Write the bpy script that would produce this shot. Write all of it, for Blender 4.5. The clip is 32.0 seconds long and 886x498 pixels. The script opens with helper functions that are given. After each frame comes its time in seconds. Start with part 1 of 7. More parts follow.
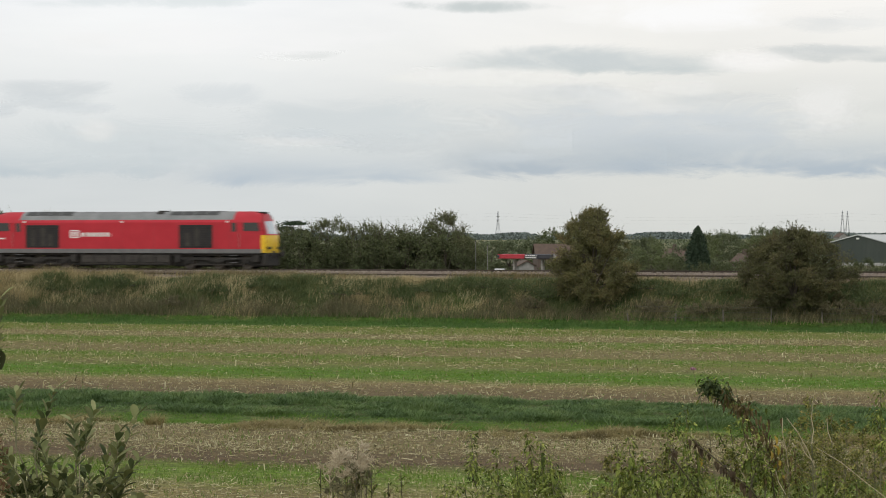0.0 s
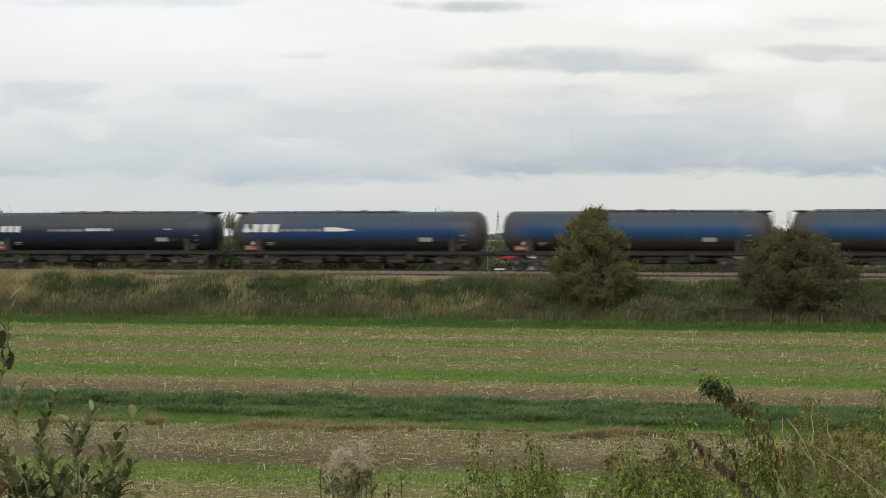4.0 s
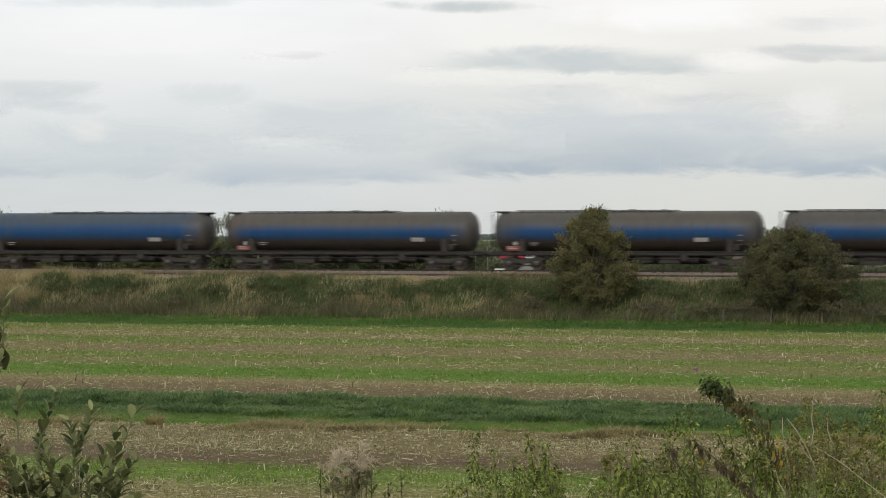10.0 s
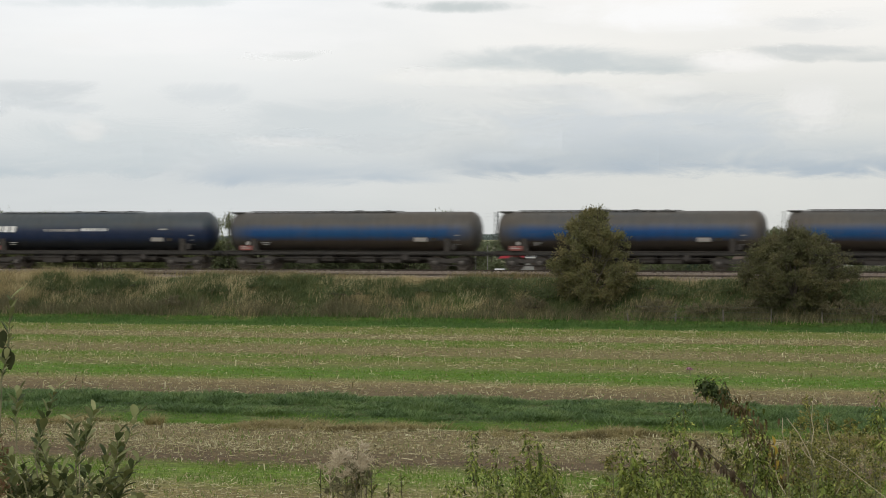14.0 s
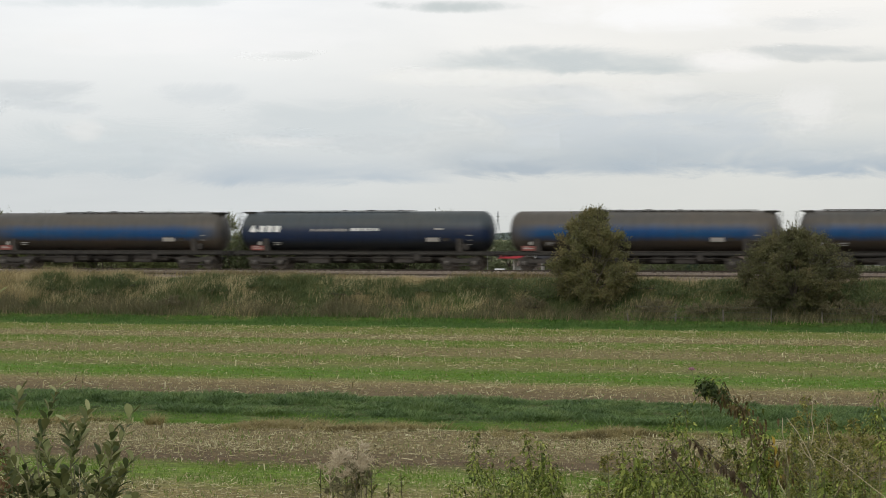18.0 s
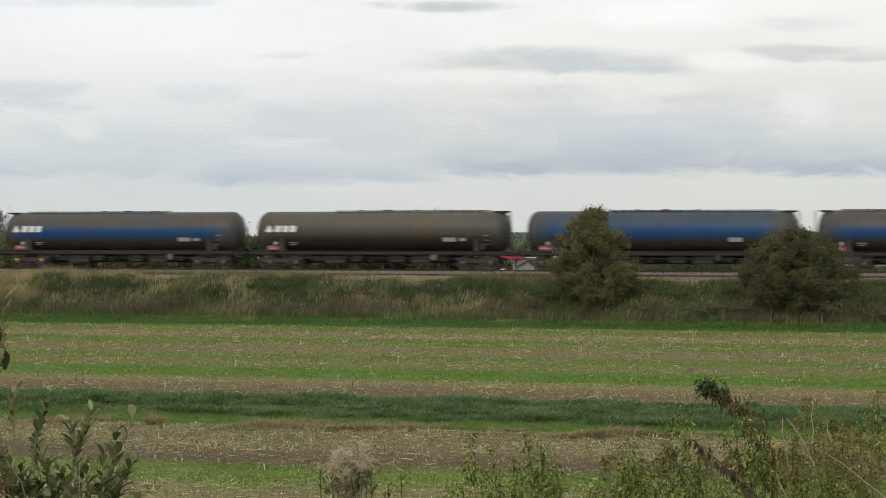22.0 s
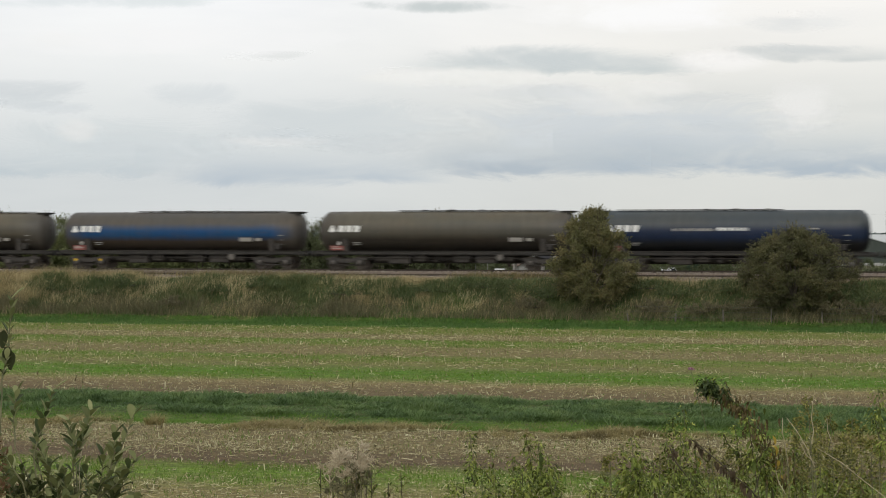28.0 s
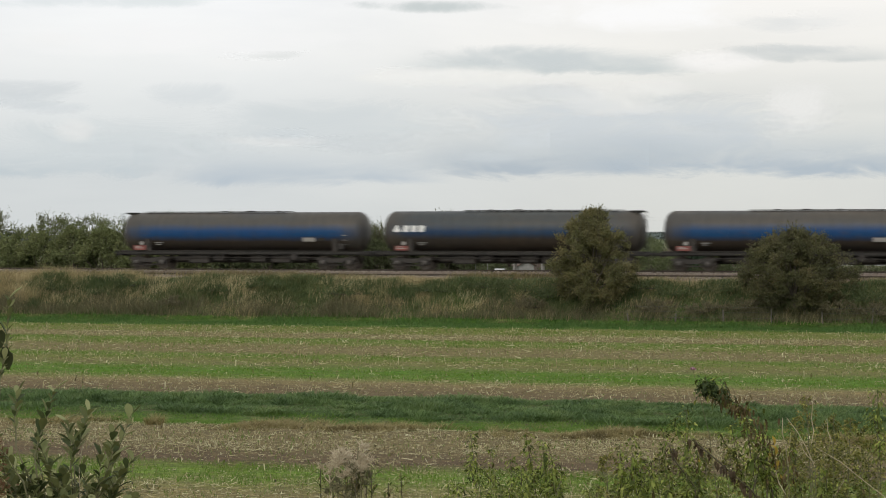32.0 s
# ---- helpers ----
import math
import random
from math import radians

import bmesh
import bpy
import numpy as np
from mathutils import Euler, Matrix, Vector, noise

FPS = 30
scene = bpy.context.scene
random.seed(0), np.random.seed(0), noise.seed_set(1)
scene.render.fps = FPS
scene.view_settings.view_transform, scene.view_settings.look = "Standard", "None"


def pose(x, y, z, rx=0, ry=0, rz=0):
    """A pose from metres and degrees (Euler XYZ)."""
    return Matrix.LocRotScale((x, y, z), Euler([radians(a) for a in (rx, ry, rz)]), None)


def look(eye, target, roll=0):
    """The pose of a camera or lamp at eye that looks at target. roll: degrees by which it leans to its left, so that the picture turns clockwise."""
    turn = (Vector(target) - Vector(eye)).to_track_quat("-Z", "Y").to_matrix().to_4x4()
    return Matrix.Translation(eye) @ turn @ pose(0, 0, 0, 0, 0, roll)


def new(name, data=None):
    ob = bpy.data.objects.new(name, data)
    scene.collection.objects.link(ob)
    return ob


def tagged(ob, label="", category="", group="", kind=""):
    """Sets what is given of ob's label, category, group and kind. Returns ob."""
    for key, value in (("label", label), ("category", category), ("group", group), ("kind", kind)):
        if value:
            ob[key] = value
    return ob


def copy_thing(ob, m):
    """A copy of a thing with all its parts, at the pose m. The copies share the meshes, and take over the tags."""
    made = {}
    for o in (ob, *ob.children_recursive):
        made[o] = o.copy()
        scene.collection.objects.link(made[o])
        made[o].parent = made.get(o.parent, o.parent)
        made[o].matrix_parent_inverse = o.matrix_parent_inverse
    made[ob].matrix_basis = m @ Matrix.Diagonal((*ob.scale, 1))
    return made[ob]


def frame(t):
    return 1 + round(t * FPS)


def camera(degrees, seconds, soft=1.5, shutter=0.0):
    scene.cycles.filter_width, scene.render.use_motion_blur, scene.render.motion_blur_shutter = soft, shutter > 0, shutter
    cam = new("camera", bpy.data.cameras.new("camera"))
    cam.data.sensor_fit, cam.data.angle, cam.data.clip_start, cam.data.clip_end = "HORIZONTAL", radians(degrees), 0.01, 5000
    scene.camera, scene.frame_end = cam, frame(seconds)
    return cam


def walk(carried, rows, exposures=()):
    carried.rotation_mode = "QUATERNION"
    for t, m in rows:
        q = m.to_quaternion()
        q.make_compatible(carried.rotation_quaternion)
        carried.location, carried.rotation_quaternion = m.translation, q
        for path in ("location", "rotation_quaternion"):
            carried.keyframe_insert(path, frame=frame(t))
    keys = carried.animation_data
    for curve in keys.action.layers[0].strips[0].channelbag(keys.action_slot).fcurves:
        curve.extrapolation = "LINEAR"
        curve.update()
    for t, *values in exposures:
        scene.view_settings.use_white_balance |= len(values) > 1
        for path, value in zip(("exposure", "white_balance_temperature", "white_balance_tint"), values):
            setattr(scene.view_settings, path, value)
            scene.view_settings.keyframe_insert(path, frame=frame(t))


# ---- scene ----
EYE = (0.0, 0.0, 5.4)
HEADING = 16.31                     # the railway's turn against the picture plane, degrees
CH, SH = math.cos(radians(HEADING)), math.sin(radians(HEADING))
TRACK = 145.0                       # distance of the far track straight ahead
RAIL = 3.2                          # height of the rails over the field

cam = camera(23.32, 32.0, soft=1.0, shutter=0.5)
walk(cam, [(0.0, pose(*EYE, 89.683, 0, 0)), (32.0, pose(*EYE, 89.683, 0, 0))])

# ---- light: an overcast day, soft sun behind the camera ----
world = bpy.data.worlds.new("overcast")
scene.world = world
world.use_nodes = True
wn, wl = world.node_tree.nodes, world.node_tree.links
wn.clear()
sky = wn.new("ShaderNodeTexSky")
sky.sky_type, sky.sun_disc = "NISHITA", False
sky.sun_elevation, sky.sun_rotation = radians(40), radians(200)
b1 = wn.new("ShaderNodeBackground")
b1.inputs["Strength"].default_value = 0.05
b2 = wn.new("ShaderNodeBackground")          # the cloud cover that veils the blue
b2.inputs["Color"].default_value = (0.92, 0.89, 0.82, 1)
b2.inputs["Strength"].default_value = 0.72
wadd = wn.new("ShaderNodeAddShader")
wout = wn.new("ShaderNodeOutputWorld")
wl.new(sky.outputs[0], b1.inputs["Color"])
wl.new(b1.outputs[0], wadd.inputs[0])
wl.new(b2.outputs[0], wadd.inputs[1])
wl.new(wadd.outputs[0], wout.inputs["Surface"])

sun = new("sun", bpy.data.lights.new("sun", "SUN"))
sun.data.energy, sun.data.angle, sun.data.color = 0.9, radians(14), (1.0, 0.95, 0.88)
sun.matrix_world = look((-30, -80, 90), (0, 40, 0))
scene.view_settings.exposure = 0.0


# ---- small kit ----
rng = np.random.RandomState(7)


class Shape:
    """Gathers points and faces of one mesh."""

    def __init__(self):
        self.v, self.f, self.m = [], [], []

    def add(self, verts, faces, mi=0):
        n = len(self.v)
        self.v.extend([tuple(p) for p in verts])
        self.f.extend([tuple(i + n for i in q) for q in faces])
        self.m.extend([mi] * len(faces))
        return self

    def box(self, x0, x1, y0, y1, z0, z1, b=0.01, mi=0):
        """A box with bevelled edges."""
        b = min(b, (x1 - x0) * .45, (y1 - y0) * .45, (z1 - z0) * .45)
        pts, idx = [], {}
        for sx in (0, 1):
            for sy in (0, 1):
                for sz in (0, 1):
                    for ax in range(3):
                        p = [(x0 + b, x1 - b)[sx], (y0 + b, y1 - b)[sy], (z0 + b, z1 - b)[sz]]
                        p[ax] = ((x0, x1)[sx], (y0, y1)[sy], (z0, z1)[sz])[ax]
                        idx[sx, sy, sz, ax] = len(pts)
                        pts.append(p)
        F = []
        for ax in range(3):
            o = [a for a in range(3) if a != ax]
            for s in (0, 1):
                q = []
                for a, c in ((0, 0), (1, 0), (1, 1), (0, 1)):
                    k = [0, 0, 0]
                    k[ax], k[o[0]], k[o[1]] = s, a, c
                    q.append(idx[k[0], k[1], k[2], ax])
                F.append(q)
        for ax in range(3):
            o = [a for a in range(3) if a != ax]
            for a in (0, 1):
                for c in (0, 1):
                    q = []
                    for s in (0, 1):
                        k = [0, 0, 0]
                        k[ax], k[o[0]], k[o[1]] = s, a, c
                        e = [idx[k[0], k[1], k[2], o[0]], idx[k[0], k[1], k[2], o[1]]]
                        q += e if s == 0 else e[::-1]
                    F.append(q)
        for sx in (0, 1):
            for sy in (0, 1):
                for sz in (0, 1):
                    F.append([idx[sx, sy, sz, a] for a in range(3)])
        return self.add(pts, F, mi)

    def tube(self, path, radii, n=8, cap=True, mi=0):
        """A round bar along a path."""
        path = [Vector(p) for p in path]
        if not hasattr(radii, "__len__"):
            radii = [radii] * len(path)
        V, F = [], []
        for i, p in enumerate(path):
            d = (path[min(i + 1, len(path) - 1)] - path[max(i - 1, 0)]).normalized()
            a = d.cross(Vector((0.13, 0.27, 1)) if abs(d.z) < .9 else Vector((1, 0.1, 0))).normalized()
            b = d.cross(a)
            for k in range(n):
                w = 2 * math.pi * k / n
                V.append(p + (a * math.cos(w) + b * math.sin(w)) * radii[i])
        for i in range(len(path) - 1):
            for k in range(n):
                F.append((i * n + k, i * n + (k + 1) % n, (i + 1) * n + (k + 1) % n, (i + 1) * n + k))
        if cap:
            F.append(tuple(range(n))[::-1])
            F.append(tuple(range((len(path) - 1) * n, len(path) * n)))
        return self.add(V, F, mi)

    def lathe(self, profile, n=24, axis="x", centre=(0, 0, 0), mi=0):
        """A body of revolution; the profile gives (place along the axis, radius)."""
        V, F = [], []
        for a, r in profile:
            for k in range(n):
                w = 2 * math.pi * k / n
                c, s = r * math.cos(w), r * math.sin(w)
                p = {"x": (a, c, s), "y": (c, a, s), "z": (c, s, a)}[axis]
                V.append((p[0] + centre[0], p[1] + centre[1], p[2] + centre[2]))
        m = len(profile)
        for i in range(m - 1):
            for k in range(n):
                F.append((i * n + k, i * n + (k + 1) % n, (i + 1) * n + (k + 1) % n, (i + 1) * n + k))
        F.append(tuple(range(n)))
        F.append(tuple(range((m - 1) * n, m * n))[::-1])
        return self.add(V, F, mi)

    def prism(self, outline, y0, y1, plane="xz", mi=0):
        """A flat outline given thickness."""
        n = len(outline)
        V = []
        for y in (y0, y1):
            for a, b in outline:
                V.append({"xz": (a, y, b), "xy": (a, b, y), "yz": (y, a, b)}[plane])
        F = [tuple(range(n)), tuple(range(n, 2 * n))[::-1]]
        F += [(i, i + n, (i + 1) % n + n, (i + 1) % n) for i in range(n)]
        return self.add(V, F, mi)

    def mesh(self, name, mats, smooth=None):
        me = bpy.data.meshes.new(name)
        me.from_pydata(self.v, [], self.f)
        for m in mats if isinstance(mats, (list, tuple)) else [mats]:
            me.materials.append(m)
        if any(self.m):
            me.polygons.foreach_set("material_index", self.m)
        bm = bmesh.new()
        bm.from_mesh(me)
        bmesh.ops.recalc_face_normals(bm, faces=bm.faces)
        bm.to_mesh(me)
        bm.free()
        if smooth:
            me.shade_smooth()
            me.set_sharp_from_angle(angle=radians(smooth))
        return me


def raw(name, verts, faces, material, smooth=False):
    """A large mesh from arrays: verts n x 3, faces m x 3 or m x 4."""
    verts, faces = np.asarray(verts, np.float32), np.asarray(faces, np.int32)
    me = bpy.data.meshes.new(name)
    k = faces.shape[1]
    me.vertices.add(len(verts))
    me.vertices.foreach_set("co", verts.ravel())
    me.loops.add(faces.size)
    me.loops.foreach_set("vertex_index", faces.ravel())
    me.polygons.add(len(faces))
    me.polygons.foreach_set("loop_start", np.arange(0, faces.size, k, dtype=np.int32))
    me.update(calc_edges=True)
    me.validate()
    me.materials.append(material)
    if smooth:
        me.shade_smooth()
    return me


def part(name, shape, material, parent, label="", smooth=40, at=None):
    """One mesh object under a thing or under a part."""
    me = shape if isinstance(shape, bpy.types.Mesh) else shape.mesh(name, material, smooth)
    ob = new(name, me)
    ob.parent = parent
    if at is not None:
        ob.matrix_basis = at
    if label:
        ob["label"] = label
    return ob


def thing(name, label, category, group="", kind="", at=None, data=None):
    ob = new(name, data)
    if at is not None:
        ob.matrix_basis = at
    return tagged(ob, label, category, group, kind)


def uv(u, v, z=0.0):
    """A place along (u) and across (v, towards the camera) the railway."""
    return Vector((u * CH - v * SH, TRACK - u * SH - v * CH, z))


ALONG = pose(0, TRACK, 0, 0, 0, -HEADING)      # x along the railway, y away from the camera


# ---- materials ----
def material(name):
    m = bpy.data.materials.new(name)
    m.use_nodes = True
    nt = m.node_tree
    return m, nt, nt.nodes["Principled BSDF"]


def ramp(nt, stops, src, mode="LINEAR"):
    r = nt.nodes.new("ShaderNodeValToRGB")
    r.color_ramp.interpolation = mode
    e = r.color_ramp.elements
    while len(e) < len(stops):
        e.new(0.5)
    for el, (p, c) in zip(e, stops):
        el.position, el.color = p, (*c, 1) if len(c) == 3 else c
    nt.links.new(src, r.inputs["Fac"])
    return r.outputs["Color"]


def coords(nt, kind="Object", scale=(1, 1, 1), rot=(0, 0, 0)):
    t = nt.nodes.new("ShaderNodeTexCoord")
    mp = nt.nodes.new("ShaderNodeMapping")
    mp.inputs["Scale"].default_value = scale
    mp.inputs["Rotation"].default_value = rot
    nt.links.new(t.outputs[kind], mp.inputs["Vector"])
    return mp.outputs["Vector"]


def grain(nt, vec, scale, detail=4, rough=0.6, dist=0.0):
    n = nt.nodes.new("ShaderNodeTexNoise")
    n.inputs["Scale"].default_value, n.inputs["Detail"].default_value = scale, detail
    n.inputs["Roughness"].default_value, n.inputs["Distortion"].default_value = rough, dist
    if vec is not None:
        nt.links.new(vec, n.inputs["Vector"])
    return n.outputs["Fac"]


def calc(nt, op, a, b=0.0, c=None):
    n = nt.nodes.new("ShaderNodeMath")
    n.operation = op
    for i, x in enumerate((a, b) if c is None else (a, b, c)):
        if isinstance(x, (int, float)):
            n.inputs[i].default_value = x
        else:
            nt.links.new(x, n.inputs[i])
    return n.outputs[0]


def blend(nt, fac, a, b, mode="MIX"):
    n = nt.nodes.new("ShaderNodeMix")
    n.data_type, n.blend_type = "RGBA", mode
    for i, x in ((0, fac), (6, a), (7, b)):
        if isinstance(x, (int, float)):
            n.inputs[i].default_value = x
        elif isinstance(x, tuple):
            n.inputs[i].default_value = (*x, 1)
        else:
            nt.links.new(x, n.inputs[i])
    return n.outputs[2]


def bump(nt, bsdf, height, strength=0.3, dist=0.02):
    n = nt.nodes.new("ShaderNodeBump")
    n.inputs["Strength"].default_value, n.inputs["Distance"].default_value = strength, dist
    nt.links.new(height, n.inputs["Height"])
    nt.links.new(n.outputs[0], bsdf.inputs["Normal"])


def worn(name, dark, light, rough=0.7, scale=1.5, metal=0.0, fine=18.0, stretch=(1, 1, 1), bumpy=0.2):
    """A plain worn surface: two tones, mottled at two sizes."""
    m, nt, b = material(name)
    v = coords(nt, "Object", stretch)
    g = calc(nt, "ADD", calc(nt, "MULTIPLY", grain(nt, v, scale), 0.65), calc(nt, "MULTIPLY", grain(nt, v, fine, 3), 0.35))
    nt.links.new(ramp(nt, [(0.33, dark), (0.67, light)], g), b.inputs["Base Color"])
    b.inputs["Roughness"].default_value, b.inputs["Metallic"].default_value = rough, metal
    if bumpy:
        bump(nt, b, g, bumpy, 0.01)
    return m


def foliage(name, tones, rough=0.6, through_light=0.25, patch=0.35, own=0.55, drift=1.3):
    """Leaves or blades: every one of its own tone, drifting from place to place."""
    m, nt, b = material(name)
    isl = nt.nodes.new("ShaderNodeNewGeometry").outputs["Random Per Island"]
    g = grain(nt, coords(nt), patch, 3)
    f = calc(nt, "ADD", calc(nt, "MULTIPLY", isl, own), calc(nt, "MULTIPLY_ADD", g, drift, .505 - .5 * (own + drift)))
    tones = [(0.965 * t[0], 1.01 * t[1], 0.89 * t[2]) for t in tones]      # a touch warmer and greener
    n = len(tones)
    c = ramp(nt, [(i / max(n - 1, 1), t) for i, t in enumerate(tones)], f)
    nt.links.new(c, b.inputs["Base Color"])
    b.inputs["Roughness"].default_value = rough
    b.inputs["Specular IOR Level"].default_value = 0.25
    if through_light:
        tr = nt.nodes.new("ShaderNodeBsdfTranslucent")
        nt.links.new(c, tr.inputs["Color"])
        mx = nt.nodes.new("ShaderNodeMixShader")
        mx.inputs[0].default_value = through_light
        nt.links.new(b.outputs[0], mx.inputs[1])
        nt.links.new(tr.outputs[0], mx.inputs[2])
        nt.links.new(mx.outputs[0], nt.nodes["Material Output"].inputs["Surface"])
    return m


def leaf_mat(name, tones):
    """Single leaves that are objects of their own."""
    m, nt, b = material(name)
    r = nt.nodes.new("ShaderNodeObjectInfo").outputs["Random"]
    g = grain(nt, coords(nt), 40, 3)
    f = calc(nt, "ADD", calc(nt, "MULTIPLY", r, 0.8), calc(nt, "MULTIPLY", g, 0.2))
    c = ramp(nt, [(i / (len(tones) - 1), t) for i, t in enumerate(tones)], f)
    nt.links.new(c, b.inputs["Base Color"])
    b.inputs["Roughness"].default_value = 0.6
    b.inputs["Specular IOR Level"].default_value = 0.2
    tr = nt.nodes.new("ShaderNodeBsdfTranslucent")
    nt.links.new(c, tr.inputs["Color"])
    mx = nt.nodes.new("ShaderNodeMixShader")
    mx.inputs[0].default_value = 0.3
    nt.links.new(b.outputs[0], mx.inputs[1])
    nt.links.new(tr.outputs[0], mx.inputs[2])
    nt.links.new(mx.outputs[0], nt.nodes["Material Output"].inputs["Surface"])
    return m


def ground_mat():
    """Field, bank and land: strips of soil, straw and green that run with the railway."""
    m, nt, b = material("ground")
    v = coords(nt)
    sep = nt.nodes.new("ShaderNodeSeparateXYZ")
    nt.links.new(v, sep.inputs[0])
    long_ = coords(nt, "Object", (0.12, 1, 1))
    wob = calc(nt, "MULTIPLY_ADD", grain(nt, long_, 0.35, 5, 0.65), 2.6, -1.3)
    d = calc(nt, "ADD", calc(nt, "MULTIPLY", sep.outputs["Y"], -1.0), wob)      # metres from the railway
    soil, tan, straw = (0.148, 0.112, 0.07), (0.195, 0.166, 0.086), (0.27, 0.225, 0.115)
    olive, green, lush, dark = (0.165, 0.185, 0.055), (0.115, 0.19, 0.032), (0.09, 0.19, 0.022), (0.06, 0.1, 0.035)
    # first stop: haze painted into the far land, greyer and paler with distance
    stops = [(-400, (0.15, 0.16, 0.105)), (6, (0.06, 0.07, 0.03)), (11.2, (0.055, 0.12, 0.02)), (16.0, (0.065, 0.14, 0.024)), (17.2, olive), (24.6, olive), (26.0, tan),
             (31.0, tan), (32.2, green), (37.8, olive), (39.3, tan), (45.5, tan), (46.6, green), (51.0, olive), (52.4, tan), (56.8, lush), (61.4, lush), (62.5, straw),
             (67.0, soil), (71.2, soil), (72.6, dark), (78.4, dark), (79.0, (0.12, 0.21, 0.042)), (80.9, (0.125, 0.21, 0.045)), (81.3, (0.2, 0.165, 0.08)), (82.4, (0.185, 0.152, 0.088)), (87.9, (0.19, 0.156, 0.09)), (88.9, (0.125, 0.09, 0.064)), (90.7, (0.125, 0.09, 0.064)), (91.9, (0.145, 0.23, 0.046)), (94.6, (0.145, 0.23, 0.046)), (95.4, (0.225, 0.195, 0.098))]
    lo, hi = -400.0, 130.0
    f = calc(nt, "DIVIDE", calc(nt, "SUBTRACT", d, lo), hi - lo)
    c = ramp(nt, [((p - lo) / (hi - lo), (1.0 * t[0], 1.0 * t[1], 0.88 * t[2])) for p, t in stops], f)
    mid = grain(nt, coords(nt, "Object", (0.5, 1, 1)), 1.1, 5, 0.7)
    c = blend(nt, calc(nt, "MULTIPLY", ramp(nt, [(0.45, (0, 0, 0)), (0.62, (1, 1, 1))], mid), 0.45), c, tan)
    fine = grain(nt, v, 13, 4, 0.8)
    c = blend(nt, 0.75, c, ramp(nt, [(0.32, (0.35, 0.35, 0.35)), (0.5, (0.9, 0.9, 0.9)), (0.68, (1.75, 1.65, 1.5))], fine), "MULTIPLY")
    clod = grain(nt, coords(nt, "Object", (0.45, 1, 1)), 5.5, 4, 0.65)
    c = blend(nt, 0.6, c, ramp(nt, [(0.36, (0.45, 0.44, 0.42)), (0.5, (0.95, 0.95, 0.95)), (0.64, (1.7, 1.64, 1.5))], clod), "MULTIPLY")
    nt.links.new(c, b.inputs["Base Color"])
    b.inputs["Roughness"].default_value = 0.95
    b.inputs["Specular IOR Level"].default_value = 0.1
    bump(nt, b, fine, 0.7, 0.06)
    return m


def tank_mat(name, top, band, low, z0, z1, streak=0.5, end_dirt=True):
    """Painted tank: faded and dusty above, paint showing along the side, soot and oil below."""
    m, nt, b = material(name)
    v = coords(nt)
    sep = nt.nodes.new("ShaderNodeSeparateXYZ")
    nt.links.new(v, sep.inputs[0])
    rnd = nt.nodes.new("ShaderNodeObjectInfo").outputs["Random"]

    def own(stretch):
        add = nt.nodes.new("ShaderNodeVectorMath")
        add.operation = "ADD"
        nt.links.new(coords(nt, "Object", stretch), add.inputs[0])
        comb = nt.nodes.new("ShaderNodeCombineXYZ")
        nt.links.new(calc(nt, "MULTIPLY", rnd, 60.0), comb.inputs[0])
        nt.links.new(comb.outputs[0], add.inputs[1])
        return add.outputs[0]

    st = grain(nt, own((1.6, 1, 0.12)), 1.3, 5, 0.65)
    z = calc(nt, "ADD", sep.outputs["Z"], calc(nt, "MULTIPLY_ADD", st, 0.28, -0.14))
    lo, hi = -1.4, 1.4
    s = [(-1.4, low), (z0 - 0.3, low), (z0 + 0.12, band), (z1 - 0.16, band), (z1 + 0.34, top), (1.4, top)]
    c = ramp(nt, [((p - lo) / (hi - lo), t) for p, t in s], calc(nt, "DIVIDE", calc(nt, "SUBTRACT", z, lo), hi - lo))
    if end_dirt:
        e = calc(nt, "ADD", calc(nt, "ABSOLUTE", sep.outputs["X"]), calc(nt, "MULTIPLY", st, 1.6))
        k = calc(nt, "MULTIPLY", ramp(nt, [(0.0, (0, 0, 0)), (1.0, (1, 1, 1))], calc(nt, "MULTIPLY_ADD", e, 0.55, -4.2)), 0.9)
        c = blend(nt, k, c, (0.072, 0.064, 0.053))
    fade = grain(nt, own((0.16, 0.5, 0.5)), 1.0, 4, 0.6)
    c = blend(nt, 0.85, c, ramp(nt, [(0.32, (0.84, 0.93, 1.06)), (0.5, (1.0, 1.0, 1.0)), (0.68, (1.16, 1.05, 0.94))], fade), "MULTIPLY")
    drip = grain(nt, own((3.2, 1, 0.05)), 1.0, 4, 0.7)
    c = blend(nt, 0.6, c, ramp(nt, [(0.3, (0.7, 0.7, 0.7)), (0.5, (1.0, 1.0, 1.0)), (0.7, (1.2, 1.18, 1.14))], drip), "MULTIPLY")
    g2 = grain(nt, own((0.35, 1, 1)), 2.2, 5, 0.7)
    c = blend(nt, calc(nt, "MULTIPLY", ramp(nt, [(0.5, (0, 0, 0)), (0.72, (1, 1, 1))], g2), streak), c, (0.075, 0.06, 0.046))
    nt.links.new(c, b.inputs["Base Color"])
    nt.links.new(calc(nt, "MULTIPLY_ADD", st, 0.5, 0.25), b.inputs["Roughness"])
    b.inputs["Specular IOR Level"].default_value = 0.3
    return m


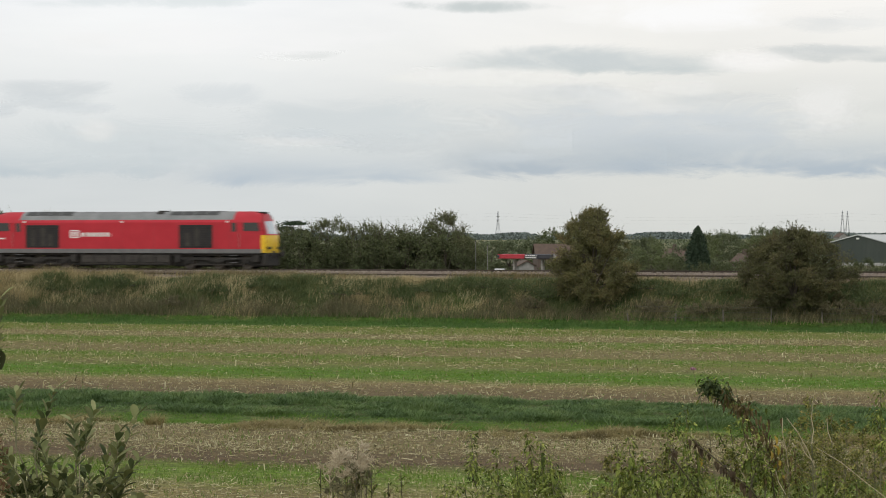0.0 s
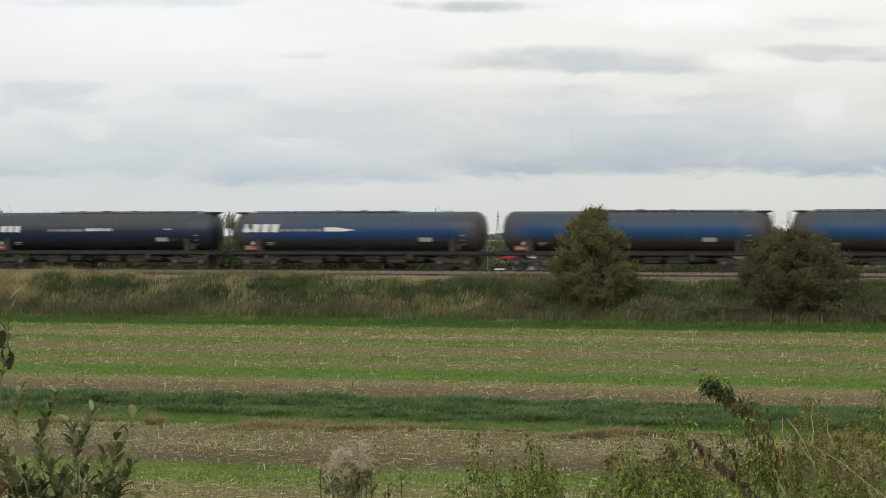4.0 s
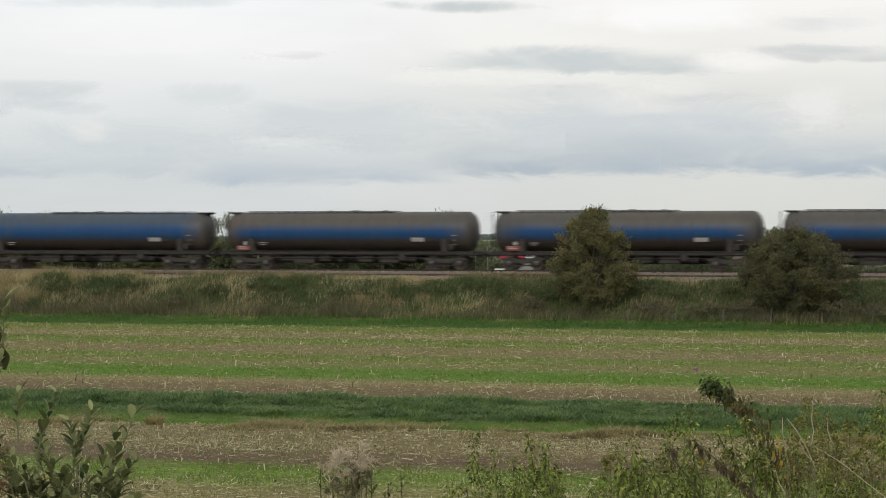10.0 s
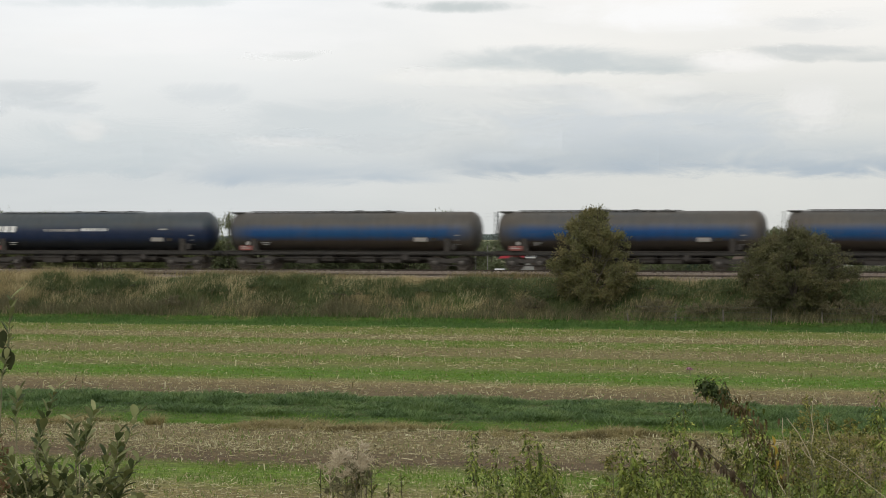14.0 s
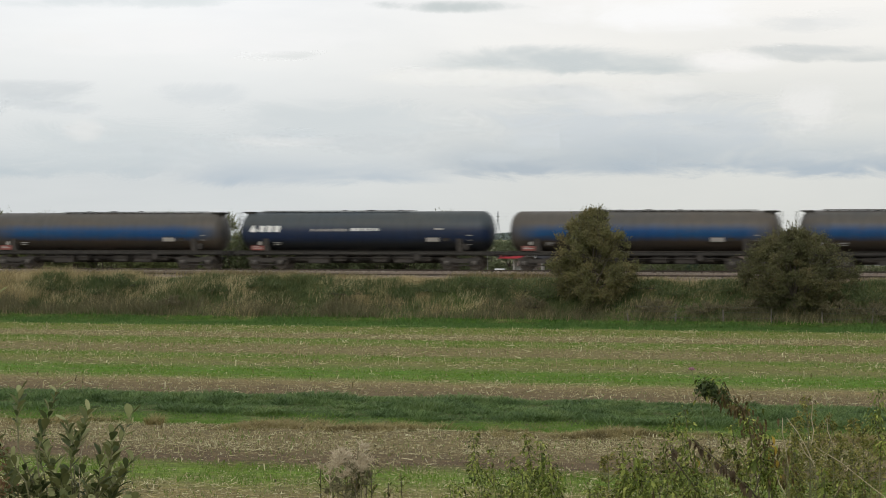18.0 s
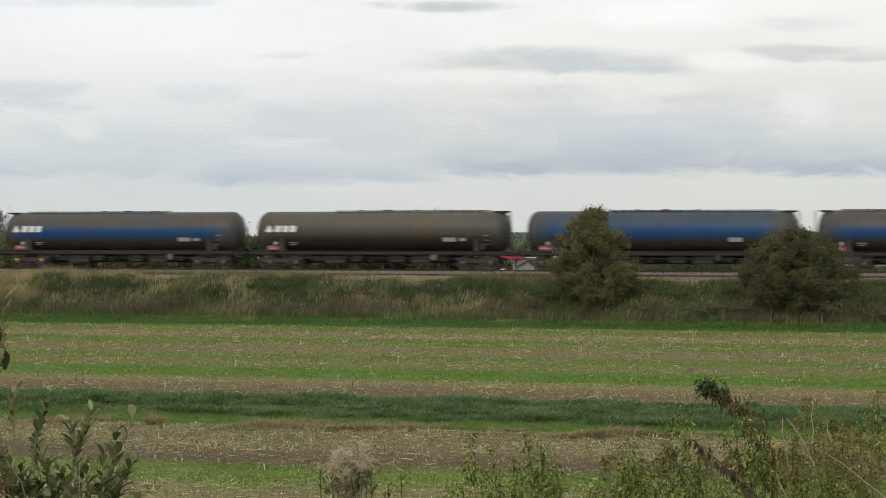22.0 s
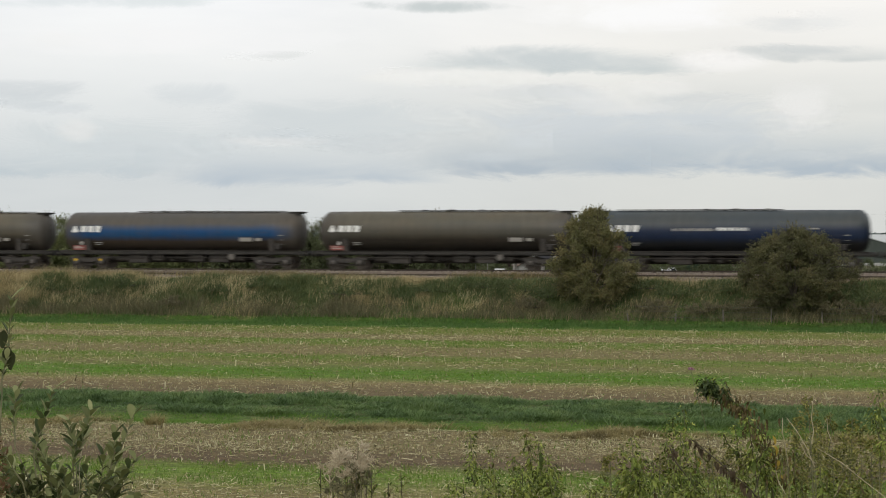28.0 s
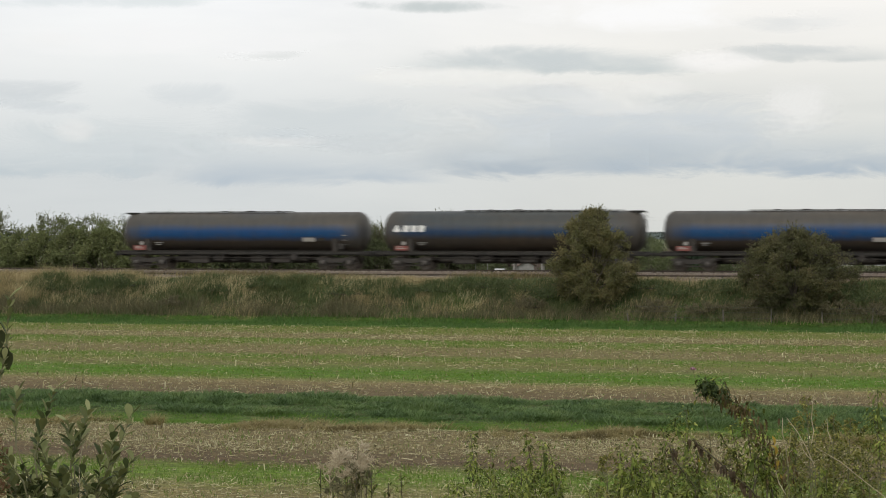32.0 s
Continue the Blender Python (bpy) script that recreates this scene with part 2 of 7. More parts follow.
M_GROUND = ground_mat()
M_BALLAST = worn("ballast", (0.09, 0.07, 0.054), (0.25, 0.2, 0.155), 0.95, 9, fine=40, bumpy=0.6)
M_STONE = worn("ballast_stone", (0.16, 0.126, 0.1), (0.38, 0.318, 0.258), 0.9, 3, fine=30)
M_RAIL = worn("rail_steel", (0.04, 0.032, 0.025), (0.085, 0.066, 0.05), 0.55, 3, 0.5)
M_SLEEPER = worn("concrete_sleeper", (0.26, 0.24, 0.21), (0.45, 0.42, 0.38), 0.9, 4)
M_RED = worn("red_paint", (0.39, 0.018, 0.03), (0.49, 0.027, 0.042), 0.42, 0.8, bumpy=0.0)
M_RED.node_tree.nodes["Principled BSDF"].inputs["Specular IOR Level"].default_value = 0.3
M_REDDARK = worn("dark_red_seam", (0.16, 0.01, 0.014), (0.22, 0.014, 0.02), 0.5, 2, bumpy=0.0)
M_GREYROOF = worn("grey_roof_paint", (0.15, 0.157, 0.157), (0.25, 0.258, 0.258), 0.5, 1.2, bumpy=0.0)
M_SOLE = worn("grey_solebar", (0.10, 0.10, 0.10), (0.16, 0.16, 0.16), 0.6, 2)
M_ROOFGRILLE = worn("roof_grille", (0.035, 0.037, 0.037), (0.075, 0.078, 0.077), 0.6, 3, bumpy=0.0)
M_YELLOW = worn("yellow_paint", (0.75, 0.46, 0.01), (0.85, 0.56, 0.02), 0.4, 2, bumpy=0.0)
M_BLACK = worn("black_grime", (0.012, 0.011, 0.010), (0.04, 0.036, 0.03), 0.8, 3)
M_GRILLE = worn("dark_grille", (0.008, 0.007, 0.008), (0.024, 0.022, 0.02), 0.75, 4)
M_UNDER = worn("underframe_grime", (0.019, 0.018, 0.016), (0.064, 0.055, 0.047), 0.85, 2.5)
M_WHEEL = worn("wheel_steel", (0.05, 0.042, 0.036), (0.14, 0.12, 0.1), 0.5, 4, 0.6)
M_AXLE = worn("axle_box_grease", (0.06, 0.054, 0.047), (0.17, 0.155, 0.135), 0.5, 5)
M_WHITE = worn("white_paint", (0.62, 0.62, 0.6), (0.8, 0.8, 0.78), 0.5, 5, bumpy=0.0)
M_LABEL = worn("dusty_white", (0.24, 0.23, 0.21), (0.42, 0.4, 0.37), 0.6, 5, bumpy=0.0)
M_REDBOX = worn("faded_red_panel", (0.16, 0.045, 0.036), (0.27, 0.085, 0.07), 0.7, 6)
M_STENCIL = worn("stencil_grey", (0.14, 0.135, 0.125), (0.27, 0.26, 0.24), 0.7, 5, bumpy=0.0)
M_POST = worn("weathered_post", (0.10, 0.09, 0.075), (0.2, 0.18, 0.15), 0.9, 3, fine=25, stretch=(1, 1, 0.2))
M_BARK = worn("bark", (0.05, 0.04, 0.03), (0.12, 0.1, 0.08), 0.95, 6, stretch=(1, 1, 0.3), bumpy=0.5)
M_WIRE = worn("wire", (0.1, 0.1, 0.1), (0.2, 0.2, 0.19), 0.6, 5, 0.5)
# pylon steel, its grey raised to carry the haze of distance
M_PYLON = worn("hazed_galvanised_steel", (0.36, 0.38, 0.4), (0.5, 0.52, 0.54), 0.6, 2, 0.3)
M_GLASS, _nt, _b = material("cab_glass")
_b.inputs["Base Color"].default_value = (0.02, 0.025, 0.03, 1)
_b.inputs["Roughness"].default_value = 0.08
M_SCREEN, _nt, _b = material("windscreen_glass")
_b.inputs["Base Color"].default_value = (0.5, 0.51, 0.52, 1)
_b.inputs["Roughness"].default_value = 0.05
_b.inputs["Metallic"].default_value = 0.7

BLUE, NAVY = (0.006, 0.052, 0.15), (0.014, 0.028, 0.075)
T_GREY, T_LOW = (0.076, 0.071, 0.062), (0.042, 0.034, 0.027)
M_TANK_BLUE = tank_mat("tank_weathered_blue", T_GREY, BLUE, T_LOW, -0.36, 0.22, 0.3)
M_TANK_SLATE = tank_mat("tank_slate_blue", (0.05, 0.07, 0.092), (0.006, 0.052, 0.15), T_LOW, -0.36, 0.4, 0.35)
M_TANK_GREYBLUE = tank_mat("tank_grey_faint_blue", (0.058, 0.064, 0.064), (0.014, 0.04, 0.088), T_LOW, -0.22, 0.16, 0.4)
M_TANK_BRIGHT = tank_mat("tank_bright_blue", (0.052, 0.072, 0.096), (0.010, 0.044, 0.145), (0.026, 0.03, 0.032), -0.36, 0.2, 0.3)
M_TANK_NAVY = tank_mat("tank_dark_navy", (0.052, 0.062, 0.066), (0.010, 0.02, 0.05), (0.015, 0.017, 0.02), -0.5, 0.2, 0.15, False)
M_TANK_OLIVE = tank_mat("tank_olive_grey", (0.098, 0.088, 0.064), (0.066, 0.06, 0.045), (0.028, 0.024, 0.019), -0.25, 0.25, 0.3)

# ---- the land: one sheet from behind the camera to the horizon ----
PROFILE_V = [-4900, -3600, -2300, -1300, -750, -350, -200, -60, -14, -9.5, -6.4, 6.4, 7.4, 11.0, 12.0, 70.8, 72.8, 76, 79.5, 82, 123, 133.5, 137, 158, 172, 500]
PROFILE_Z = [4.2, 4.0, 3.2, 1.0, -0.3, -1.5, -2.5, -2.2, -0.8, 0.4, 2.55, 2.55, 2.45, 0.1, 0, 0, 0.2, 0.15, -0.1, 0, 0, 3.3, 3.8, 3.8, 0.5, 0]


def land(v):
    return np.interp(v, PROFILE_V, PROFILE_Z)


def build_land():
    us = np.unique(np.concatenate([np.linspace(-4800, -700, 16), np.linspace(-700, -60, 40), np.linspace(-60, 60, 121), np.linspace(60, 700, 40), np.linspace(700, 4800, 16)]))
    vs = np.unique(np.concatenate([np.linspace(-4900, -400, 24), np.linspace(-400, -20, 30), np.linspace(-20, 15, 71), np.linspace(15, 125, 111), np.linspace(125, 175, 30), np.linspace(175, 500, 10)]))
    U, V = np.meshgrid(us, vs, indexing="ij")
    Z = land(V)
    r = np.random.RandomState(3)
    near = (np.abs(U) < 70) & (V > 12)
    Z = Z + r.normal(0, 0.025, Z.shape) * near
    far = np.clip((-V - 500) / 1500, 0, 1)
    Z = Z + far * (0.7 * np.sin(U / 610 + 1.0) + 0.5 * np.sin(U / 270 + V / 400))
    n, m = U.shape
    verts = np.stack([U, -V, Z], -1).reshape(-1, 3)
    i, j = np.meshgrid(np.arange(n - 1), np.arange(m - 1), indexing="ij")
    a = (i * m + j).ravel()
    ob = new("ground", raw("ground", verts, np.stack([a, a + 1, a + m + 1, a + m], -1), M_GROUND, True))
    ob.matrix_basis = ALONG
    tagged(ob, "harvested stubble field with green strips below a railway bank", "field", kind="structure")


build_land()


# ---- sky: a glowing backdrop far off, with clouds that drift before it ----
def sky_mat():
    m, nt, b = material("overcast_sky")
    nt.nodes.remove(b)
    v = coords(nt, "Object", (1, 1, 1))
    sep = nt.nodes.new("ShaderNodeSeparateXYZ")
    nt.links.new(v, sep.inputs[0])
    z = calc(nt, "DIVIDE", sep.outputs["Z"], 560.0)
    base = ramp(nt, [(0.0, (0.65, 0.67, 0.66)), (0.2, (0.675, 0.695, 0.69)), (0.35, (0.70, 0.725, 0.72)), (0.55, (0.77, 0.785, 0.775)), (0.75, (0.88, 0.88, 0.865)), (1.0, (0.93, 0.93, 0.93))], z)
    g = grain(nt, coords(nt, "Object", (0.0011, 0.0011, 0.005)), 1.0, 6, 0.55, 0.3)
    c = blend(nt, 0.8, base, ramp(nt, [(0.3, (0.92, 0.93, 0.94)), (0.5, (1.0, 1.0, 1.0)), (0.7, (1.06, 1.055, 1.045))], g), "MULTIPLY")
    c = blend(nt, 1.0, c, ramp(nt, [(0.3, (0.985, 1.0, 1.015)), (0.7, (1.012, 1.0, 0.972))], calc(nt, "MULTIPLY_ADD", sep.outputs["X"], 0.00045, 0.5)), "MULTIPLY")
    e = nt.nodes.new("ShaderNodeEmission")
    nt.links.new(c, e.inputs["Color"])
    nt.links.new(e.outputs[0], nt.nodes["Material Output"].inputs["Surface"])
    m.cycles.emission_sampling = "NONE"
    return m


def cloud_mat(flat=False):
    """Soft vapour: thick in the middle, frayed to nothing at the rim; or flat below and fading upwards."""
    m, nt, b = material("cloud_base" if flat else "cloud_vapour")
    nt.nodes.remove(b)
    info = nt.nodes.new("ShaderNodeObjectInfo")
    t = nt.nodes.new("ShaderNodeTexCoord")
    sep = nt.nodes.new("ShaderNodeSeparateXYZ")
    nt.links.new(t.outputs["UV"], sep.inputs[0])
    cx = calc(nt, "MULTIPLY_ADD", sep.outputs["X"], 2.0, -1.0)
    cy = calc(nt, "MULTIPLY_ADD", sep.outputs["Y"], 2.0, -1.0)
    r2 = calc(nt, "ADD", calc(nt, "MULTIPLY", cx, cx), calc(nt, "MULTIPLY", cy, cy))
    off = nt.nodes.new("ShaderNodeVectorMath")
    off.operation = "ADD"
    mp = nt.nodes.new("ShaderNodeMapping")
    mp.inputs["Scale"].default_value = (0.0045, 0.0045, 0.016)
    nt.links.new(t.outputs["Object"], mp.inputs["Vector"])
    comb = nt.nodes.new("ShaderNodeCombineXYZ")
    nt.links.new(calc(nt, "MULTIPLY", info.outputs["Random"], 40.0), comb.inputs[1])
    nt.links.new(mp.outputs[0], off.inputs[0])
    nt.links.new(comb.outputs[0], off.inputs[1])
    g = grain(nt, off.outputs[0], 1.0, 7, 0.66, 0.6)
    f = calc(nt, "SUBTRACT", calc(nt, "MULTIPLY_ADD", g, 1.9, -0.35), r2)
    dens = nt.nodes.new("ShaderNodeMapRange")
    dens.interpolation_type = "SMOOTHSTEP"
    dens.inputs["From Min"].default_value, dens.inputs["From Max"].default_value = -0.12, 0.75
    nt.links.new(f, dens.inputs["Value"])
    rim = nt.nodes.new("ShaderNodeMapRange")
    rim.interpolation_type = "SMOOTHSTEP"
    rim.inputs["From Min"].default_value, rim.inputs["From Max"].default_value = 1.0, 0.55
    nt.links.new(r2, rim.inputs["Value"])
    a = calc(nt, "MULTIPLY", calc(nt, "MULTIPLY", dens.outputs[0], rim.outputs[0]), info.outputs["Alpha"])
    if flat:
        sag = calc(nt, "ADD", cy, calc(nt, "ADD", calc(nt, "MULTIPLY_ADD", g, 0.9, -0.45), calc(nt, "MULTIPLY", calc(nt, "MULTIPLY", cx, cx), -0.12)))
        foot = nt.nodes.new("ShaderNodeMapRange")
        foot.interpolation_type = "SMOOTHSTEP"
        foot.inputs["From Min"].default_value, foot.inputs["From Max"].default_value = -0.85, -0.5
        nt.links.new(sag, foot.inputs["Value"])
        fade = nt.nodes.new("ShaderNodeMapRange")
        fade.interpolation_type = "SMOOTHSTEP"
        fade.inputs["From Min"].default_value, fade.inputs["From Max"].default_value = 0.75, -0.75
        nt.links.new(calc(nt, "ADD", cy, calc(nt, "MULTIPLY_ADD", g, 0.9, -0.45)), fade.inputs["Value"])
        ends = nt.nodes.new("ShaderNodeMapRange")
        ends.interpolation_type = "SMOOTHSTEP"
        ends.inputs["From Min"].default_value, ends.inputs["From Max"].default_value = 1.0, 0.45
        nt.links.new(calc(nt, "ABSOLUTE", cx), ends.inputs["Value"])
        a = calc(nt, "MULTIPLY", calc(nt, "MULTIPLY", foot.outputs[0], fade.outputs[0]), calc(nt, "MULTIPLY", ends.outputs[0], info.outputs["Alpha"]))
        a = calc(nt, "MULTIPLY", a, calc(nt, "MULTIPLY_ADD", g, 3.0, -0.6))
    e = nt.nodes.new("ShaderNodeEmission")
    nt.links.new(info.outputs["Color"], e.inputs["Color"])
    tr = nt.nodes.new("ShaderNodeBsdfTransparent")
    mx = nt.nodes.new("ShaderNodeMixShader")
    nt.links.new(a, mx.inputs[0])
    nt.links.new(tr.outputs[0], mx.inputs[1])
    nt.links.new(e.outputs[0], mx.inputs[2])
    nt.links.new(mx.outputs[0], nt.nodes["Material Output"].inputs["Surface"])
    m.cycles.emission_sampling = "NONE"
    return m


def build_sky():
    R = 4850.0
    V, F = [], []
    az = np.radians(np.linspace(-40, 40, 41))
    zs = [-40, 0, 150, 300, 450, 600, 800, 1000]
    for a in az:
        for z in zs:
            V.append((R * math.sin(a), R * math.cos(a), z))
    k = len(zs)
    for i in range(len(az) - 1):
        for j in range(k - 1):
            F.append((i * k + j, (i + 1) * k + j, (i + 1) * k + j + 1, i * k + j + 1))
    ob = new("backdrop_sky", raw("backdrop_sky", V, F, sky_mat(), True))
    tagged(ob, "pale overcast sky, brighter overhead", "sky", kind="structure")


CLOUDS = []          # (cloud, drift in metres over the clip)


def cloud(x, z, w, h, tone, alpha, label, flat, dist):
    """One bank of cloud: its middle (x, z above the horizon), half-width and half-height at 4.6 km."""
    nx, ny = 16, 4
    V, F, UV = [], [], []
    for i in range(nx + 1):
        for j in range(ny + 1):
            s, t = i / nx * 2 - 1, j / ny * 2 - 1
            V.append((s * w, 60 * (1 - s * s), t * h))
    for i in range(nx):
        for j in range(ny):
            F.append((i * (ny + 1) + j, (i + 1) * (ny + 1) + j, (i + 1) * (ny + 1) + j + 1, i * (ny + 1) + j + 1))
    me = raw("cloud", V, F, M_BASE if flat else M_CLOUD, True)
    layer = me.uv_layers.new(name="UVMap")
    idx = np.zeros(len(me.loops), np.int32)
    me.loops.foreach_get("vertex_index", idx)
    P = np.array(V)
    uvs = np.stack([P[idx, 0] / w * .5 + .5, P[idx, 2] / h * .5 + .5], -1)
    layer.data.foreach_set("uv", uvs.astype(np.float32).ravel())
    ob = new("cloud", me)
    ob.matrix_basis = pose(x, dist, EYE[2] + z)
    ob.color = (*tone, alpha)
    tagged(ob, label, "cloud", "clouds of the overcast")
    CLOUDS.append((ob, x, z, dist))


build_sky()
M_CLOUD, M_BASE = cloud_mat(), cloud_mat(True)
for row in [
    (479, 248, 508, 91, (0.62, 0.665, 0.695), 0.85, "broad pale grey cloud bank", False),
    (261, 191, 363, 80, (0.46, 0.52, 0.57), 0.95, "dark bluish flat base of a cloud bank", True),
    (709, 198, 484, 87, (0.46, 0.525, 0.58), 0.95, "dark bluish flat base of a cloud bank", True),
    (-271, 157, 351, 63, (0.50, 0.565, 0.62), 0.9, "blue-grey flat base of a low cloud", True),
    (-816, 175, 339, 63, (0.53, 0.595, 0.63), 0.8, "blue-grey flat base of a low cloud", True),
    (-174, 248, 399, 67, (0.64, 0.685, 0.70), 0.8, "broad pale grey cloud bank", False),
    (-646, 206, 399, 73, (0.63, 0.68, 0.695), 0.7, "broad pale grey cloud bank", False),
    (310, 380, 375, 44, (0.58, 0.63, 0.635), 1, "long grey cloud with frayed edges", True),
    (295, 384, 340, 42, (0.60, 0.645, 0.655), 0.95, "long grey cloud with frayed edges", False),
    (854, 393, 230, 29, (0.62, 0.65, 0.645), 0.95, "thin grey streak of cloud", True),
    (800, 396, 200, 22, (0.63, 0.66, 0.66), 0.9, "thin grey streak of cloud", False),
    (818, 454, 145, 27, (0.76, 0.775, 0.77), 0.9, "thin pale streak of cloud", False),
    (80, 488, 230, 18, (0.60, 0.645, 0.645), 1, "thin grey streak of cloud", False),
    (-670, 501, 399, 27, (0.74, 0.79, 0.80), 0.9, "pale blue-grey veil high up", False),
    (-295, 384, 97, 12, (0.76, 0.78, 0.77), 0.8, "small thin streak of cloud", False),
    (-725, 226, 60, 36, (0.82, 0.82, 0.80), 0.5, "small white puff of cloud", False),
    (806, 272, 109, 73, (0.83, 0.83, 0.81), 0.9, "white heap of cloud, softly lit", False),
    (649, 369, 145, 31, (0.93, 0.92, 0.90), 0.8, "small bright white cloud", False),
    (80, 336, 254, 31, (0.87, 0.87, 0.83), 0.8, "pale yellowish gap in the cloud", False),
    (-489, 417, 508, 54, (0.92, 0.92, 0.92), 0.7, "bright white cloud high overhead", False),
    (503, 466, 363, 48, (0.97, 0.97, 0.97), 0.9, "bright white cloud high overhead", False),
]:
    cloud(*row, 4600 - 9 * len(CLOUDS))
rc = np.random.RandomState(88)
for i in range(26):
    pale = i % 3 == 0
    tone = np.array((0.86, 0.86, 0.84) if pale else (0.60, 0.645, 0.67)) * rc.uniform(.96, 1.05)
    cloud(rc.uniform(-950, 950), rc.uniform(190, 470) if pale else rc.uniform(160, 300), rc.uniform(70, 190), rc.uniform(14, 34), tuple(tone), rc.uniform(.3, .55),
          "soft pale puff within the overcast" if pale else "soft grey shred within the overcast", False, 4600 - 9 * len(CLOUDS))


# ---- railway ----
def build_track():
    bed = Shape()
    us = [-900, -500, -250, -120] + list(range(-60, 61, 2)) + [120, 250, 500, 900]
    sec = [(-6.0, 2.45), (-4.9, 3.0), (-2.6, 3.06), (1.45, 3.07), (2.15, 2.84), (4.95, 2.82), (5.3, 2.78), (6.3, 2.45)]
    V, F = [], []
    r = np.random.RandomState(5)
    for u in us:
        for v, z in sec:
            V.append((u, -v + r.normal(0, .03), z + r.normal(0, 0.012)))
    n = len(sec)
    for i in range(len(us) - 1):
        for j in range(n - 1):
            F.append((i * n + j, (i + 1) * n + j, (i + 1) * n + j + 1, i * n + j + 1))
    bed.add(V, F)
    ob = new("ballast_bed", bed.mesh("ballast_bed", M_BALLAST))
    ob.matrix_basis = ALONG
    tagged(ob, "pale brown stone ballast under two railway tracks", "ballast", kind="structure")
    # loose stones of the shoulder
    N = 19000
    c = np.stack([r.uniform(-42, 46, N), -r.uniform(.9, 6.6, N), np.zeros(N)], -1)
    c[:, 2] = np.interp(-c[:, 1], [-6, -4.9, 1.45, 2.15, 4.95, 5.3, 6.3, 6.6], [2.45, 3.0, 3.07, 2.84, 2.82, 2.78, 2.47, 2.45]) + 0.015
    tet = np.array([[1, 0, -.4], [-.6, .85, -.3], [-.5, -.9, -.35], [0, .1, .9]]) * 0.055
    V = (c[:, None, :] + tet[None] * r.uniform(.6, 1.5, (N, 1, 3)) + r.normal(0, .012, (N, 4, 3))).reshape(-1, 3)
    b = np.arange(N)[:, None] * 4
    F = (b[:, None, :] + np.array([[0, 1, 3], [1, 2, 3], [2, 0, 3], [0, 2, 1]])[None]).reshape(-1, 3)
    st = new("ballast_stones", raw("ballast_stones", V, F, M_STONE))
    st.matrix_basis = ALONG
    tagged(st, "loose pale ballast stones on the track shoulder", "stones", kind="stuff")
    sl = Shape().box(-0.13, 0.13, -1.27, 1.27, -0.2, 0.0, 0.025).mesh("sleeper", M_SLEEPER)
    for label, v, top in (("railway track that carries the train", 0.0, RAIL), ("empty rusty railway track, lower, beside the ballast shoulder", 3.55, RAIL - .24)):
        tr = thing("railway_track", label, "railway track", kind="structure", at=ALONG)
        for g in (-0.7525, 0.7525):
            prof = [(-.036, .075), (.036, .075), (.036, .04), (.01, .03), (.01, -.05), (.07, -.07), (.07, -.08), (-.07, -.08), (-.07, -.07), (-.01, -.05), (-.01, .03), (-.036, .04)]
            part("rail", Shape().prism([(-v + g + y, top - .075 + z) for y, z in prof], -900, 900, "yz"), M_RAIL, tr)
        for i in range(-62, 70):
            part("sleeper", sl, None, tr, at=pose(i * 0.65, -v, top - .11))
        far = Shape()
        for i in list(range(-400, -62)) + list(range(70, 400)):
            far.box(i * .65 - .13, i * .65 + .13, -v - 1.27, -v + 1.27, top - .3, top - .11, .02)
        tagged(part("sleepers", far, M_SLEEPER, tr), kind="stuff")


build_track()


def build_fence():
    f = thing("field_fence", "low post and wire fence at the foot of the bank", "fence", at=ALONG)
    r = np.random.RandomState(11)
    post = Shape().box(-.036, .036, -.036, .036, -.5, .8, .01).mesh("post", M_POST)
    us = np.arange(14.8, 42, 2.93)
    for u in us:
        part("post", post, None, f, at=pose(u + r.normal(0, .06), -10.7, land(10.7) + r.normal(0, .05) - (.3 if u < 20 else 0), r.normal(0, 2.5), r.normal(0, 2.5), r.uniform(0, 90)))
    for z in (0.35, 0.7, 1.0):
        part("wire", Shape().tube([(14.7, -10.75, .2 + z), (28, -10.75, .18 + z), (42, -10.75, .2 + z)], .006, 4), M_WIRE, f)


build_fence()


# ---- grass and straw, as stuff ----
def blades(name, U, V, base, H, lean, width, mat, label, category="grass", seed=1, wind=0.0):
    """Bent blades that stand at (U, V) along and across the railway."""
    r = np.random.RandomState(seed)
    n = len(U)
    ang = r.uniform(0, 2 * np.pi, n)
    dx, dy = np.cos(ang), np.sin(ang)
    L = lean * r.uniform(0.2, 1.3, n) * H
    la = r.uniform(0, 2 * np.pi, n)
    lx, ly = np.cos(la) * L + wind * H, np.sin(la) * L
    P = np.stack([U, -V, base], -1)
    w = width * r.uniform(.6, 1.4, n)
    side = np.stack([dx * w, dy * w, np.zeros(n)], -1) * .5
    mid = P + np.stack([lx * .3, ly * .3, H * .6], -1)
    tip = P + np.stack([lx, ly, H * r.uniform(.9, 1.05, n)], -1)
    verts = np.stack([P - side, P + side, mid - side * .75, mid + side * .75, tip], 1).reshape(-1, 3)
    b = np.arange(n)[:, None, None] * 5
    F = (b + np.array([[0, 1, 3], [0, 3, 2], [2, 3, 4]])[None]).reshape(-1, 3)
    ob = new(name, raw(name, verts, F, mat))
    ob.matrix_basis = ALONG
    return tagged(ob, label, category, kind="stuff")


def field_noise(U, V, scale, seed):
    """Smooth random patches, 0 to 1."""
    r = np.random.RandomState(seed)
    s = np.zeros(len(U))
    for k in range(7):
        a, p = r.uniform(0, 2 * np.pi), r.uniform(0, 6.3)
        f = scale * r.uniform(.5, 2.2)
        s += np.sin((U * np.cos(a) * .6 + V * np.sin(a)) * f + p)
    return np.clip(s / 7 * 1.6 + .5, 0, 1)


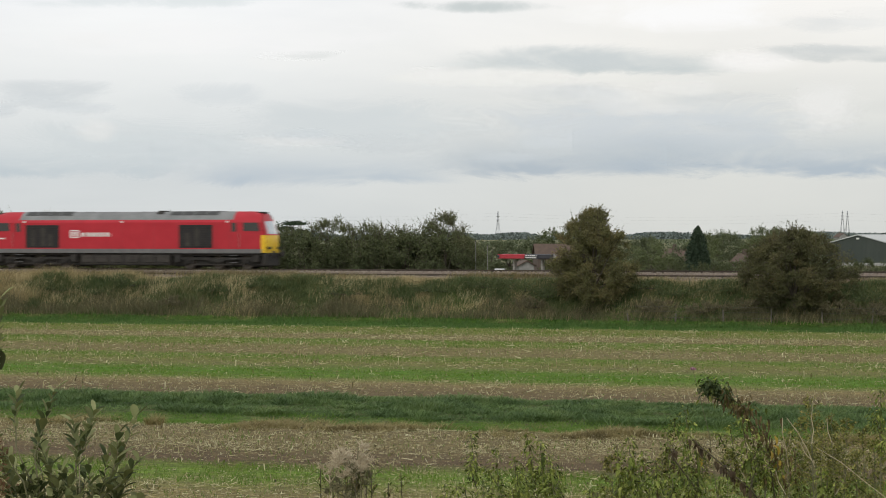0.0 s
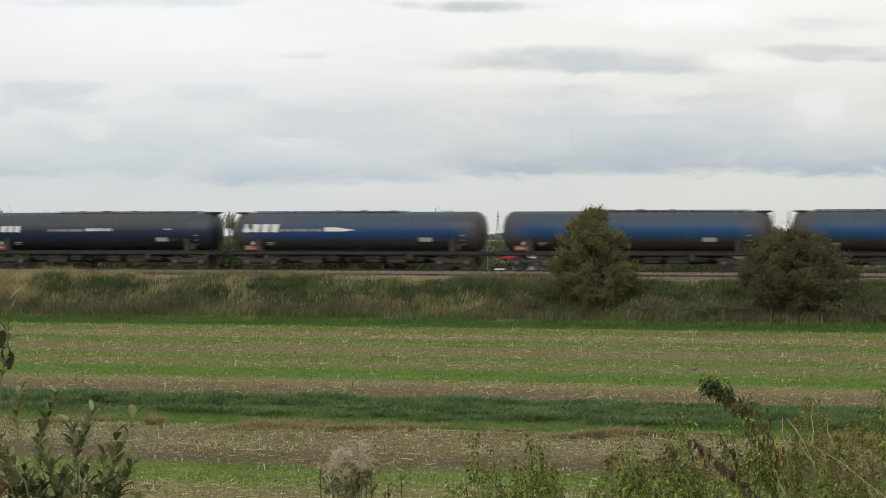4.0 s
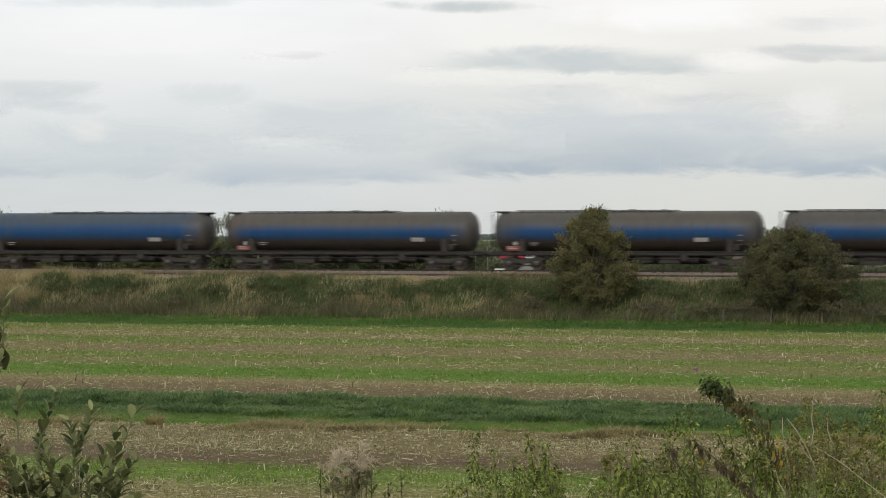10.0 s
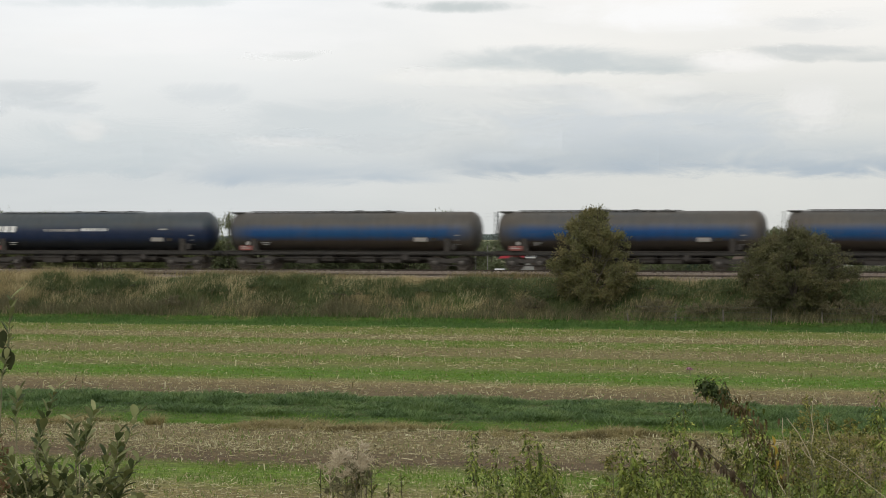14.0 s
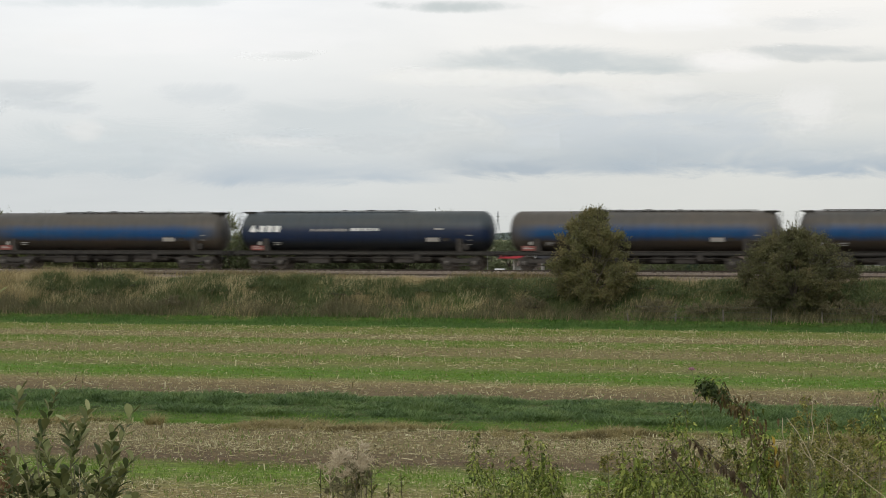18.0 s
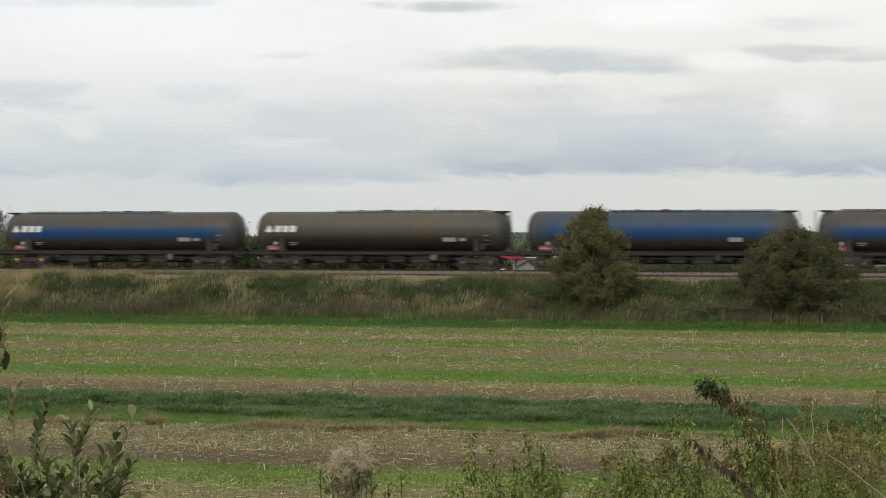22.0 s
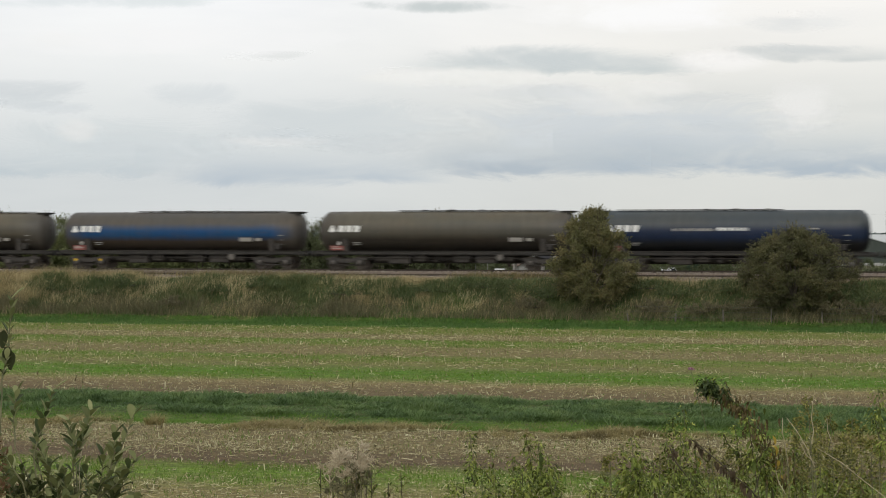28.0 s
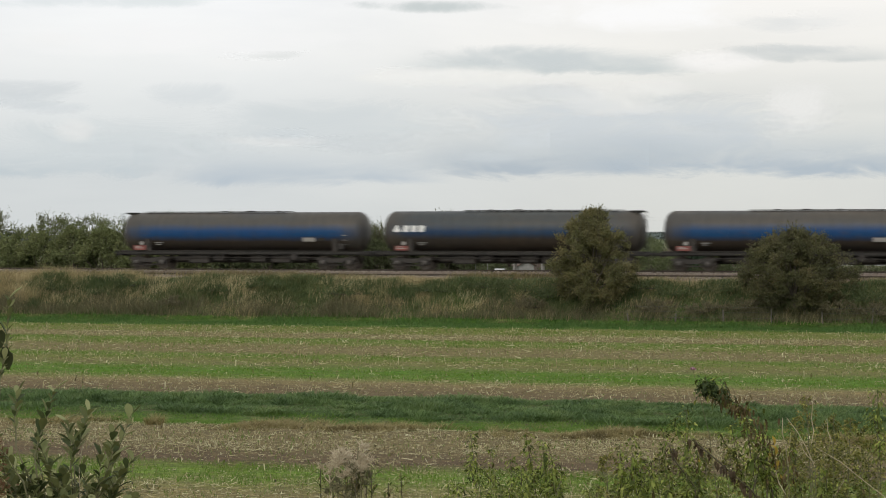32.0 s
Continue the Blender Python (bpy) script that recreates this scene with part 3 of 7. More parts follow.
def tussocks(name, U, V, base, H, count, radius, width, mat, label, category="grass", seed=1, wind=0.0, droop=.5):
    """Tufts whose blades spring from one foot and arch outwards."""
    r = np.random.RandomState(seed)
    n = len(U)
    i = np.repeat(np.arange(n), count)
    N = len(i)
    a = r.uniform(0, 2 * np.pi, N)
    rad = radius * (H[i] / H.mean()) * np.sqrt(r.uniform(0, 1, N))
    h = H[i] * r.uniform(.55, 1.1, N)
    o = np.stack([np.cos(a), np.sin(a), np.zeros(N)], -1)
    P = np.stack([U[i], -V[i], base[i]], -1) + o * rad[:, None] * .45 + np.append(r.normal(0, .02, (N, 2)), np.zeros((N, 1)), 1)
    lean = (rad * 1.1 + h * .25)[:, None]
    w = np.stack([wind * h, np.zeros(N), np.zeros(N)], -1)
    mid = P + o * lean * .45 + w * .4 + np.stack([np.zeros(N), np.zeros(N), h * .75], -1)
    tip = P + o * lean * 1.2 + w + np.stack([np.zeros(N), np.zeros(N), h * (1 - droop * r.uniform(0, .7, N))], -1)
    b = r.uniform(0, 2 * np.pi, N)
    side = np.stack([np.cos(b), np.sin(b), np.zeros(N)], -1) * (width * r.uniform(.6, 1.4, N))[:, None] * .5
    verts = np.stack([P - side, P + side, mid - side * .8, mid + side * .8, tip], 1).reshape(-1, 3)
    q = np.arange(N)[:, None, None] * 5
    F = (q + np.array([[0, 1, 3], [0, 3, 2], [2, 3, 4]])[None]).reshape(-1, 3)
    ob = new(name, raw(name, verts, F, mat))
    ob.matrix_basis = ALONG
    return tagged(ob, label, category, kind="stuff")


M_STRAWGRASS = foliage("dry_grass", [(0.26, 0.195, 0.112), (0.4, 0.31, 0.185), (0.54, 0.425, 0.265), (0.33, 0.272, 0.15)], patch=.6)
M_WISP = foliage("wispy_stems", [(0.38, 0.295, 0.18), (0.55, 0.445, 0.29), (0.72, 0.6, 0.42), (0.46, 0.41, 0.24)], patch=.6)
M_BANKGREEN = foliage("bank_grass", [(0.062, 0.092, 0.042), (0.1, 0.134, 0.06), (0.155, 0.178, 0.082), (0.24, 0.222, 0.115)], patch=.6)
M_SCRUB = foliage("dead_stalks", [(0.11, 0.106, 0.066), (0.16, 0.147, 0.092), (0.25, 0.216, 0.135), (0.14, 0.15, 0.078)], patch=.9, own=.7)
M_LUSH = foliage("lush_grass", [(0.055, 0.11, 0.034), (0.088, 0.165, 0.045), (0.135, 0.215, 0.06)], patch=.4, through_light=.35)
M_DARKGRASS = foliage("rank_grass", [(0.075, 0.122, 0.05), (0.122, 0.19, 0.078), (0.172, 0.25, 0.098), (0.235, 0.295, 0.12)], patch=.75, own=.12, drift=2.2, through_light=.4)
M_MOWN = foliage("mown_grass", [(0.09, 0.165, 0.034), (0.145, 0.245, 0.05), (0.205, 0.275, 0.075)], patch=.6, own=.4, drift=1.8, through_light=.4)
M_DRYEDGE = foliage("dry_edge", [(0.1, 0.085, 0.035), (0.24, 0.185, 0.09), (0.42, 0.34, 0.18), (0.2, 0.2, 0.07)], patch=.9, own=.4, drift=2.0)
M_FRINGE = foliage("shoulder_grass", [(0.09, 0.085, 0.04), (0.17, 0.14, 0.075), (0.29, 0.225, 0.13), (0.16, 0.17, 0.07)], patch=.8, own=.4, drift=1.8)
M_CROP = foliage("regrowth", [(0.08, 0.17, 0.02), (0.13, 0.22, 0.03), (0.19, 0.24, 0.05)], patch=.2)
M_STRAW = foliage("cut_straw", [(0.2, 0.155, 0.09), (0.4, 0.33, 0.195), (0.66, 0.58, 0.4), (0.9, 0.84, 0.66)], patch=2.5)


def bank(v):
    """Height of the bank with the ballast shoulder on top."""
    return np.maximum(land(v), np.interp(v, [5.3, 6.3, 6.5], [2.78, 2.45, -5]))


def build_grass():
    r = np.random.RandomState(21)
    U0, U1 = -36, 42
    # the bank: green, with dry straw in drifts, dead stalks at its foot
    n = 130000
    U = r.uniform(U0, U1, n)
    V = r.uniform(np.interp(U, [-30, 4, 10], [5.7, 5.9, 6.3]), 10.7)
    patch = .55 * field_noise(U, V, 1.0, 4) + .45 * field_noise(U, V, 2.6, 5)
    dry = patch + np.clip((7.3 - V) * .3, -.12, .25) + np.clip((-22 - U) * .09, 0, .35) + .3 * (V > 8.7) * np.clip(1.3 - np.abs(U + 3.2) / 3.4, 0, 1) + .12 * np.clip((V - 8.8) / 1.2, 0, 1) - np.clip((U - 6) * .02, 0, .22) + r.normal(0, .13, n)
    foot = V > 9.65 + .35 * np.sin(U * .7) + .3 * np.sin(U * 1.9) + r.normal(0, .3, n)
    hgt = r.uniform(.2, .62, n) * (0.55 + .7 * field_noise(U, V, 1.3, 9)) * np.interp(V, [5.7, 6.4, 7.4], [.5, .8, 1]) * np.interp(U, [-26, -21, -8, 0, 12], [1.5, 1.1, 1, .85, .7])
    k = (dry > .76) & ~foot
    blades("bank_grass", U[k], V[k], bank(V[k]) - .03, hgt[k] * 1.25, .9, .022, M_STRAWGRASS, "tall dry straw-coloured grass on the railway bank", seed=2, wind=.3)
    k = (dry <= .76) & ~foot
    blades("bank_grass", U[k], V[k], bank(V[k]) - .03, hgt[k], 1.2, .04, M_BANKGREEN, "rank dark green grass on the railway bank", seed=3, wind=.2)
    k = foot
    blades("dead_weeds", U[k], V[k], bank(V[k]) - .03, hgt[k] * 1.15, 1.0, .03, M_SCRUB, "brown dead weeds at the foot of the bank", "weeds", seed=4)
    # thin dry fringe that creeps up the ballast shoulder
    n = 34000
    U, V = r.uniform(U0, U1, n), r.uniform(4.7, 6.6, n)
    k = field_noise(U, V, 1.1, 31) * np.interp(U, [-30, 8, 12, 40], [1.7, 1.7, 1.1, 1.1]) * np.interp(V, [4.7, 5.3], [.5, 1]) > r.uniform(.1, .95, n)
    U, V = U[k], V[k]
    blades("shoulder_grass", U, V, bank(V) - .02, r.uniform(.2, .55, len(U)) * np.interp(U, [-30, -10, 8, 12], [1.2, 1.05, 1, .4]), .7, .03, M_FRINGE, "thin dry brown grass on the ballast shoulder", seed=14, wind=.3)
    # seed stems that stand above the rest
    n = 24000
    U, V = r.uniform(U0, U1, n), r.uniform(6.5, 10.9, n)
    k = field_noise(U, V, 1.4, 25) * field_noise(U, V, 3.0, 26) > r.uniform(.1, .9, n)
    U, V = U[k], V[k]
    blades("seed_stems", U, V, bank(V), r.uniform(.4, .9, len(U)) * np.interp(V, [6.5, 7.6], [.5, 1]), .55, .015, M_STRAWGRASS, "pale dry seed stems standing on the bank", seed=12, wind=.35)
    # wisps of pale stems that lean with the wind, in tufts
    n = 5600
    U, V = r.uniform(U0, U1, n), r.uniform(6.6, 10.1, n)
    k = field_noise(U, V, .9, 27) * np.interp(U, [-24, -20, 1, 4, 12, 30], [3.0, 1, .9, .5, .35, .3]) + .15 * (np.abs(U + 3.2) < 3.6) > r.uniform(.15, 1, n)
    U, V = U[k], V[k]
    tussocks("wispy_grass", U, V, bank(V) - .02, r.uniform(.35, .95, len(U)) * np.interp(V, [6.6, 7.8], [.5, 1]) * np.interp(U, [0, 14], [1, .7]), 9, .2, .014, M_WISP, "pale wispy grass stems leaning in the wind on the bank", seed=13, wind=.55, droop=.35)
    # fresh verge
    n = 44000
    U, V = r.uniform(U0, U1, n), r.uniform(10.35, 16.4, n)
    blades("verge_grass", U, V, land(V) - .01, r.uniform(.06, .2, n) * np.interp(V, [10.4, 12, 13, 16], [1.4, 1.3, .8, .5]) * (.4 + 1.1 * field_noise(U, V, 1.3, 19)), .8, .035, M_LUSH, "bright green grass verge along the field edge", seed=5)
    # rough strip across the field, mown edge before it, dry tufts along the stubble
    n = 34000
    V = r.uniform(73.0, 79.2, n)
    U = 21 + (V - 75) * .52 + r.uniform(-24, 24, n)
    k = V < 78.5 + (U - 22) * .02 + .25 * np.sin(U * .9) + .2 * np.sin(U * 2.3)
    U, V, n = U[k], V[k], k.sum()
    blades("rough_grass", U, V, land(V) - .02, r.uniform(.05, .14, n), 1.7, .028, M_DARKGRASS, "rank dark green grass strip across the field", seed=6)
    n = 4300
    V = r.uniform(73.1, 78.9, n)
    U = 21 + (V - 75) * .52 + r.uniform(-24, 24, n)
    k = V < 78.1 + (U - 22) * .02 + .25 * np.sin(U * .9) + .2 * np.sin(U * 2.3)
    U, V, n = U[k], V[k], k.sum()
    H = r.uniform(.08, .22, n) * np.interp(V, [73, 74.2], [.45, 1]) * (.1 + 2.0 * (.5 * field_noise(U, V, 1.2, 14) + .5 * field_noise(U, V, 3.5, 15)))
    tussocks("rough_grass", U, V, land(V) - .02, H, 30, .2, .024, M_DARKGRASS, "rank dark green tussocks in the strip across the field", seed=36, wind=.25, droop=.9)
    n = 40000
    V = r.uniform(77.9, 81.3, n)
    U = 23 + (V - 75) * .52 + r.uniform(-22, 22, n)
    blades("mown_grass", U, V, land(V) - .01, r.uniform(.03, .1, n) * (.5 + field_noise(U, V, 2.0, 18)), .9, .018, M_MOWN, "shorter green grass edging the rough strip", seed=7)
    n = 4200
    V = 81.75 + r.normal(0, .65, n)
    U = 24 + (V - 75) * .52 + r.uniform(-22, 22, n)
    k = field_noise(U, V, 1.1, 3) > r.uniform(.15, .8, n)
    U, V = U[k], V[k]
    tussocks("dry_edge_grass", U, V, land(V) - .01, r.uniform(.08, .25, len(U)) * (.3 + 1.1 * field_noise(U, V, 1.6, 3)), 26, .16, .01, M_DRYEDGE, "dry brown grass tufts at the edge of the stubble", seed=8, wind=.3, droop=.8)
    U, V = np.array([15.45, 15.65, 15.3]), np.array([82.2, 82.35, 82.3])
    tussocks("dry_tuft", U, V, land(V) - .01, np.array([.42, .34, .3]), 120, .22, .009, M_DRYEDGE, "tan tuft of dead grass at the mown edge", seed=38, wind=.1, droop=.9)
    # regrowth of the crop in green strips
    n = 130000
    V = r.uniform(16.5, 72.0, n)
    U = 12 + (V - 40) * .5 + r.uniform(-32, 32, n)
    g = np.interp(V, [16, 24.6, 26, 31, 32.2, 37.8, 39.3, 45.5, 46.6, 51, 52.4, 55.5, 56.8, 61.4, 62.5, 69], [.75, .6, .1, .12, .8, .6, .2, .2, .7, .55, .12, .15, 1, 1, .06, .04]) * (0.4 + .5 * field_noise(U, V, .5, 6) + .4 * field_noise(U, V, 1.7, 7))
    k = r.uniform(0, 1, n) < g
    blades("crop_regrowth", U[k], V[k], land(V[k]) - .01, r.uniform(.03, .1, k.sum()), .8, .03, M_CROP, "young green regrowth in strips across the stubble", "crop", seed=9)
    n = 80000
    V = r.uniform(83.5, 104, n)
    U = 29 + (V - 90) * .52 + r.uniform(-16, 16, n)
    g = np.interp(V, [83, 84.5, 87, 90.8, 91.9, 94.5, 95.6, 104], [.15, .1, .1, .05, 1, 1, .12, .12]) * (0.2 + .6 * field_noise(U, V, 1.1, 16) + .5 * field_noise(U, V, 3.1, 17))
    k = r.uniform(0, 1, n) < g
    blades("crop_regrowth", U[k], V[k], land(V[k]) - .01, r.uniform(.04, .13, k.sum()), .8, .018, M_CROP, "young green regrowth in strips across the stubble", "crop", seed=10)


def build_straw():
    """Cut straw: some standing, most lying."""
    r = np.random.RandomState(31)
    for lo, hi, cu, half, n, wid, ln, seed in ((16.5, 72.3, 12, 31, 32000, .0115, .13, 1), (16.5, 72.3, 12, 31, 5200, .017, .32, 3), (81.3, 104, 29, 15, 60000, .0072, .07, 2), (81.3, 104, 29, 15, 9000, .0125, .2, 4), (62.2, 72.5, 12, 31, 9500, .0095, .11, 5), (25.4, 31.4, 12, 31, 6000, .012, .2, 6), (81.6, 88.5, 29, 15, 15000, .0075, .1, 7), (92.5, 104, 29, 15, 9000, .0085, .12, 8)):
        V = r.uniform(lo, hi, n)
        U = cu + (V - (40 if lo < 75 else 90)) * .5 + r.uniform(-half, half, n)
        c = r.randint(0, max(1, n // 9), n)
        k = r.uniform(0, 1, n) < .55
        s = .05 if lo > 75 else .12
        U = np.where(k, U[c] + r.normal(0, s * 2.2, n), U)
        V = np.clip(np.where(k, V[c] + r.normal(0, s, n), V), lo, hi)
        k = r.uniform(0, 1, n) < .25 + .75 * (.5 * field_noise(U, V, .6, 44) + .5 * field_noise(U, V, 2.2, 45)) ** 1.8
        k &= r.uniform(0, 1, n) < np.interp(V, [55.5, 57, 61.4, 62.5, 81, 88, 88.8, 90.6, 91.4, 94, 95], [1, .35, .35, 1, 1, 1, .5, .5, .6, .6, 1])
        U, V = U[k], V[k]
        n = len(U)
        stand = r.uniform(0, 1, n) < .5
        a = r.uniform(0, 2 * np.pi, n)
        el = np.where(stand, r.uniform(.6, 1.5, n), r.uniform(.0, .25, n))
        L = ln * r.uniform(.3, 1.2, n) * np.where(stand, .7, 1)
        d = np.stack([np.cos(a) * np.cos(el), np.sin(a) * np.cos(el), np.sin(el)], -1) * L[:, None]
        P = np.stack([U, -V, land(V) + .015], -1)
        s = np.stack([-np.sin(a), np.cos(a), np.zeros(n)], -1) * (wid * r.uniform(.5, 1.5, n))[:, None]
        up = np.array([0, 0, wid])
        verts = np.stack([P - s, P + s, P + up, P + d - s, P + d + s, P + d + up], 1).reshape(-1, 3)
        b = np.arange(n)[:, None, None] * 6
        F = (b + np.array([[0, 1, 4, 3], [1, 2, 5, 4], [2, 0, 3, 5]])[None]).reshape(-1, 4)
        ob = new("straw_litter", raw("straw_litter", verts, F, M_STRAW))
        ob.matrix_basis = ALONG
        tagged(ob, "pale cut straw lying and standing in the stubble", "straw", kind="stuff")


build_grass()
build_straw()


# ---- trees and bushes ----
def leaf_cloud(P, size, seed, flat=.5):
    """Small folded leaves round the places P."""
    r = np.random.RandomState(seed)
    n = len(P)
    a = r.normal(0, 1, (n, 3))
    a /= np.linalg.norm(a, axis=1)[:, None]
    b = np.cross(a, r.normal(0, 1, (n, 3)))
    b /= np.linalg.norm(b, axis=1)[:, None]
    s = (size * r.uniform(.6, 1.4, n))[:, None]
    verts = np.stack([P - a * s, P + b * s * flat, P + a * s, P - b * s * flat], 1).reshape(-1, 3)
    F = np.arange(n * 4).reshape(-1, 4)
    return verts, F


def rods(A, B, w):
    """Thin three-sided rods from A to B that taper to half."""
    n = len(A)
    d = (B - A) / (np.linalg.norm(B - A, axis=1)[:, None] + 1e-6)
    e = np.cross(d, np.array([.31, .2, .93]))
    e /= np.linalg.norm(e, axis=1)[:, None] + 1e-6
    f = np.cross(d, e)
    ring = [e * math.cos(a) + f * math.sin(a) for a in (0, 2.094, 4.189)]
    verts = np.stack([A + q * w for q in ring] + [B + q * w * .5 for q in ring], 1).reshape(-1, 3)
    F = (np.arange(n)[:, None, None] * 6 + np.array([[0, 1, 4, 3], [1, 2, 5, 4], [2, 0, 3, 5]])[None]).reshape(-1, 4)
    return verts, F


ROUND = [(0, .5), (.15, .78), (.45, 1), (.7, .88), (.88, .55), (1, .12)]


def tree(name, label, category, at, height, width, mat, leaves=5000, size=.11, clumps=60, seed=0, spread=.3, twigs=0, form=ROUND, trunk=.25, group="", bare=.0, high=1.1):
    """A trunk that forks into limbs, each ending in clumps of leaves, with gaps between them and thin twigs on top."""
    r = np.random.RandomState(seed)
    t = thing(name, label, category, group, at=at)
    wood = Shape()
    h0 = height * trunk
    wood.tube([(0, 0, -.3), (r.normal(0, .05), r.normal(0, .05), h0 * .5), (r.normal(0, .12), r.normal(0, .12), h0), (r.normal(0, .2), r.normal(0, .2), height * .8)], [height * .02 + .04, height * .017 + .03, height * .013 + .03, .03], 8)
    fz = r.uniform(0, 1, clumps) ** high
    ang = np.arange(clumps) * 2.4 + r.uniform(-.5, .5, clumps)
    lump = 1 + .14 * np.sin(ang * 3 + seed) + .1 * np.sin(ang * 5 + fz * 9)
    rad = np.interp(fz, [f for f, _ in form], [k for _, k in form]) * width * .5 * lump * np.sqrt(r.uniform(.3 if trunk > .15 else .02, 1, clumps))
    C = np.stack([rad * np.cos(ang), rad * np.sin(ang), height * (.06 + fz * .9) * (1 + r.normal(0, .02, clumps))], -1)
    for c in C[::max(1, clumps // 16)]:
        tip = Vector(c)
        start = Vector((0, 0, min(h0, tip.z * .7)))
        midp = start.lerp(tip, .5) + Vector((0, 0, height * .03))
        wood.tube([start, midp, tip], [.04 + height * .004, .03, .01], 5)
    part("trunk", wood, M_BARK, t)
    # leaves sit along twigs that fan out of the clumps
    T = max(40, leaves // 12)
    pick = r.randint(0, clumps, T)
    S = (spread * r.uniform(.6, 1.35, clumps))[pick][:, None]
    out = C[pick] - np.array([0, 0, height * .3])
    out /= np.linalg.norm(out, axis=1)[:, None]
    way = out * .8 + r.normal(0, .7, (T, 3)) + np.array([0, 0, .3])
    way /= np.linalg.norm(way, axis=1)[:, None]
    A = C[pick] + r.normal(0, .6, (T, 3)) * S * np.array([1, 1, .7])
    way *= S * r.uniform(.7, 2.2, (T, 1)) ** 1.2
    i = np.repeat(np.arange(T), 12)
    P = A[i] + way[i] * r.uniform(.05, 1.05, (len(i), 1)) + r.normal(0, size * .7, (len(i), 3))
    P[:, 2] = np.maximum(P[:, 2], .05 + np.abs(r.normal(0, .1, len(i))))
    A[:, 2], q = np.maximum(A[:, 2], .1), way[::2]
    tagged(part("brushwood", raw("brushwood", *rods(A[::2], A[::2] + q * .95, .005 + .0012 * height), M_BARK), None, t), kind="stuff")
    extra = []
    for i in range(twigs):
        f = r.uniform(.72, .98)
        k = np.interp(f, [q for q, _ in form], [q for _, q in form]) * width * .42
        a = r.uniform(0, 6.28)
        s0 = Vector((math.cos(a) * k * .7, math.sin(a) * k * .7, height * f * .92))
        e = s0 + Vector((math.cos(a) * r.uniform(0, .5), math.sin(a) * .3, r.uniform(.45, 1.0)))
        part("twig", Shape().tube([s0, (s0 + e) / 2 + Vector(r.normal(0, .07, 3)), e], [.022, .015, .006], 4), M_BARK, t)
        for q in np.linspace(.1, 1, 16):
            if r.uniform() > bare:
                extra.append(np.array(s0.lerp(e, float(q))) + r.normal(0, .07, 3))
    if extra:
        P = np.concatenate([P, np.array(extra)])
    part("crown", raw("crown", *leaf_cloud(P, size, seed + 1), mat), None, t)
    return t


M_HAW = foliage("hawthorn_leaves", [(0.108, 0.108, 0.055), (0.156, 0.15, 0.073), (0.21, 0.186, 0.092), (0.3, 0.215, 0.115)], rough=.8, patch=.8, own=.12, drift=1.8)
M_BRAMBLE = foliage("dark_bush_leaves", [(0.07, 0.073, 0.041), (0.104, 0.103, 0.054), (0.145, 0.132, 0.068), (0.21, 0.152, 0.086)], rough=.8, patch=.7, own=.12, drift=1.8)
M_HEDGE = foliage("hedge_leaves", [(0.078, 0.092, 0.05), (0.125, 0.14, 0.072), (0.17, 0.178, 0.092), (0.215, 0.195, 0.105)], rough=.75, patch=.4, own=.4, drift=1.7)
# brighter copy of the hedge leaves: stronger light on the left end, as colour
M_HEDGELIGHT = foliage("lit_hedge_leaves", [(0.092, 0.108, 0.05), (0.145, 0.165, 0.075), (0.195, 0.21, 0.095), (0.24, 0.225, 0.105)], rough=.75, patch=.4, own=.25, drift=1.7)
# tones lifted to paint in the haze over the middle distance
M_FARGREEN = foliage("far_leaves", [(0.085, 0.102, 0.062), (0.125, 0.142, 0.082), (0.165, 0.182, 0.1)], patch=.12, through_light=.2)
# shrub leaves darkened in their colour to stand for shade below the trees
M_UNDERHEDGE = foliage("shade_darkened_leaves", [(0.056, 0.068, 0.036), (0.09, 0.104, 0.052), (0.13, 0.14, 0.068)], rough=.75, patch=.4, own=.2, drift=1.7)
M_CONIFER = foliage("conifer_needles", [(0.03, 0.05, 0.036), (0.048, 0.072, 0.048), (0.07, 0.095, 0.06)], patch=.5)
# far hedge and ridge wood: distance haze mixed into the leaf tones, bluest farthest
M_HAZEHEDGE = foliage("far_hedge", [(0.085, 0.105, 0.07), (0.115, 0.137, 0.085), (0.15, 0.17, 0.105)], patch=.03, through_light=0)
M_HAZEWOOD = foliage("far_wood", [(0.10, 0.125, 0.135), (0.13, 0.155, 0.165), (0.165, 0.19, 0.19)], patch=.01, through_light=0)

tree("hawthorn_bush", "tall olive-brown hawthorn bush on the railway bank", "bush", pose(*uv(12.3, 9.3, float(land(9.3)))), 5.9, 5.15, M_HAW, 105000, .046, 190, 41, .25, 14,
     [(0, .7), (.12, .84), (.3, .98), (.5, .97), (.7, .76), (.85, .48), (1, .14)], .12, high=1.0)
tree("bramble_bush", "broad dark rounded bush on the railway bank", "bush", pose(*uv(24.75, 9.3, float(land(9.3)))), 4.5, 6.6, M_BRAMBLE, 105000, .048, 220, 52, .27, 14,
     [(0, .62), (.15, .82), (.4, 1.04), (.62, .96), (.85, .6), (1, .25)], .1, high=1.1)

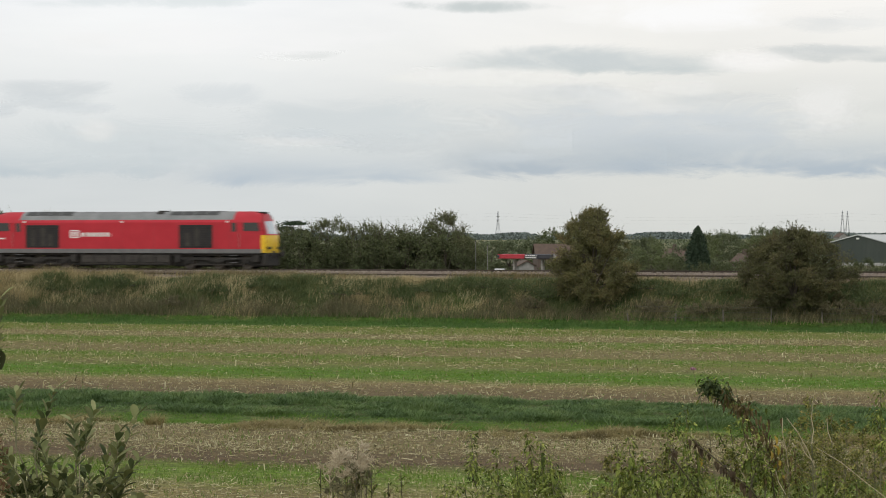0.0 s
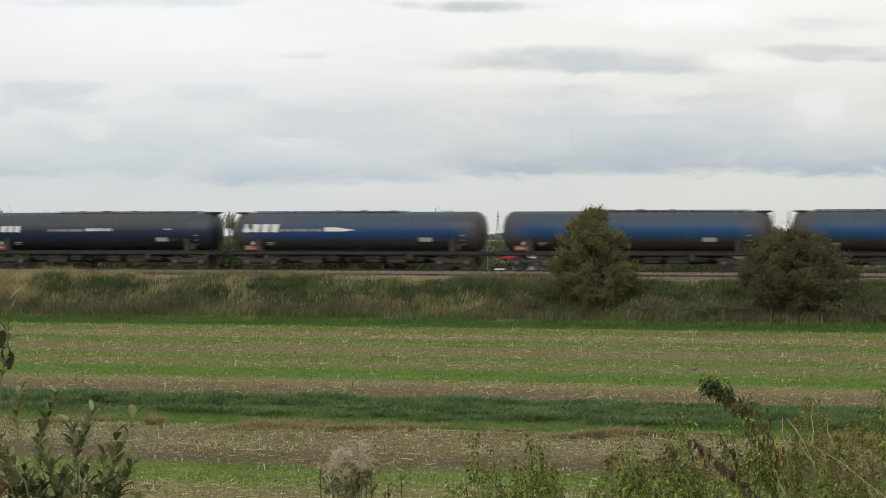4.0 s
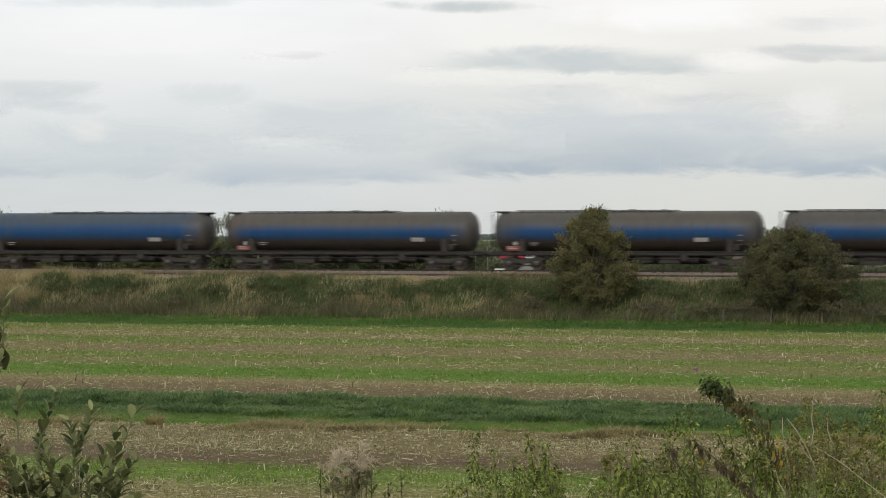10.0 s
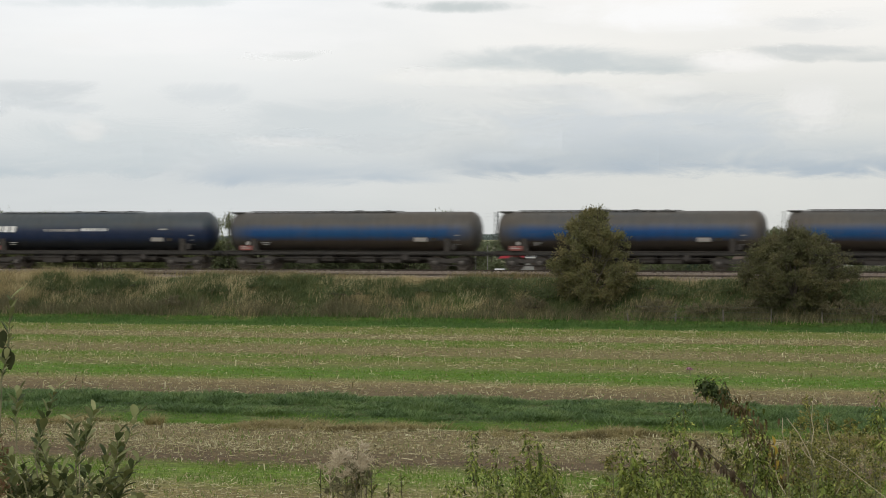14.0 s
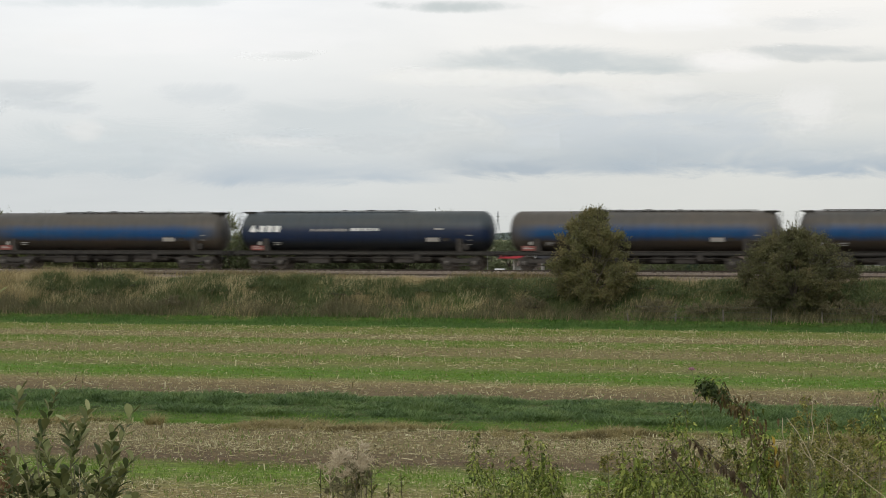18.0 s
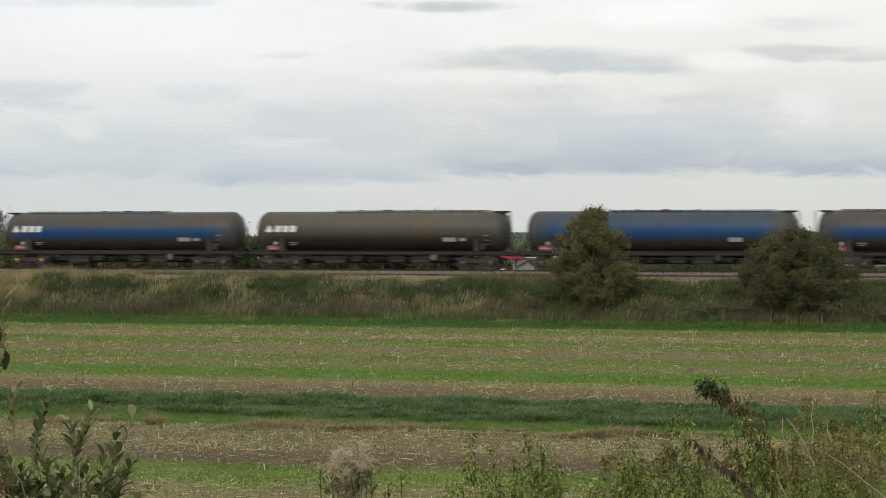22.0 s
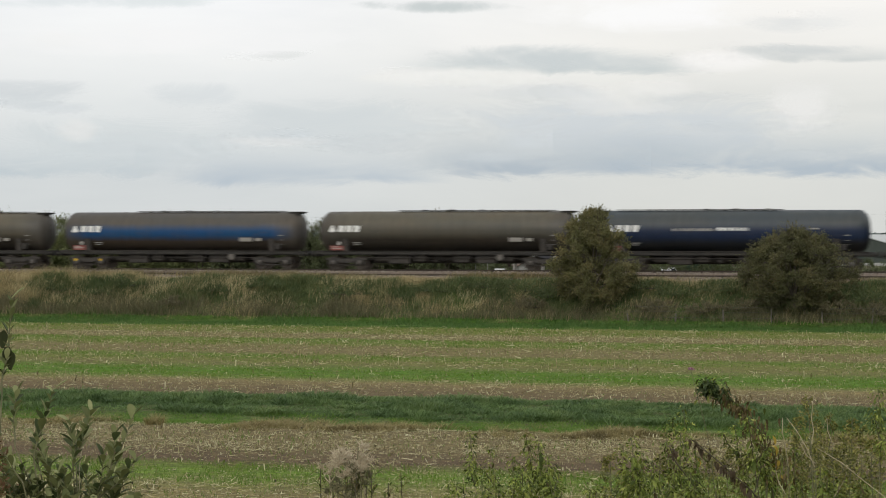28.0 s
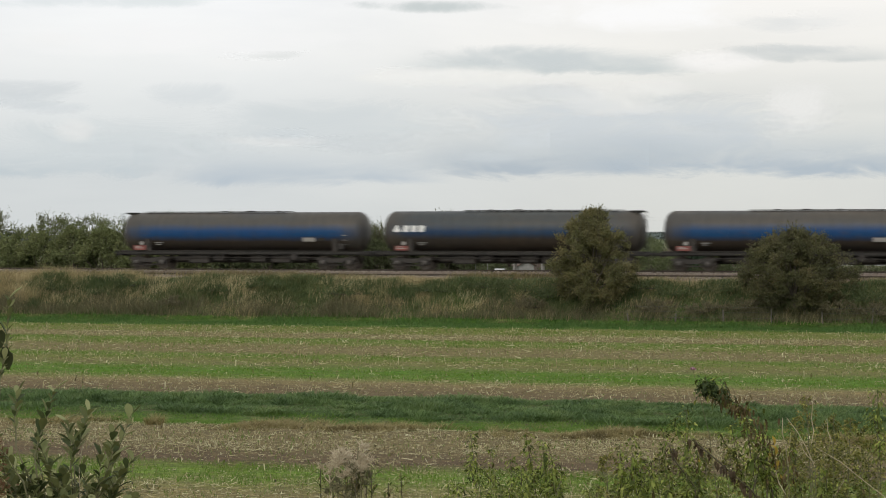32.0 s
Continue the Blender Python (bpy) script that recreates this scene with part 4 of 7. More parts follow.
M_PATCH = foliage("bank_bramble_leaves", [(0.07, 0.092, 0.044), (0.1, 0.125, 0.056), (0.15, 0.165, 0.075)], patch=1.2)
M_DOCK = foliage("dead_dock", [(0.13, 0.115, 0.075), (0.18, 0.155, 0.10), (0.23, 0.2, 0.13)], patch=1.2)
rp = np.random.RandomState(66)
for i, (u, v, h, w) in enumerate([(-24.5, 8.2, .8, 2.6), (-21, 8.6, .7, 2.4), (-19, 7.6, .7, 3.0), (-13, 8.2, .75, 2.8), (-9.5, 7.8, .6, 2.2), (-3.5, 8.4, .8, 2.6), (1.5, 8.0, .7, 2.6), (5.5, 7.6, .9, 3.2), (7.8, 8.0, 1.0, 3.4), (9.4, 8.5, .9, 2.8),
                                  (15.2, 7.6, .9, 3.0), (17.5, 8.2, .8, 2.8), (20.2, 7.8, .8, 2.6), (28.9, 8.6, .9, 2.6), (31.2, 8.6, .9, 2.8)]):
    tree("bramble_patch", "low dark green bramble patch on the bank", "bush", pose(*uv(u, v, float(land(v)) - .15)), h * .4, w * 1.2, M_PATCH, 2600, .05, 50, 1300 + i, .26, 0, [(0, .9), (.4, 1), (.8, .7), (1, .4)], .1, group="bramble patches on the bank")
for i, (u, w) in enumerate([(-15.5, 1.4), (8.5, 1.6), (16.5, 2.0), (19.5, 2), (22, 2.2), (27.5, 2.6), (29.8, 2.2), (32, 2.4)]):
    v = 9.75 + rp.uniform(-.2, .2)
    tree("dead_weed_clump", "rounded clump of brown dead weeds at the fence", "weed", pose(*uv(u, v, float(land(v)) - .1)), .6, w * 1.3, M_DOCK, 3600, .045, 50, 1400 + i, .14, 0, [(0, .9), (.5, 1), (.85, .7), (1, .4)], .1, group="dead weed clumps at the fence")

rt = np.random.RandomState(61)
for u, h, w in [(-42, 8.4, 5), (-39, 7.2, 4.5), (-36.4, 8.2, 5.0), (-33.2, 8.2, 4.8), (-30.6, 7.9, 4.8), (-27.5, 8.3, 5.0), (-25, 7.8, 4.6), (-22.1, 8.1, 4.6), (-19, 6.8, 4.6),
                (-16.3, 7.1, 4.0), (-13.4, 8.0, 4.4), (-10.7, 7.6, 4.2), (-8.3, 7.4, 4.2), (-6.2, 7.2, 3.6), (-4.4, 8.3, 3.8), (-2.7, 6.5, 3.0)]:
    v = -15 + rt.uniform(-1, 1)
    tree("hedgerow_tree", "bushy olive-green hedgerow tree behind the railway", "tree", pose(*uv(u, v, float(land(v)))), h * .95, w * 1.15, M_HEDGE if u > -21 else M_HEDGELIGHT, 24000, .045, 120, 900 + int(u * 7), .3, 30, [(0, .8), (.3, 1), (.6, 1), (.82, .8), (1, .4)], high=.7, group="hedgerow trees behind the railway")

# ---- the train ----
def wheelset(parent, x, r=.46):
    s = Shape()
    for side in (-1, 1):
        s.lathe([(side * .70, .12), (side * .70, r - .06), (side * .69, r + .03), (side * .735, r + .03), (side * .75, r), (side * .83, r - .005), (side * .83, r - .07), (side * .79, r - .09), (side * .79, .14), (side * .88, .12), (side * .88, .02)][::1], 20, "y", (x, 0, r))
    s.tube([(x, -.75, r), (x, .75, r)], .07, 8)
    return part("wheelset", s, M_WHEEL, parent, "steel wheels on an axle", 35)


def bogie(parent, x, axles, name="bogie", M_FRAME=None):
    b = new(name)
    b.parent = parent
    b.matrix_basis = pose(x, 0, 0)
    L = max(axles) + .5
    for side in (-1, 1):
        f = Shape()
        y0, y1 = sorted((side * .95, side * 1.07))
        f.prism([(-L, .66), (-L, .80), (-.5, .80), (-.3, .72), (.3, .72), (.5, .80), (L, .80), (L, .66), (.6, .60), (.45, .46), (-.45, .46), (-.6, .60)], y0, y1)
        for a in axles:
            for q in (-.28, .28):
                f.lathe([(.34, .07), (.36, .09), (.44, .075), (.46, .09), (.54, .075), (.56, .09), (.66, .08)], 10, "z", (a + q, side * 1.02, 0))
        part("bogie_frame", f, M_FRAME or M_UNDER, b, "grimy steel bogie frame", 30)
        part("brake_hanger", Shape().tube([(-L * .8, side * 1.02, .62), (-L * .72, side * 1.04, .3), (L * .72, side * 1.04, .3), (L * .8, side * 1.02, .62)], .03, 6), M_UNDER, b)
        for a in axles:
            y0, y1 = sorted((side * .9, side * 1.13))
            part("axle_box", Shape().box(a - .14, a + .14, y0, y1, .34, .62, .04).lathe([(side * 1.13, .1), (side * 1.17, .09), (side * 1.18, .03)], 12, "y", (a, 0, .47)), M_FRAME or M_AXLE, b, "greasy pale axle box")
    part("bolster", Shape().box(-.3, .3, -.95, .95, .5, .75, .03), M_UNDER, b)
    for a in axles:
        wheelset(b, a)
    return b


def letters(s, x0, x1, z0, z1, y, n, seed):
    """A row of plain bars for writing that cannot be read."""
    r = np.random.RandomState(seed)
    x = x0
    while x < x1:
        w = r.uniform(.5, 1.1) * (x1 - x0) / n
        s.box(x, min(x + w, x1), y - .006, y + .002, z0, z1, .002)
        x += w + r.uniform(.04, .16)
    return s


HALF = 8.95
PITCH = 19.15


def tank_wagon(look_, mat, label, end):
    """A long bogie tank wagon; the near side is at -y, it runs towards +x, and its platform is at one end."""
    RAD, AXIS = (1.375, 2.575) if look_ in ("b", "d", "e") else (1.355, 2.565)
    w = thing("tank_wagon", label, "tank wagon", "tank wagons of the train")
    prof = [(-HALF, .05), (-HALF + .03, .45), (-HALF + .10, .8), (-HALF + .22, 1.08), (-HALF + .40, 1.25), (-HALF + .62, RAD)]
    prof += [(x, RAD) for x in (-6.2, -3.1)] + [(0, RAD + .004)] + [(x, RAD) for x in (3.1, 6.2)] + [(-a, r) for a, r in prof[:6][::-1]]
    part("tank", Shape().lathe(prof, 40, "x"), mat, w, smooth=30, at=pose(0, 0, AXIS))
    for x in (-4.6, 0, 4.6):
        part("weld_band", Shape().lathe([(x - .03, RAD - .01), (x - .03, RAD + .006), (x + .03, RAD + .006), (x + .03, RAD - .01)], 40, "x"), mat, w, at=pose(0, 0, AXIS))
    # walkway and domes on top
    top = Shape()
    w0, w1 = (-3.4, 7.5) if end > 0 else (-7.5, 3.4)
    top.box(w0, w1, -.42, -.38, AXIS + RAD + .02, AXIS + RAD + .06, .01)
    top.box(w0, w1, .38, .42, AXIS + RAD + .02, AXIS + RAD + .06, .01)
    for x in np.arange(w0 + .1, w1 - .4, .62):
        top.box(x, x + .5, -.4, .4, AXIS + RAD + .025, AXIS + RAD + .055, .01)
    part("walkway", top, M_BLACK, w, "dark steel roof walkway")
    for x, r in ((0.3, .3), (-1.6, .16), (2.4, .14)):
        part("hatch", Shape().lathe([(0, r), (.05, r), (.08, r * .9), (.09, r * .3)], 14, "z", (x, 0, AXIS + RAD + .02)), M_BLACK, w)
    # platform and ladder at the front or the rear end
    p = Shape()
    e = end * (HALF - .1)
    p.box(min(e, e - end * .9), max(e, e - end * .9), -.62, .62, AXIS + RAD - .06, AXIS + RAD + .0, .01)
    p.prism([(e, AXIS + RAD - .06), (e - end * .8, AXIS + RAD - .06), (e - end * .8, AXIS + RAD - .3)], -.6, -.56)
    p.prism([(e, AXIS + RAD - .06), (e - end * .8, AXIS + RAD - .06), (e - end * .8, AXIS + RAD - .3)], .56, .6)
    part("end_platform", p, M_BLACK, w, "dark steel end platform")
    l = Shape()
    x = end * (HALF + .12)
    for y in (-.75, -.35):
        l.tube([(x, y, 1.1), (x, y, AXIS + RAD - .05)], .02, 6)
    for z in np.arange(1.25, AXIS + RAD - .1, .3):
        l.tube([(x, -.75, z), (x, -.35, z)], .014, 5)
    part("ladder", l, M_UNDER, w)
    # frame
    u = Shape()
    for y in (-1.15, 1.03):
        u.box(-9.0, 9.0, y, y + .12, 1.02, 1.22, .02)
    for x in (-9.05, 8.93):
        u.box(x, x + .12, -1.25, 1.25, .92, 1.24, .02)
    u.box(-8.9, 8.9, -.2, .2, .95, 1.22, .02)
    for x in (-5.2, -3.4, -1.2, 1.2, 3.4, 5.2):
        u.box(x - .05, x + .05, -1.1, 1.1, 1.0, 1.2, .01)
    part("underframe", u, M_BLACK, w, "grimy steel underframe")
    part("frame_flange", Shape().box(-9.0, 9.0, -1.18, -1.02, 1.235, 1.275, .01), M_UNDER, w)
    for x in (-6.9, 6.9):
        c = Shape()
        c.prism([(-1.2, 1.2), (1.2, 1.2), (1.32, 2.1), (.9, 1.62), (.5, 1.42), (0, 1.33), (-.5, 1.42), (-.9, 1.62), (-1.32, 2.1)], x - .2, x + .2, "yz")
        part("saddle", c, M_UNDER, w)
    for x in (-8.9, 8.9):
        for y in (-.87, .87):
            e = 1 if x > 0 else -1
            part("buffer", Shape().lathe([(0, .09), (.35 * e, .09), (.35 * e, .22), (.4 * e, .24), (.43 * e, .2)], 14, "x", (x + .1 * e, y, 1.06)), M_BLACK, w)
    for x, a, h in ((-3.2, .75, .6), (2.9, .7, .55), (1.2, .55, .5), (-1.7, .4, .45)):
        part("brake_gear", Shape().box(x - a, x + a, -.9, -.35, 1.0 - h, .98, .05), M_UNDER, w)
    part("discharge_pipe", Shape().tube([(-.6, -1.0, .62), (-.6, .9, .62)], .09, 10).tube([(-.6, 0, .62), (-.6, 0, 1.3)], .1, 10), M_UNDER, w)
    for x in (-4.4, 4.3):
        part("air_tank", Shape().lathe([(x - .5, .05), (x - .46, .18), (x + .46, .18), (x + .5, .05)], 14, "x", (0, -.75, .72)), M_UNDER, w)
    # pipes, plus an added long plate that darkens the see-through gap below
    part("pipe_run", Shape().tube([(-5.8, .3, .72), (-2, .35, .66), (2, .3, .7), (5.8, .35, .72)], .1, 8).tube([(-5.6, .8, .55), (5.6, .8, .55)], .07, 8).box(-5.6, 5.6, .86, .92, .42, 1.04, .01), M_UNDER, w)
    part("brake_rod", Shape().tube([(-5.6, -1.0, .8), (5.6, -1.0, .8)], .025, 6), M_UNDER, w)
    part("brake_wheel", Shape().lathe([(-1.16, .2), (-1.12, .24), (-1.1, .2)], 16, "y", (3.9, 0, .85)), M_AXLE if look_ in ("b", "d") else M_UNDER, w, "hand-brake wheel")
    bogie(w, -6.9, (-.95, .95))
    bogie(w, 6.9, (-.95, .95))
    # plates on the near side
    part("data_panel", Shape().box(-7.95, -7.05, -1.29, -1.27, 1.3, 1.62, .006), M_REDBOX, w, "faded red panel with pale marks")
    part("data_panel_marks", Shape().box(-7.85, -7.2, -1.297, -1.288, 1.42, 1.47, .002).box(-7.85, -7.45, -1.297, -1.288, 1.52, 1.56, .002), M_LABEL, w)
    part("gauge", Shape().lathe([(0, .13), (.05, .13), (.06, .1)], 14, "y", (-7.35, -1.27, 1.78)), M_LABEL, w)
    y = -RAD - .012
    part("number_plate", Shape().prism([(.09 - RAD, 1.90), (.07 - RAD, 1.90), (-.01 - RAD, 2.17), (.01 - RAD, 2.17)], 4.6, 5.5, "yz"), M_LABEL, w, "dusty white plate")
    part("number_plate", Shape().prism([(.08 - RAD, 1.93), (.06 - RAD, 1.93), (-.005 - RAD, 2.14), (.015 - RAD, 2.14)], 5.75, 6.2, "yz"), M_LABEL if look_ in ("b", "d") else M_UNDER, w)
    part("stencil", Shape().box(-6.35, -5.75, -1.235, -1.2, 1.78, 1.84, .004).box(-6.3, -5.85, -1.2, -1.17, 1.66, 1.71, .004), M_STENCIL, w, "small dusty stencilled marks")
    for z in (1.7, 1.98, 2.28):
        part("tank_mark", Shape().box(7.45, 7.75, -math.sqrt(RAD ** 2 - (z - AXIS) ** 2) - .014, -math.sqrt(RAD ** 2 - (z - AXIS) ** 2) + .03, z, z + .09, .004), M_STENCIL, w)
    for x in (7.2,):
        part("valve_box", Shape().box(x, x + .32, -1.28, -1.08, 1.35, 1.75, .03), M_UNDER, w)
    if mat is M_TANK_BLUE and look_ == "b":
        for x in (-7.85, -5.95):
            part("axle_cap", Shape().lathe([(-1.18, .09), (-1.205, .085), (-1.21, .03)], 12, "y", (x, 0, .62)), M_YELLOW, w, "yellow axle cap")
    if look_ in ("b", "d", "e", "c"):
        big = 1.25 if look_ == "c" else 1.0
        s = Shape()
        z0, z1 = AXIS - .04, AXIS - .04 + .46 * big
        yo = -math.sqrt(RAD ** 2 - (z1 - AXIS) ** 2) - .03
        x = -8.05
        part("emblem", Shape().prism([(x, z0 + .08), (x + .1, z0), (x + .42, z0), (x + .54 * big, z0 + .08), (x + .42, z0 + .26), (x + .32, z1), (x + .22, z1), (x + .1, z0 + .26)], -RAD - .012, yo), M_WHITE, w, "white emblem")
        bw = .52 * big
        x = -7.38
        for k in range(3):
            o = [(.0, z0 + .03), (.40, z0), (.50, z1 - .04), (.08, z1)]
            part("logo_shape", Shape().prism([(x + k * bw * 1.05 + q * big, h) for q, h in o], -RAD - .012, yo), M_WHITE, w, "white slanted logo block")
    if look_ == "c":
        part("lettering", letters(Shape(), -5.3, -2.3, AXIS + .02, AXIS + .2, -RAD - .008, 16, 3), M_LABEL, w, "small white lettering")
        part("logo_arrow", Shape().prism([(-2.1, AXIS + .02), (-2.1, AXIS + .3), (-1.3, AXIS + .3), (-.7, AXIS + .22), (.1, AXIS + .12), (-.7, AXIS + .02)], -RAD - .02, -RAD + .02), M_WHITE, w, "white pointed logo shape")
    if look_ in ("e", "e2"):
        part("lettering", letters(Shape(), -3.6, -.9, AXIS + .02, AXIS + .19, -RAD - .008, 13, 5), M_LABEL, w, "small white lettering")
        part("lettering", letters(Shape(), -.7, 1.3, AXIS + .04, AXIS + .24, -RAD - .008, 9, 6), M_WHITE, w, "small white lettering")
        part("number_plate", Shape().box(5.2, 5.8, -RAD - .012, -RAD + .02, AXIS + .12, AXIS + .22, .004), M_LABEL, w)
    return w


LIVERY = {
    "a": (M_TANK_BLUE, "weathered tank wagon, blue band between grey dust and grime"),
    "a2": (M_TANK_SLATE, "weathered tank wagon with slate-blue paint above black grime"),
    "b": (M_TANK_GREYBLUE, "dusty grey tank wagon, faint blue, with white logo shapes"),
    "b2": (M_TANK_BLUE, "grimy tank wagon with blue paint and white logo shapes"),
    "c": (M_TANK_BRIGHT, "bright blue tank wagon with large white logo and lettering"),
    "d": (M_TANK_OLIVE, "dusty olive-grey tank wagon with white logo shapes"),
    "e": (M_TANK_NAVY, "dark navy tank wagon with white logo and lettering"),
}
TURNED = "R F R F F F R R R F R R R R R F R F R F F R R R R R F F F F F R".split()      # platform at the rear or front
ORDER = "a2 a2 c e a2 b a a a a2 a a a e a a e a a a2 d b2 a e e e d b2 d a b a".split()


def locomotive():
    t = thing("diesel_locomotive", "red freight diesel locomotive with yellow ends and grey roof", "locomotive")
    L = 10.55
    W = 1.33

    # body shell: sections along the length, pointed cab ends
    def section(z_roof):
        return [(-W, 1.12), (-W, 2.2), (-W, 3.22), (-W + .10, 3.40), (-W + .42, 3.74), (-.5, z_roof), (.5, z_roof), (W - .42, 3.74), (W - .1, 3.40), (W, 3.22), (W, 2.2), (W, 1.12)]

    mid = Shape()
    V, F = [], []
    xs = [-8.0, -4, 0, 4, 8.0]
    sec = section(3.98)
    n = len(sec)
    for x in xs:
        V += [(x, y, z) for y, z in sec]
    for i in range(len(xs) - 1):
        for j in range(n):
            k = (j + 1) % n
            F.append((i * n + j, (i + 1) * n + j, (i + 1) * n + k, i * n + k))
    mi = []
    for i in range(len(xs) - 1):
        for j in range(n):
            mi.append(1 if 3 <= j <= 7 else 0)
    mid.add(V, F)
    mid.m = mi
    part("body_side", mid, [M_RED, M_GREYROOF], t, "red bodywork under a grey roof", 25)
    # cabs, front and rear
    for e in (1, -1):
        c = Shape()
        rows = [(8.0, 1.0, 3.98, 1.0), (9.2, 1.0, 3.98, 1.0), (9.65, .985, 3.91, 1.0)]
        V = []
        for x, k, zr, _ in rows:
            V += [(e * x, y * k, min(z, zr)) for y, z in section(zr)]
        # raked face: base stands forward, roof leans back
        for y, z in section(3.80):
            x = np.interp(z, [1.12, 2.3, 2.45, 3.3, 3.80], [10.5, 10.5, 10.44, 10.2, 9.95])
            V.append((e * (x - .18 * (abs(y) / W) ** 3), y * .93, z))
        F, mi = [], []
        for i in range(3):
            for j in range(n):
                k = (j + 1) % n
                F.append((i * n + j, (i + 1) * n + j, (i + 1) * n + k, i * n + k))
                mi.append(0)
        c.add(V, F)
        c.m = mi
        part("cab", c, M_RED, t, "red cab", 25)
        # face: yellow below, windscreen above
        f = Shape()
        zs = [1.12, 1.7, 2.32, 2.42, 3.3, 3.80]
        V, F, mi = [], [], []
        ys = np.linspace(-1.24, 1.24, 9)
        for z in zs:
            for y in ys:
                x = np.interp(z, [1.12, 2.3, 2.45, 3.3, 3.80], [10.5, 10.5, 10.44, 10.2, 9.95])
                kk = np.interp(z, [1.12, 3.28, 3.5, 3.80], [1, 1, .9, .5])
                V.append((e * (x - .18 * (abs(y) / 1.33) ** 3 + .012), y * kk, z))
        m9 = len(ys)
        for i in range(len(zs) - 1):
            for j in range(m9 - 1):
                F.append((i * m9 + j, i * m9 + j + 1, (i + 1) * m9 + j + 1, (i + 1) * m9 + j))
                mi.append((0, 0, 1, 2 if 0 < j < m9 - 2 else 1, 1)[i])
        f.add(V, F)
        f.m = mi
        part("cab_face", f, [M_YELLOW, M_RED, M_SCREEN], t, "yellow nose under a raked windscreen", 30)
        wr = Shape()
        for y in (-W - .004, W - .006):
            wr.box(min(e * 10.05, e * 10.36), max(e * 10.05, e * 10.36), y * .985 - .0, y * .985 + .01, 1.13, 2.34, .003)
        part("yellow_corner", wr, M_YELLOW, t, "yellow corner panel")
        part("horn_pod", Shape().box(min(e * 9.45, e * 9.9), max(e * 9.45, e * 9.9), -.55, .55, 3.82, 3.95, .04), M_BLACK, t, "black horn housing over the windscreen")
        part("wiper", Shape().tube([(e * 10.44, -.5, 2.5), (e * 10.2, -.25, 3.0)], .012, 5), M_BLACK, t)
        for y in (-.85, .85):
            part("headlight", Shape().box(min(e * 10.44, e * 10.53), max(e * 10.44, e * 10.53), y - .32, y + .32, 1.36, 1.54, .02), M_BLACK, t, "dark lamp cluster")
            part("buffer", Shape().lathe([(0, .1), (.35 * e, .1), (.35 * e, .24), (.42 * e, .26), (.45 * e, .2)], 14, "x", (e * 10.4, y, 1.02)), M_BLACK, t)
        part("buffer_beam", Shape().box(min(e * 10.1, e * 10.45), max(e * 10.1, e * 10.45), -1.25, 1.25, .22, 1.1, .05), M_BLACK, t)
        for y in (-W - .008, W - .012):
            x0, x1 = sorted((e * 8.72, e * 9.9))
            part("cab_window", Shape().prism([(e * 8.75, 2.62), (e * 8.75, 3.2), (e * 9.82, 3.2), (e * 9.95, 2.62)], y, y + .02), M_GLASS, t, "dark cab side window")
            x0, x1 = sorted((e * 7.9, e * 8.25))
            part("door_window", Shape().box(x0, x1, y, y + .02, 2.58, 3.18, .01), M_GLASS, t, "dark door window")
            x0, x1 = sorted((e * 7.75, e * 8.4))
            part("door_frame", Shape().box(x0 - .02, x0 + .015, y, y + .02, 1.45, 3.25, .005).box(x1 - .015, x1 + .02, y, y + .02, 1.45, 3.25, .005), M_REDDARK, t)
            part("handrail", Shape().tube([(e * 8.5, y - .03, 1.5), (e * 8.5, y - .03, 2.5)], .009, 5), M_LABEL, t)
        for z in (.45, .7, .95):
            x0, x1 = sorted((e * 7.8, e * 8.3))
            part("step", Shape().box(x0, x1, -1.33, -1.1, z - .02, z + .02, .008), M_SOLE, t, "grey cab step")
    # grey stripe along the sole
    for y in (-W - .02, W - .01):
        part("solebar", Shape().box(-10.1, 10.1, y, y + .03, 1.08, 1.38, .008), M_SOLE, t, "grey stripe along the sole")
    # grilles
    for x0, x1 in ((-7.45, -4.95), (4.1, 6.5)):
        for y in (-W - .015, W - .005):
            g = new("side_grille")
            g.parent = t
            part("grille_panel", Shape().box(x0, x1, y, y + .02, 1.45, 3.05, .01), M_GRILLE, g, "dark ventilation grille")
            for z in np.arange(1.55, 3.0, .16):
                part("slat", Shape().box(x0 + .04, x1 - .04, y - .012, y + .004, z, z + .05, .008), M_GRILLE, g)
            for q in (x0, (x0 + x1) / 2, x1):
                part("grille_bar", Shape().box(q - .03, q + .03, y - .014, y + .006, 1.46, 3.04, .008), M_BLACK, g)
    for x in (-8.0, -4.6, -.2, 2.2, 3.9, 6.75, 8.0):
        part("panel_seam", Shape().box(x - .012, x + .012, -W - .006, -W + .004, 1.4, 3.2, .002), M_REDDARK, t)
    for x, h in ((-6.9, 1.1), (-6.15, 1.25), (-5.6, .8), (4.7, .9), (5.4, 1.2)):
        part("engine_fitting", Shape().box(x - .16, x + .16, -W - .031, -W - .026, 1.6, 1.6 + h, .002), M_UNDER, t)
    # roof fittings
    for x0, x1 in ((3.25, 6.8), (-7.65, -4.1)):
        part("roof_grille", Shape().prism([(-W + .40, 3.745), (-W + .43, 3.775), (-.52, 4.0), (-.52, 3.97), (-W + .43, 3.735), (-W + .40, 3.71)], x0, x1, "yz"), M_ROOFGRILLE, t, "dark roof grille")
        for q in np.linspace(x0, x1, 5):
            part("grille_rib", Shape().prism([(-W + .39, 3.745), (-W + .42, 3.79), (-.51, 4.015), (-.51, 3.97)], q - .03, q + .03, "yz"), M_GREYROOF, t)
